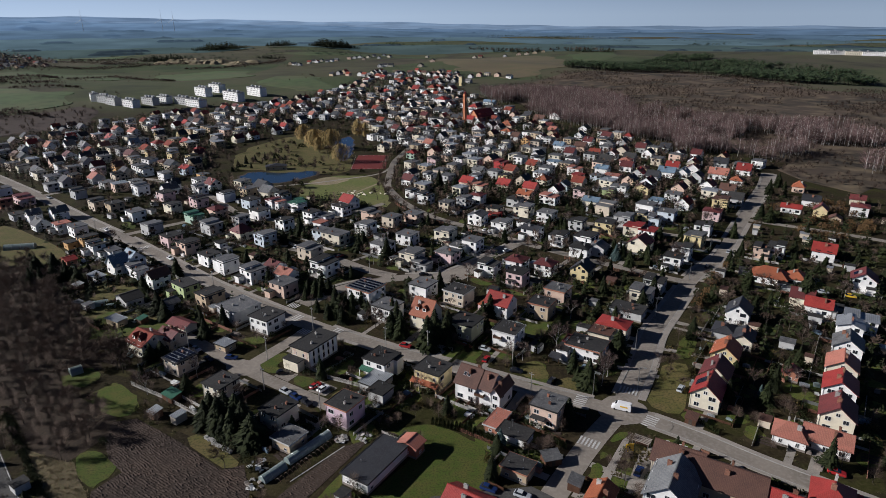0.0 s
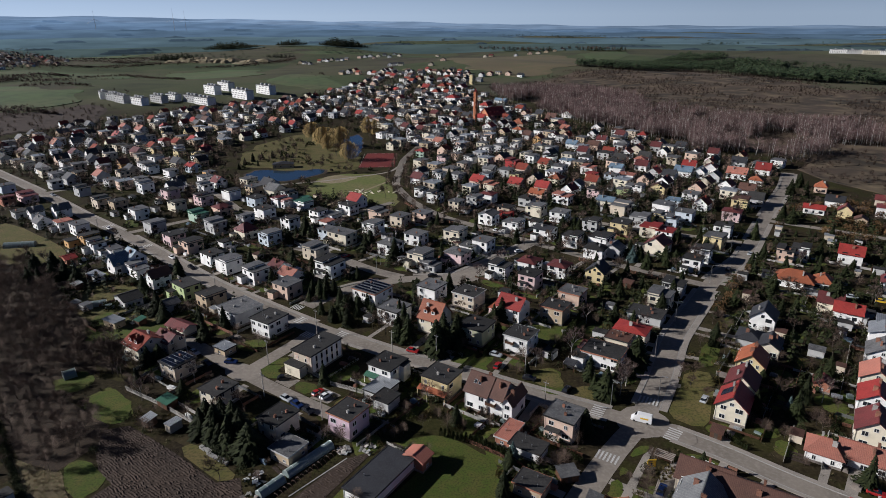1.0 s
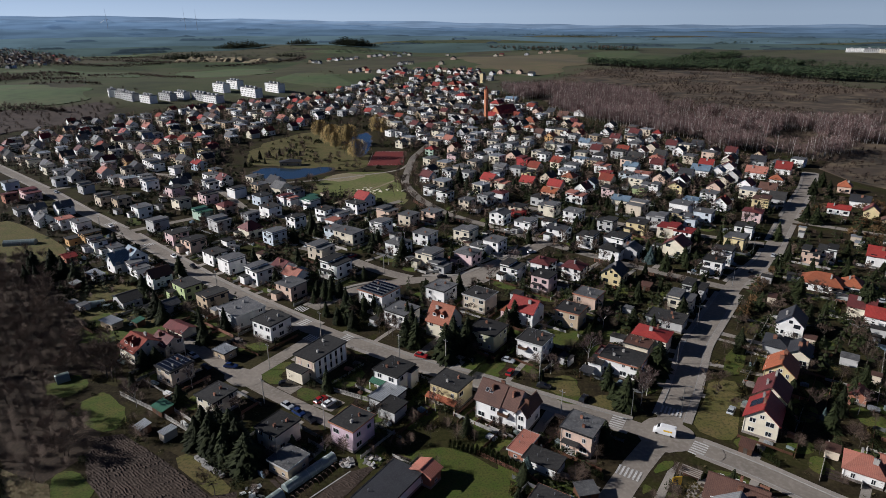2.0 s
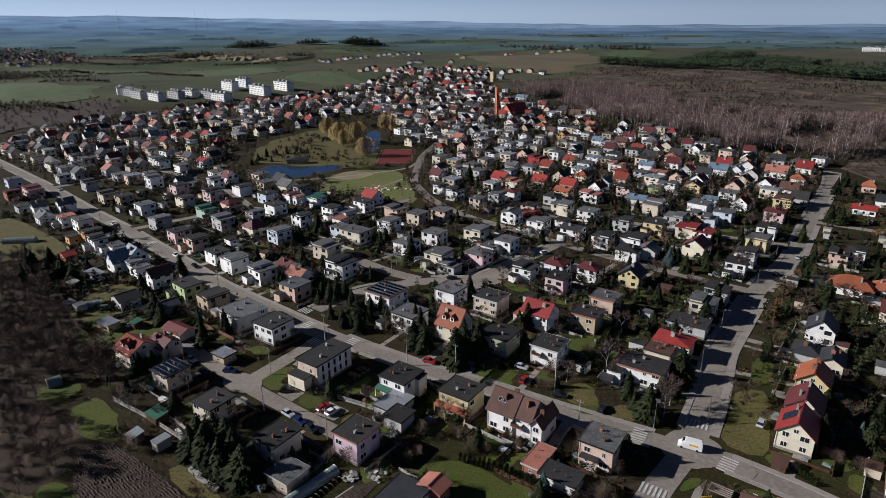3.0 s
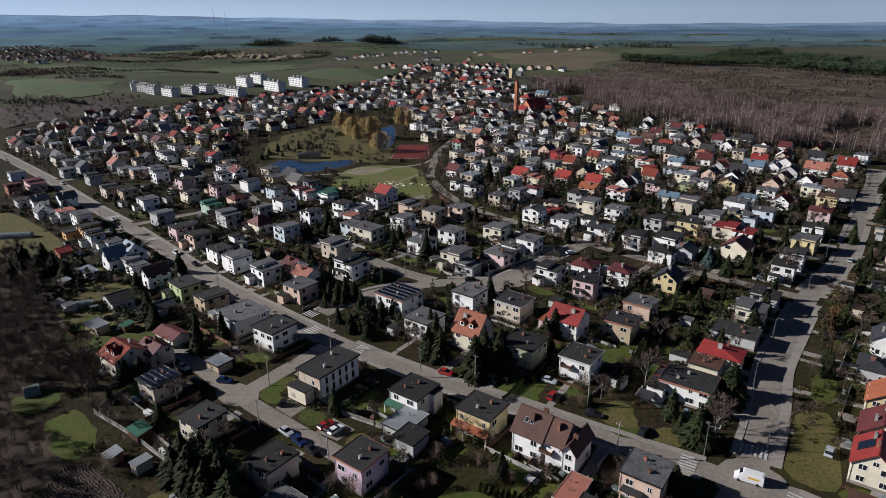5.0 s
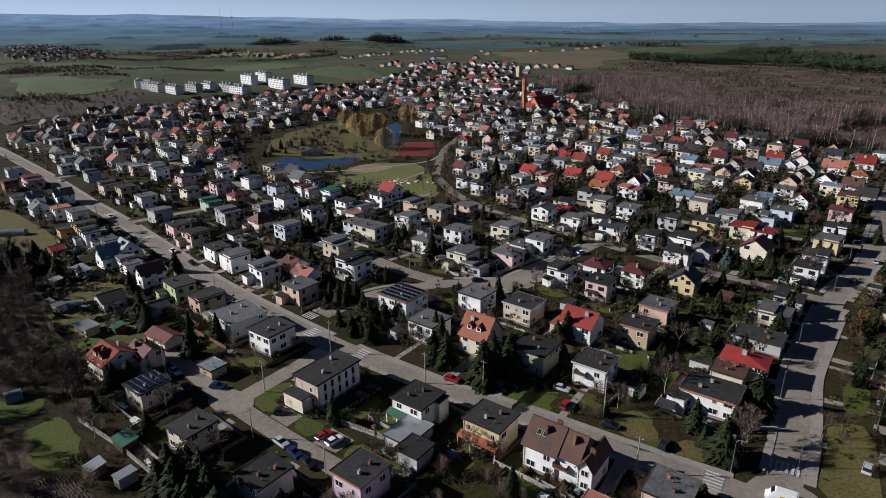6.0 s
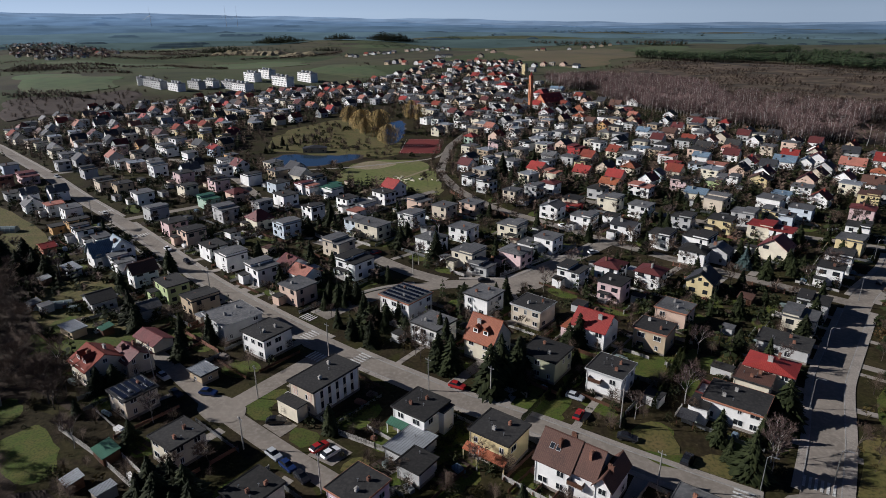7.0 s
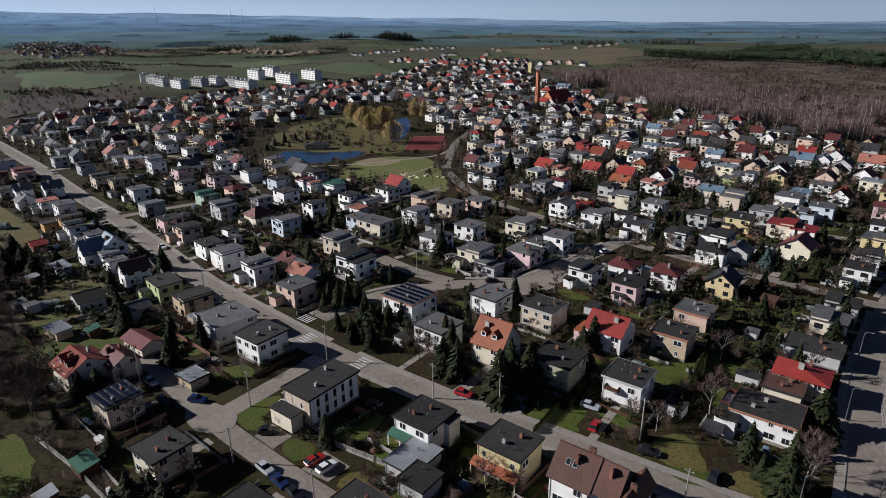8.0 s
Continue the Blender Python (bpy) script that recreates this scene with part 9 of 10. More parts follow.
# ---------- fields and park ----------
PARK_TREES = []
for poly, m, lab in ((FIELD1, M_FIELD, "green winter wheat field"), (FIELD2, M_FIELD, "green field on the far slope"), (FIELD3, M_FIELD, "green and brown rolling field"),
                     (FIELD4, M_FIELD, "green strip of field"), (FIELD5, M_FIELD, "green rolling field"), (FIELD6, M_FIELD, "green meadow by the woods"), (FIELD7, M_FIELD, "green field on a far rise"),
                     (STUB1, M_STUB, "tan stubble field behind the estate"), (STUB2, M_STUB, "bare brown field"), (BROWN1, M_SOIL, "brown fallow land")):
    patch("field", soft_outline(poly, 14, 3), m, lab, "field", 0.7, cell=3)
patch("park_grass", soft_outline(PARKG, 2.5), M_PARK, "green park grass round the ponds", "grass", 0.03)
patch("playground_grass", soft_outline(PLAY, 1.2), M_PLAY, "green playground grass with worn spots", "grass", 0.034)
patch("sand_area", soft_outline(SANDP, 1.0), M_SAND, "worn sandy play area", "ground", 0.04)
for pool in ([(-124, 449), (-119, 463), (-108, 463), (-97, 458), (-84, 461), (-70, 466), (-67, 452), (-74, 444), (-86, 431), (-104, 427), (-117, 434)],
             [(-70, 571), (-63, 600), (-57, 610), (-50, 580), (-48, 540), (-48, 512), (-53, 498), (-60, 515), (-64, 545)]):
    cx, cy = sum(p[0] for p in pool) / len(pool), sum(p[1] for p in pool) / len(pool)
    patch("pond_bank", soft_outline([(cx + (x - cx) * 1.08, cy + (y - cy) * 1.1) for x, y in pool], 1.2), M_SOIL, "muddy bank of the pond", "bank", 0.05)
    patch("pond", soft_outline(pool, 1.2), M_WATER, "calm pond water tinted blue for reflected sky", "water", 0.08)
logs = bmesh.new()
log_rnd = random.Random(88)
for _ in range(26):
    m = Matrix.Translation((-34 + log_rnd.gauss(0, 7), 396 + log_rnd.gauss(0, 5), 0)) @ Matrix.Rotation(log_rnd.uniform(0, 6.28), 4, "Z")
    l = log_rnd.uniform(0.4, 1.6)
    box(logs, -l, -0.3, 0, l, 0.3, log_rnd.uniform(0.3, 0.8), m)
tagged(part("playground_timbers", logs, WALL["cream"]), "pale timber blocks scattered on the playground", "timber", kind="stuff")
for x, y in ragged(lattice(PARK, 6.2, 6.2, 20, 0.48, 61), 25, 0.0):
    if inside(x, y, PLAY) or -50 < x < -12 and 460 < y < 525 or math.hypot((x + 95) / 33, (y - 446) / 23) < 1 or math.hypot((x + 58) / 18, (y - 550) / 64) < 1 or not clear_of(x, y, 1) or near_road(x, y, 5):
        continue
    PARK_TREES.append((x, y))
merge("park_trees", [("barelo", i) for i in range(4)], PARK_TREES[::2], 3, 8, "leafless trees and bushes in the park", "trees", 62, crown_only=True, thin=1.4)
merge("park_bushes", [("bush", i) for i in range(4)], PARK_TREES[1::2], 1.2, 3.5, "evergreen bushes in the park", "bushes", 63, crown_only=True)
patch("sports_court", [(-45, 467), (-18, 467), (-17, 518), (-42, 518)], M_COURT, "dull red all-weather sports court", "court", 0.06)
for x0, y0, x1, y1 in ((-44, 468, -44, 517), (-19, 468, -19, 517), (-44, 492.5, -19, 492.5), (-44, 468, -19, 468), (-43, 517, -18, 517)):
    ribbon("court_line", [(x0, y0), (x1, y1)], 0.15, M_LINE, "white line painted on the court", "court marking", 0.075)
ribbon("garden_edging", [(-31.5, 126.4), (-25, 133), (-19.2, 139.4)], 0.35, M_KERB, "pale film laid along a vegetable bed", "garden edging", 0.1)
ribbon("park_path", [(-118, 415), (-70, 425), (-20, 450), (-12, 480)], 2.2, M_PAVE, "pale gravel path through the park", "path", 0.06)
ribbon("park_path", [(-60, 360), (-20, 425)], 2.0, M_SAND, "trodden sandy path", "path", 0.055)
for n, (poly, m, lab) in enumerate(((LAWN1, M_LAWN, "mown green lawn with a fence"), (LAWN2, M_LAWN, "small mown lawn"), (LAWN3, M_LAWN, "rough green lawn"), (VERGE1, M_PARK, "grass verge beside the street"),
                     (VERGE2, M_LAWN, "grass island beside the junction"), (VERGE3, M_LAWN, "grass verge with bushes"), (VERGE4, M_LAWN, "grass verge beside parked cars"), (VERGE5, M_LAWN, "grass corner beside the lane"),
                     (VERGE6, M_LAWN, "grass strip beside the lane"), (VERGE7, M_LAWN, "grass verge crossed by drives"), (LAWN4, M_LAWN, "green lawn on the street corner"), (LAWN5, M_LAWN, "small green front lawn"), (VERGE8, M_LAWN, "grass patch beside the footpath"), (VERGE9, M_LAWN, "grass patch beside the narrow street"),
                     (LAWN7, M_LAWN, "grass strip in front of the houses"), (LAWN8, M_LAWN, "front garden lawn by the street"), (LAWN9, M_PARK, "grass corner beside the lane"), (LAWNA, M_LAWN, "sunny back garden lawn"),
                     (LAWNB, M_LAWN, "green lawn behind the house"), (LAWNC, M_LAWN, "lawn corner by the street"), (VERGEA, M_LAWN, "grass patch by the bus stop"), (LAWN6, M_LAWN, "fresh green grass beside the ploughed field"),
                     (LAWND, M_PARK, "rough grass strip beside the ploughed field"), (LAWNE, M_LAWN, "green edge of the vegetable garden"),
                     (ALLOT, M_PARK, "rough grass of the allotment gardens"), (ALLOT1, M_LAWN, "bright green allotment lawn"), (ALLOT2, M_LAWN, "bright green strip of grass in the allotments"), (MEADOW, M_PARK, "green meadow beside the estate"))):
    patch("lawn", soft_outline(poly, 0.35, 2 if n in (1, 2) else 1), m, lab, "lawn", 0.028 + 0.0016 * n)
for n, poly in enumerate(GARDENS):
    patch("lawn", soft_outline(poly, 0.5, 1), M_PARK if n in (3, 5) else M_LAWN, "back garden grass between hedges" if n < 3 else "grass of a sunny front garden", "lawn", 0.080 + 0.0008 * n)
for poly, m, lab in ((YARD1, M_PAVE, "paved footpath between grass strips"), (YARD2, M_PAVE, "paved forecourt"), (YARD3, M_DARKASPH, "dark asphalt yard"), (DIRT1, M_SOIL, "dug vegetable bed"), (STRAW, M_STRAW, "dry straw-coloured grass")):
    patch("yard", poly, m, lab, "yard", 0.085)


def ploughed(poly):
    """Ploughed soil in real ridges."""
    xs, ys = [p[0] for p in poly], [p[1] for p in poly]
    bm = bmesh.new()
    c, s = math.cos(radians(-38)), math.sin(radians(-38))
    rnd = random.Random(3)
    cx, cy = sum(xs) / len(xs), sum(ys) / len(ys)
    for j in range(-75, 76):
        last = None
        for i in range(-100, 101):
            u, v = i * 0.5, j * 0.62 + 0.35 * noise.noise(Vector((i * 0.5, j * 0.4, 0.5))) + 1.0 * noise.noise(Vector((i * 0.03, j * 0.02, 2.5)))
            x, y = cx + u * c - v * s, cy + u * s + v * c
            if not inside(x, y, poly) or rnd.random() < 0.10:
                last = None
                continue
            hgt = max(0.05, rnd.uniform(0.05, 0.30) + 0.12 * noise.noise(Vector((x * 0.3, y * 0.3, 4.5))))
            row = [bm.verts.new((x + k * -s * 0.30 + rnd.uniform(-0.06, 0.06), y + k * c * 0.30, z)) for k, z in ((-1, 0.03), (rnd.uniform(-0.4, 0.4), hgt), (1, 0.03))]
            if last:
                bm.faces.new((last[0], row[0], row[1], last[1]))
                bm.faces.new((last[1], row[1], row[2], last[2]))
            last = row
    bmesh.ops.recalc_face_normals(bm, faces=bm.faces[:])
    tagged(part("ploughed_field", bm, M_SOIL), "dark brown ploughed field in uneven furrows", "field", kind="stuff")


patch("field_soil", PLOUGH, M_SOIL, "dark soil of the ploughed field", "field", 0.025)
ploughed(PLOUGH)
ploughed(DIRT1)
for i in range(4):
    v, f = [], []
    srnd = random.Random(i + 400)
    for _ in range(26):
        a, r = srnd.uniform(0, 6.28), srnd.uniform(0, 0.5)
        x, y, l = r * math.cos(a), r * math.sin(a), srnd.uniform(0.5, 1.0)
        k = len(v)
        v += [(x - 0.05 * math.sin(a), y + 0.05 * math.cos(a), 0), (x + 0.05 * math.sin(a), y - 0.05 * math.cos(a), 0), (x + 0.5 * l * math.cos(a + 0.7), y + 0.5 * l * math.sin(a + 0.7), l)]
        f += [(k, k + 1, k + 2)]
    TREE["straw", i] = (TREE["bush", i][0], raw("crown", v, f, M_STRAWY))
merge("dry_grass_tufts", [("straw", i) for i in range(4)], lattice(STRAW, 0.85, 0.85, 20, 0.5, 81), 0.35, 0.8, "tall dry straw-coloured grass beside the wood", "grass", 82, crown_only=True, thin=1.3)
# Added bushes stand in for the dark shadow in the roadside ditch.
ditch = [(-121.8 + 37 * k / 150 + 0.5 * math.sin(k), 162.7 - 44.5 * k / 150 + 0.5 * math.cos(3 * k)) for k in range(150)]
merge("ditch_brambles", [("bushfine", i) for i in range(4)], ditch, 0.8, 1.5, "low dark bushes standing in for the shaded ditch", "bushes", 83, crown_only=True, thin=1.1)


def sand_pit(x, y, n):
    """Heaps of dug sand beside a wood."""
    rnd = random.Random(5)
    bm = bmesh.new()
    for k in range(n):
        cx, cy, r, h = x + rnd.uniform(-110, 110), y + rnd.uniform(-50, 50), rnd.uniform(14, 34), rnd.uniform(3, 10)
        top = bm.verts.new((cx + rnd.uniform(-6, 6), cy, gz(cx, cy) + h))
        ring = [bm.verts.new((cx + r * math.cos(a * 0.63) * rnd.uniform(0.7, 1.2), cy + r * math.sin(a * 0.63) * rnd.uniform(0.7, 1.2), gz(cx, cy) - 1)) for a in range(10)]
        mid = [bm.verts.new(v.co.lerp(top.co, rnd.uniform(0.45, 0.65)) + Vector((0, 0, rnd.uniform(0, 3)))) for v in ring]
        for a in range(10):
            b = (a + 1) % 10
            bm.faces.new((ring[a], ring[b], mid[b], mid[a]))
            bm.faces.new((mid[a], mid[b], top))
    tagged(part("sand_pit", bm, M_SAND), "heaps of pale dug sand in a quarry", "sand pit", kind="stuff")


sand_pit(-536, 1793, 26)


# ---------- blocks of flats, church ----------
def block(x, y, a, w, d, floors, wall="white"):
    e = tagged(new("apartment_block"), f"{wall} slab block of flats of {floors} storeys with a flat roof", "apartment block", "blocks of flats")
    e.matrix_basis = pose(x, y, gz(x, y) - 1.5, 0, 0, a)
    h = floors * 2.9 + 2
    bm = bmesh.new()
    box(bm, -w / 2, -d / 2, 0, w / 2, d / 2, h)
    part("wall", bm, WALL[wall], e)
    bm = bmesh.new()
    box(bm, -w / 2 - 0.3, -d / 2 - 0.3, h, w / 2 + 0.3, d / 2 + 0.3, h + 0.5)
    part("roof", bm, ROOF["grey"], e)
    for k in range(3):
        bm = bmesh.new()
        box(bm, (k - 1) * w * 0.3 - 1.5, -1.5, h + 0.5, (k - 1) * w * 0.3 + 1.5, 1.5, h + 2.6)
        part("roof_housing", bm, WALL["grey"], e)
    n = int(w / 4)
    for fl in range(floors):
        for side in (0, 180):
            bm = bmesh.new()
            for i in range(n):
                cx = (i - (n - 1) / 2) * w / n
                box(bm, cx - 0.75, -d / 2 - 0.10, 2.7 + fl * 2.9, cx + 0.75, -d / 2 + 0.05, 3.95 + fl * 2.9, Matrix.Rotation(radians(side), 4, "Z"))
            tagged(part("window_band", bm, M_PANE, e), kind="stuff")
    return e


block(-298, 951, -44, 30, 11, 4, "white")
block(-291, 996, -44, 30, 11, 4, "white")
block(-242, 902, -46, 40, 11, 4, "white")
block(-222, 955, -46, 36, 11, 4, "white")
block(-426, 891, -60, 20, 10, 3, "white")
block(-386, 856, -40, 26, 10, 3, "grey")
block(-356, 838, -40, 26, 10, 3, "white")
block(-340, 860, -38, 26, 10, 3, "grey")
block(-326, 873, -35, 20, 10, 3, "white")
block(-298, 863, -40, 28, 10, 3, "grey")
block(-275, 842, -40, 30, 12, 3, "white")
block(-406, 876, -30, 18, 10, 3, "grey")
block(1108, 1659, -30, 60, 14, 3, "white")
block(1133, 1627, -30, 60, 14, 3, "grey")
block(1157, 1601, -30, 60, 14, 3, "cream")
block(1186, 1579, -30, 60, 14, 3, "white")
DARK_ROOFS = ("dark", "dark", "dark", "felt", "grey", "brown", "maroon", "tile")
far_estate("hamlet_on_the_hill", [(-315, 1782), (-301, 1762), (-285, 1740), (-267, 1803), (-260, 1831), (-247, 1811), (-238, 1838), (-219, 1813), (-208, 1824), (-196, 1834), (-162, 1870), (-148, 1886), (-135, 1905), (-119, 1825), (-111, 1902), (-97, 1981),
                                  (-78, 1860), (-71, 2075), (-52, 1979), (-36, 1484), (-49, 1498), (-61, 1490), (66, 2063), (62, 1535), (31, 1428)], 24, 0.9, (9, 12), "scattered white houses with dark roofs on far fields", -20, DARK_ROOFS)
far_estate("hamlet_behind_the_estate", [(-140, 1225), (-130, 1252), (-122, 1286), (-110, 1224), (-87, 1226), (-79, 1214), (-66, 1256), (-61, 1288), (-52, 1304), (-44, 1273), (44, 1230), (52, 1252), (64, 1272), (67, 1210), (79, 1200), (92, 1210),
                                        (120, 1200), (138, 1217), (154, 1223), (172, 1212), (190, 1183)] + ragged(lattice(APEX, 25, 25, -42, 0.4, 26), 40, -0.18), 25, 0.85, (8, 11), "loose row of white houses with dark and red roofs behind the estate", -35, DARK_ROOFS + ("red", "tile"))
hamlet_green = lattice(APEX, 8, 8, 20, 0.48, 27)
merge("hamlet_trees", [("barefar", i) for i in range(4)], hamlet_green[::2], 3, 7, "leafless trees among the last houses", "trees", 28, crown_only=True, thin=1.5)
merge("hamlet_spruces", [("sprucelo", i) for i in range(4)], hamlet_green[1::2], 3, 8, "dark evergreens among the last houses", "trees", 29, crown_only=True)
far_estate("village_in_haze", lattice(VILLAGE, 44, 44, 20, 0.48, 33), 33, 0.7, (8, 10.5), "distant village of white houses with dark roofs among trees", -20, ("dark", "dark", "felt", "grey", "maroon", "grey", "dark"))
far_estate("village_far_off", [(-1471, 3377), (-1425, 3328), (-1383, 3288), (-1394, 3377), (-1350, 3331), (-1308, 3290), (-1314, 3372), (-1271, 3327), (-1230, 3283), (-1236, 3371), (-1194, 3325), (-1152, 3277), (-1167, 3393), (-1125, 3345)], 14, 0.8, (10, 14), "scattered white houses with dark and red roofs on far fields", -20)
far_estate("village_in_trees", [(-1718, 2681), (-1350, 2145), (-1213, 1961), (-1078, 1774), (-953, 1596), (-1503, 2563), (-1201, 2090), (-1065, 1889), (-927, 1677), (-1465, 2703), (-1185, 2234), (-1240, 2016), (-1149, 1895), (-1044, 1748), (-953, 1622), (-889, 1537), (-1145, 2012), (-1040, 1858), (-939, 1706), (-869, 1607)], 20, 0.8, (10, 14), "scattered white houses with dark and red roofs on far fields", -20)
far_estate("farms_by_the_wood", [(208, 1971), (227, 1986), (296, 1940), (344, 1976), (370, 1980), (403, 2021), (446, 2100), (496, 2205)], 8, 0.8, (10, 14), "scattered white houses with dark and red roofs on far fields", -20)


def church(x, y, a):
    e = tagged(new("church"), "brick church with a steep red roof and slender tower", "church")
    e.matrix_basis = pose(x, y, gz(x, y) - 0.2, 0, 0, a)
    part("nave", walls_with_openings(13, 26, 7, None, "gable", 7, "d"), WALL["terracotta"], e)
    part("roof", roof_bm(13, 26, 7, "gable", 7, "d", 0.6), ROOF["red"], e)
    for px in (-4.6, 4.6):
        bm = bmesh.new()
        box(bm, px - 1.4, -13.4, 0, px + 1.4, -12.9, 6.2)
        part("facade_panel", bm, WALL["white"], e)
    bm = bmesh.new()
    for px, py in ((-1.7, -26.3), (0.1, -26.3), (-1.7, -24.5), (0.1, -24.5)):
        box(bm, px - 0.55, py - 0.55, 0, px + 0.55, py + 0.55, 32)
    for z in (6, 12, 18, 24, 28, 31):
        box(bm, -1.7, -26.3, z, 0.1, -24.5, z + 1.0)
    part("tower", bm, WALL["terracotta"], e, "open brick bell tower")
    bm = bmesh.new()
    tube(bm, [(-0.8, -25.4, 32), (-0.8, -25.4, 35.5)], [2.0, 0.1], 4)
    part("spire", bm, ROOF["red"], e)
    for k in range(4):
        bm = bmesh.new()
        box(bm, 2.6, -9.6 + k * 5.4, 8.6, 5.2, -7.2 + k * 5.4, 10.4)
        part("dormer", bm, ROOF["red"], e)
    for s in (-1, 1):
        bm = bmesh.new()
        for k in range(4):
            box(bm, s * 6.56 - 0.1, -10 + k * 6, 2.0, s * 6.56 + 0.1, -8 + k * 6, 5.2)
        tagged(part("tall_windows", bm, M_PANE, e), kind="stuff")
    return e


church(81.5, 688, -52)


# ---------- far country ----------
# Distance haze painted as a bluish base colour with emission.
def haze(name, c, glow):
    m = bpy.data.materials.new(name)
    m.use_nodes = True
    t = m.node_tree
    b = t.nodes["Principled BSDF"]
    geo, n, mp, r = t.nodes.new("ShaderNodeNewGeometry"), t.nodes.new("ShaderNodeTexNoise"), t.nodes.new("ShaderNodeMapping"), t.nodes.new("ShaderNodeValToRGB")
    mp.inputs["Scale"].default_value = (0.005, 0.005, 0.06)
    n.inputs["Detail"].default_value, n.inputs["Scale"].default_value = 6.0, 1.0
    t.links.new(geo.outputs["Position"], mp.inputs[0])
    t.links.new(mp.outputs[0], n.inputs["Vector"])
    t.links.new(n.outputs["Fac"], r.inputs[0])
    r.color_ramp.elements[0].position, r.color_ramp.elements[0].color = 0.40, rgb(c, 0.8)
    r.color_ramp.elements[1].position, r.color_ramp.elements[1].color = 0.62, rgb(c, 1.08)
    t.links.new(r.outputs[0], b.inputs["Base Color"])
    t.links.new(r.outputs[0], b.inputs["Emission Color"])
    # Added glow for haze, painted brighter on the sun's side in the west.
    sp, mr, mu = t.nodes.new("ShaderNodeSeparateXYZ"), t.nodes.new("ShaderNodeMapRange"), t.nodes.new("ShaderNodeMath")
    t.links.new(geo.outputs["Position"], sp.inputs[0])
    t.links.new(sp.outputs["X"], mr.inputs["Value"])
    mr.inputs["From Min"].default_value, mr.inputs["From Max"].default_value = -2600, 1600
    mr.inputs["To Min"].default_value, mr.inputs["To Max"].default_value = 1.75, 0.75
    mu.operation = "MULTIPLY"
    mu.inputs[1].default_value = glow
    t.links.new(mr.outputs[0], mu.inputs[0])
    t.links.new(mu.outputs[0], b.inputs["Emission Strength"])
    b.inputs["Roughness"].default_value = 1.0
    b.inputs["Specular IOR Level"].default_value = 0.0
    return m


def ridge(radius, top, depth, material, seed, label, west=0.0, woods=None):
    """A long range of low hills all round, with a front slope, a crest, a back slope and strips of wood on it."""
    rnd = random.Random(seed)
    ph = [rnd.uniform(0, 6.28) for _ in range(4)]

    def crest(a):
        h = top * (1 + 0.10 * math.sin(5 * a + ph[0]) + 0.05 * math.sin(13 * a + ph[1]) + 0.05 * math.sin(31 * a + ph[2]) + 0.03 * math.sin(67 * a + ph[3]))
        return h + (1.2 * west * max(-0.12, 0.03 - math.sin(a)) if math.cos(a) > 0 else west)

    v, f = [], []
    n = 300
    profile = ((-1.0, 0.0), (-0.85, 0.2), (-0.4, 0.75), (0.0, 1.0), (0.5, 0.0))
    for i in range(n):
        a = 2 * math.pi * i / n
        for k, (off, part_up) in enumerate(profile):
            rr = radius + depth * off
            v.append((rr * math.sin(a), 40 + rr * math.cos(a), -17.0 if k == 0 else crest(a) * part_up - 3))
    for i in range(n):
        j = (i + 1) % n
        for k in range(4):
            f.append((i * 5 + k, j * 5 + k, j * 5 + k + 1, i * 5 + k + 1))
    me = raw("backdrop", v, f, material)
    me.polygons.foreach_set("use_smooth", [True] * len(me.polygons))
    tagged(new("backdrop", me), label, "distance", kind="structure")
    if woods is None:
        return
    v, f = [], []
    for off, part_up, shift in ((0.0, 1.0, 0.0), (-0.4, 0.75, 9.0), (-0.65, 0.47, 21.0)):
        rr, m, last = radius + depth * off, int(radius * 6.28 / 14), None
        for i in range(m):
            a = 2 * math.pi * i / m
            s = noise.noise(Vector((rr * math.sin(a) / 260 + shift, rr * math.cos(a) / 260, seed))) + 0.4 * noise.noise(Vector((rr * math.sin(a) / 70, rr * math.cos(a) / 70, seed + shift)))
            if s < 0.26:
                last = None
                continue
            z = crest(a) * part_up - 5
            h = min(1.0, (s - 0.24) * 5) * rnd.uniform(4, 8)
            k = len(v)
            v += [(r * math.sin(a), 40 + r * math.cos(a), zz) for r, zz in ((rr - 30, z), (rr - 18, z + h * 0.9), (rr + 20, z + h))]
            if last is not None:
                f += [(last, k, k + 1, last + 1), (last + 1, k + 1, k + 2, last + 2)]
            last = k
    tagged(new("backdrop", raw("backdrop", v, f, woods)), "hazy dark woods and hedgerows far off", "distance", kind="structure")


# Each farther ring has more haze painted into its colour.
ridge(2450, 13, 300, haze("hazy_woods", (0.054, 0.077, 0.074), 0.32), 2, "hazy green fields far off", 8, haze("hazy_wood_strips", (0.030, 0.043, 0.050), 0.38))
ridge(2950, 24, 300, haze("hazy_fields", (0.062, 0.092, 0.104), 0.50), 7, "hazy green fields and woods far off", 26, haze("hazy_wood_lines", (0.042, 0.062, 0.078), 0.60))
ridge(3500, 36, 300, haze("far_woods", (0.056, 0.086, 0.118), 0.62), 3, "hills far off, tinted blue-green for haze", 52, haze("blue_wood_lines", (0.052, 0.080, 0.110), 0.75))
ridge(4100, 50, 300, haze("far_haze", (0.068, 0.103, 0.148), 0.76), 5, "hills far off, tinted pale blue for haze", 80, haze("pale_wood_lines", (0.068, 0.103, 0.148), 0.88))
ridge(4600, 66, 250, haze("horizon_haze", (0.098, 0.134, 0.180), 0.86), 4, "horizon hills, tinted pale blue for haze", 108)


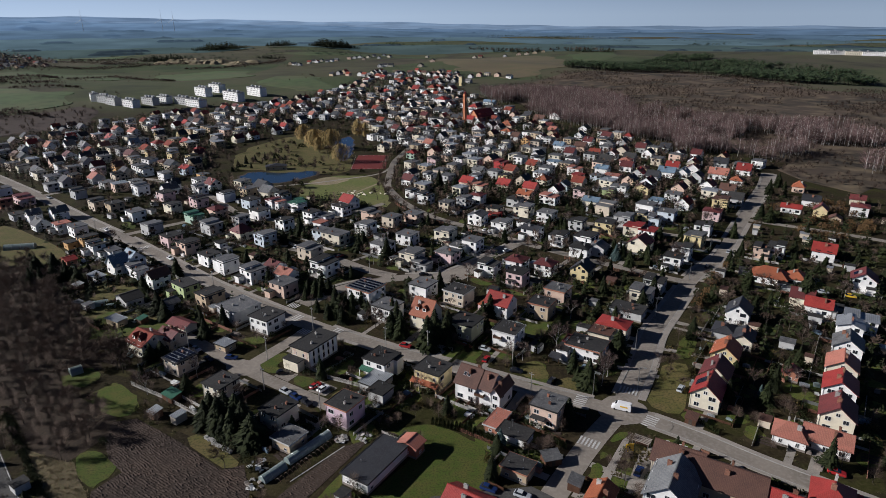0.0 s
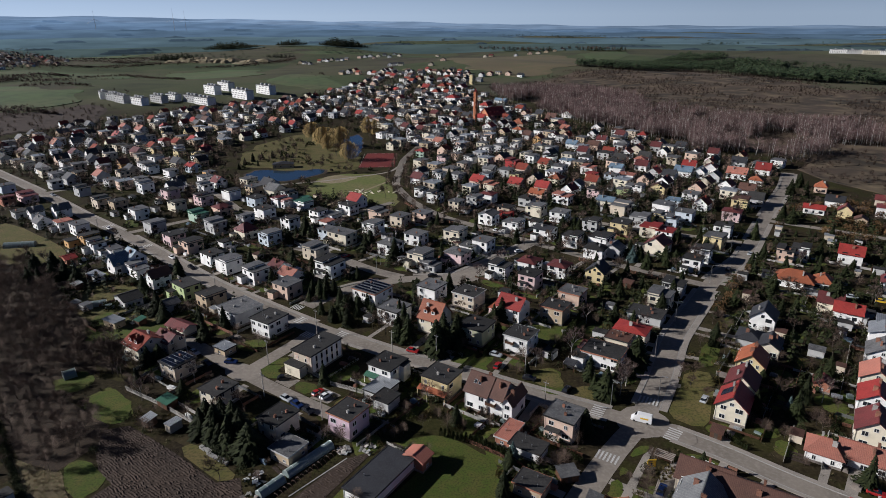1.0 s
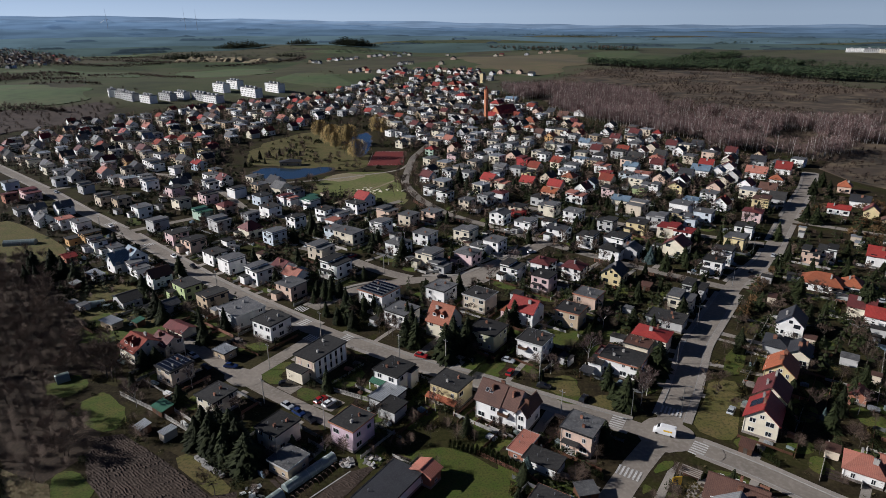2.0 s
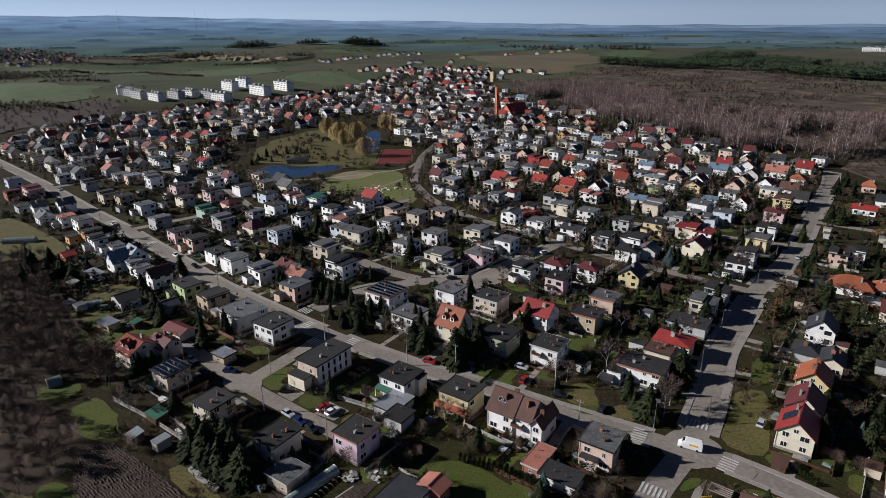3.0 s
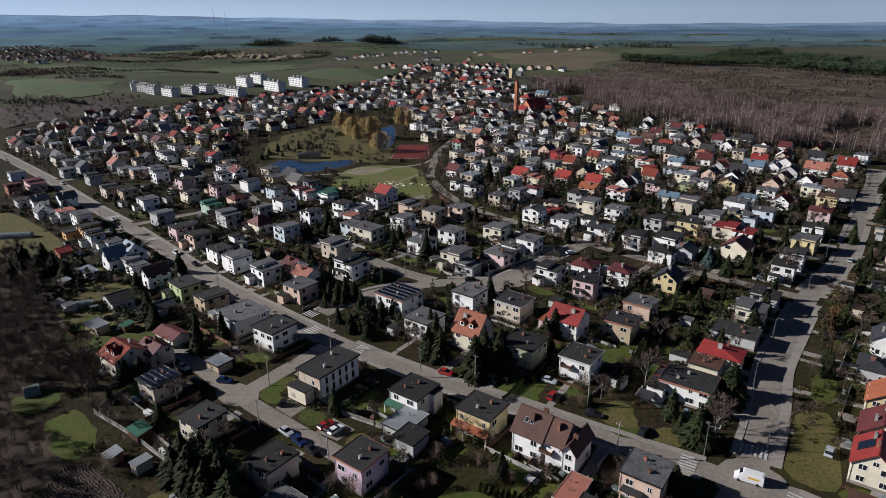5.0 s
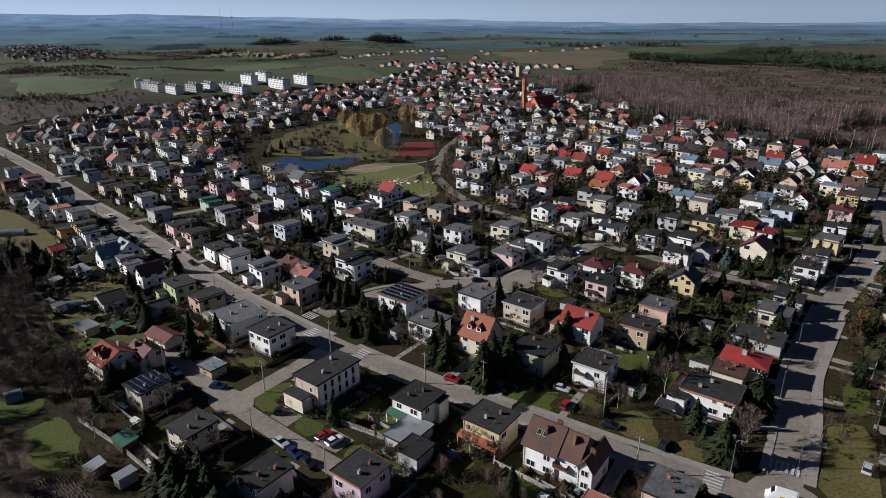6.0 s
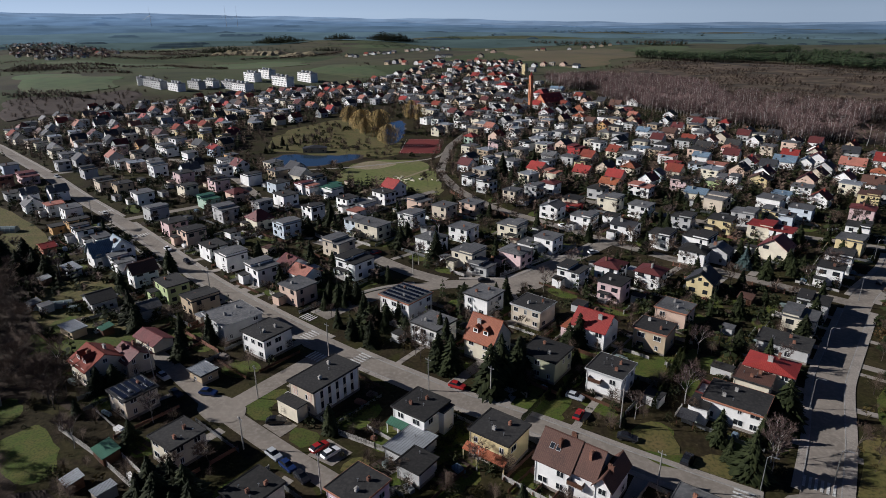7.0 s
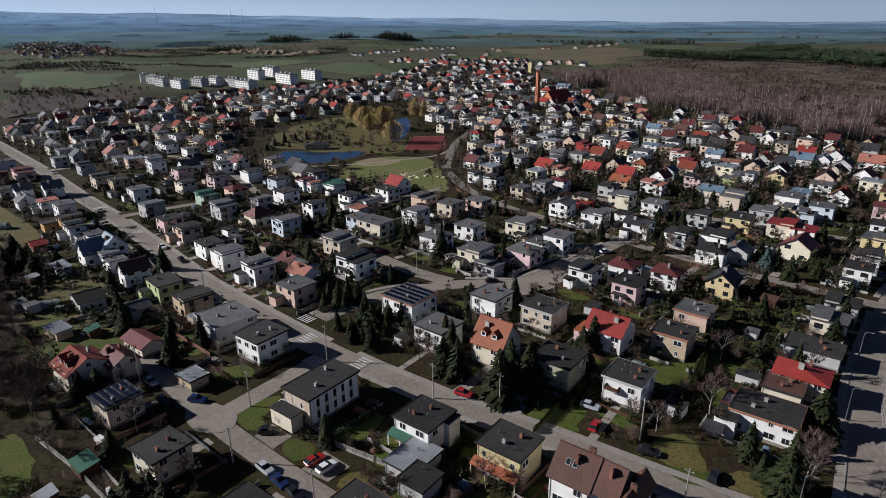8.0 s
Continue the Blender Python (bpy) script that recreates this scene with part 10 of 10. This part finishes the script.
def sky_band():
    """Pale hazy sky just over the horizon."""
    m = bpy.data.materials.new("hazy_sky")
    m.use_nodes = True
    t = m.node_tree
    t.nodes.remove(t.nodes["Principled BSDF"])
    em, geo, sp, mr, r = (t.nodes.new(k) for k in ("ShaderNodeEmission", "ShaderNodeNewGeometry", "ShaderNodeSeparateXYZ", "ShaderNodeMapRange", "ShaderNodeValToRGB"))
    t.links.new(geo.outputs["Position"], sp.inputs[0])
    t.links.new(sp.outputs["Z"], mr.inputs["Value"])
    mr.inputs["From Min"].default_value, mr.inputs["From Max"].default_value = 120, 330
    t.links.new(mr.outputs[0], r.inputs[0])
    r.color_ramp.elements[0].color, r.color_ramp.elements[1].color = (0.325, 0.385, 0.445, 1), (0.225, 0.285, 0.365, 1)
    t.links.new(r.outputs[0], em.inputs[0])
    side = t.nodes.new("ShaderNodeMapRange")
    side.inputs["From Min"].default_value, side.inputs["From Max"].default_value = -2800, 2200
    side.inputs["To Min"].default_value, side.inputs["To Max"].default_value = 1.25, 0.78
    t.links.new(sp.outputs["X"], side.inputs["Value"])
    t.links.new(side.outputs[0], em.inputs[1])
    t.links.new(em.outputs[0], t.nodes["Material Output"].inputs[0])
    v, f, n = [], [], 120
    for i in range(n):
        a = 2 * math.pi * i / n
        v += [(4860 * math.sin(a), 40 + 4860 * math.cos(a), z) for z in (0, 420)]
    for i in range(n):
        j = (i + 1) % n
        f.append((i * 2, j * 2, j * 2 + 1, i * 2 + 1))
    tagged(new("backdrop", raw("backdrop", v, f, m)), "pale hazy blue sky low over the horizon", "sky", kind="structure")


sky_band()


def wind_turbine(x, y, h):
    e = tagged(new("wind_turbine"), "pale wind turbine on the horizon", "wind turbine", "wind turbines")
    e.matrix_basis = pose(x, y, gz(x, y), 0, 0, 0)
    bm = bmesh.new()
    tube(bm, [(0, 0, 0), (0, 0, h)], [1.7, 0.9], 8)
    part("tower", bm, M_METAL, e)
    for k in range(3):
        bm = bmesh.new()
        a = radians(90 + 120 * k)
        tube(bm, [(0, -2, h), (math.cos(a) * h * 0.55, -2, h + math.sin(a) * h * 0.55)], [0.7, 0.2], 4)
        part("blade", bm, M_METAL, e)


wind_turbine(-1687, 3553, 92)
wind_turbine(-1333, 3702, 92)
wind_turbine(-1277, 3722, 90)
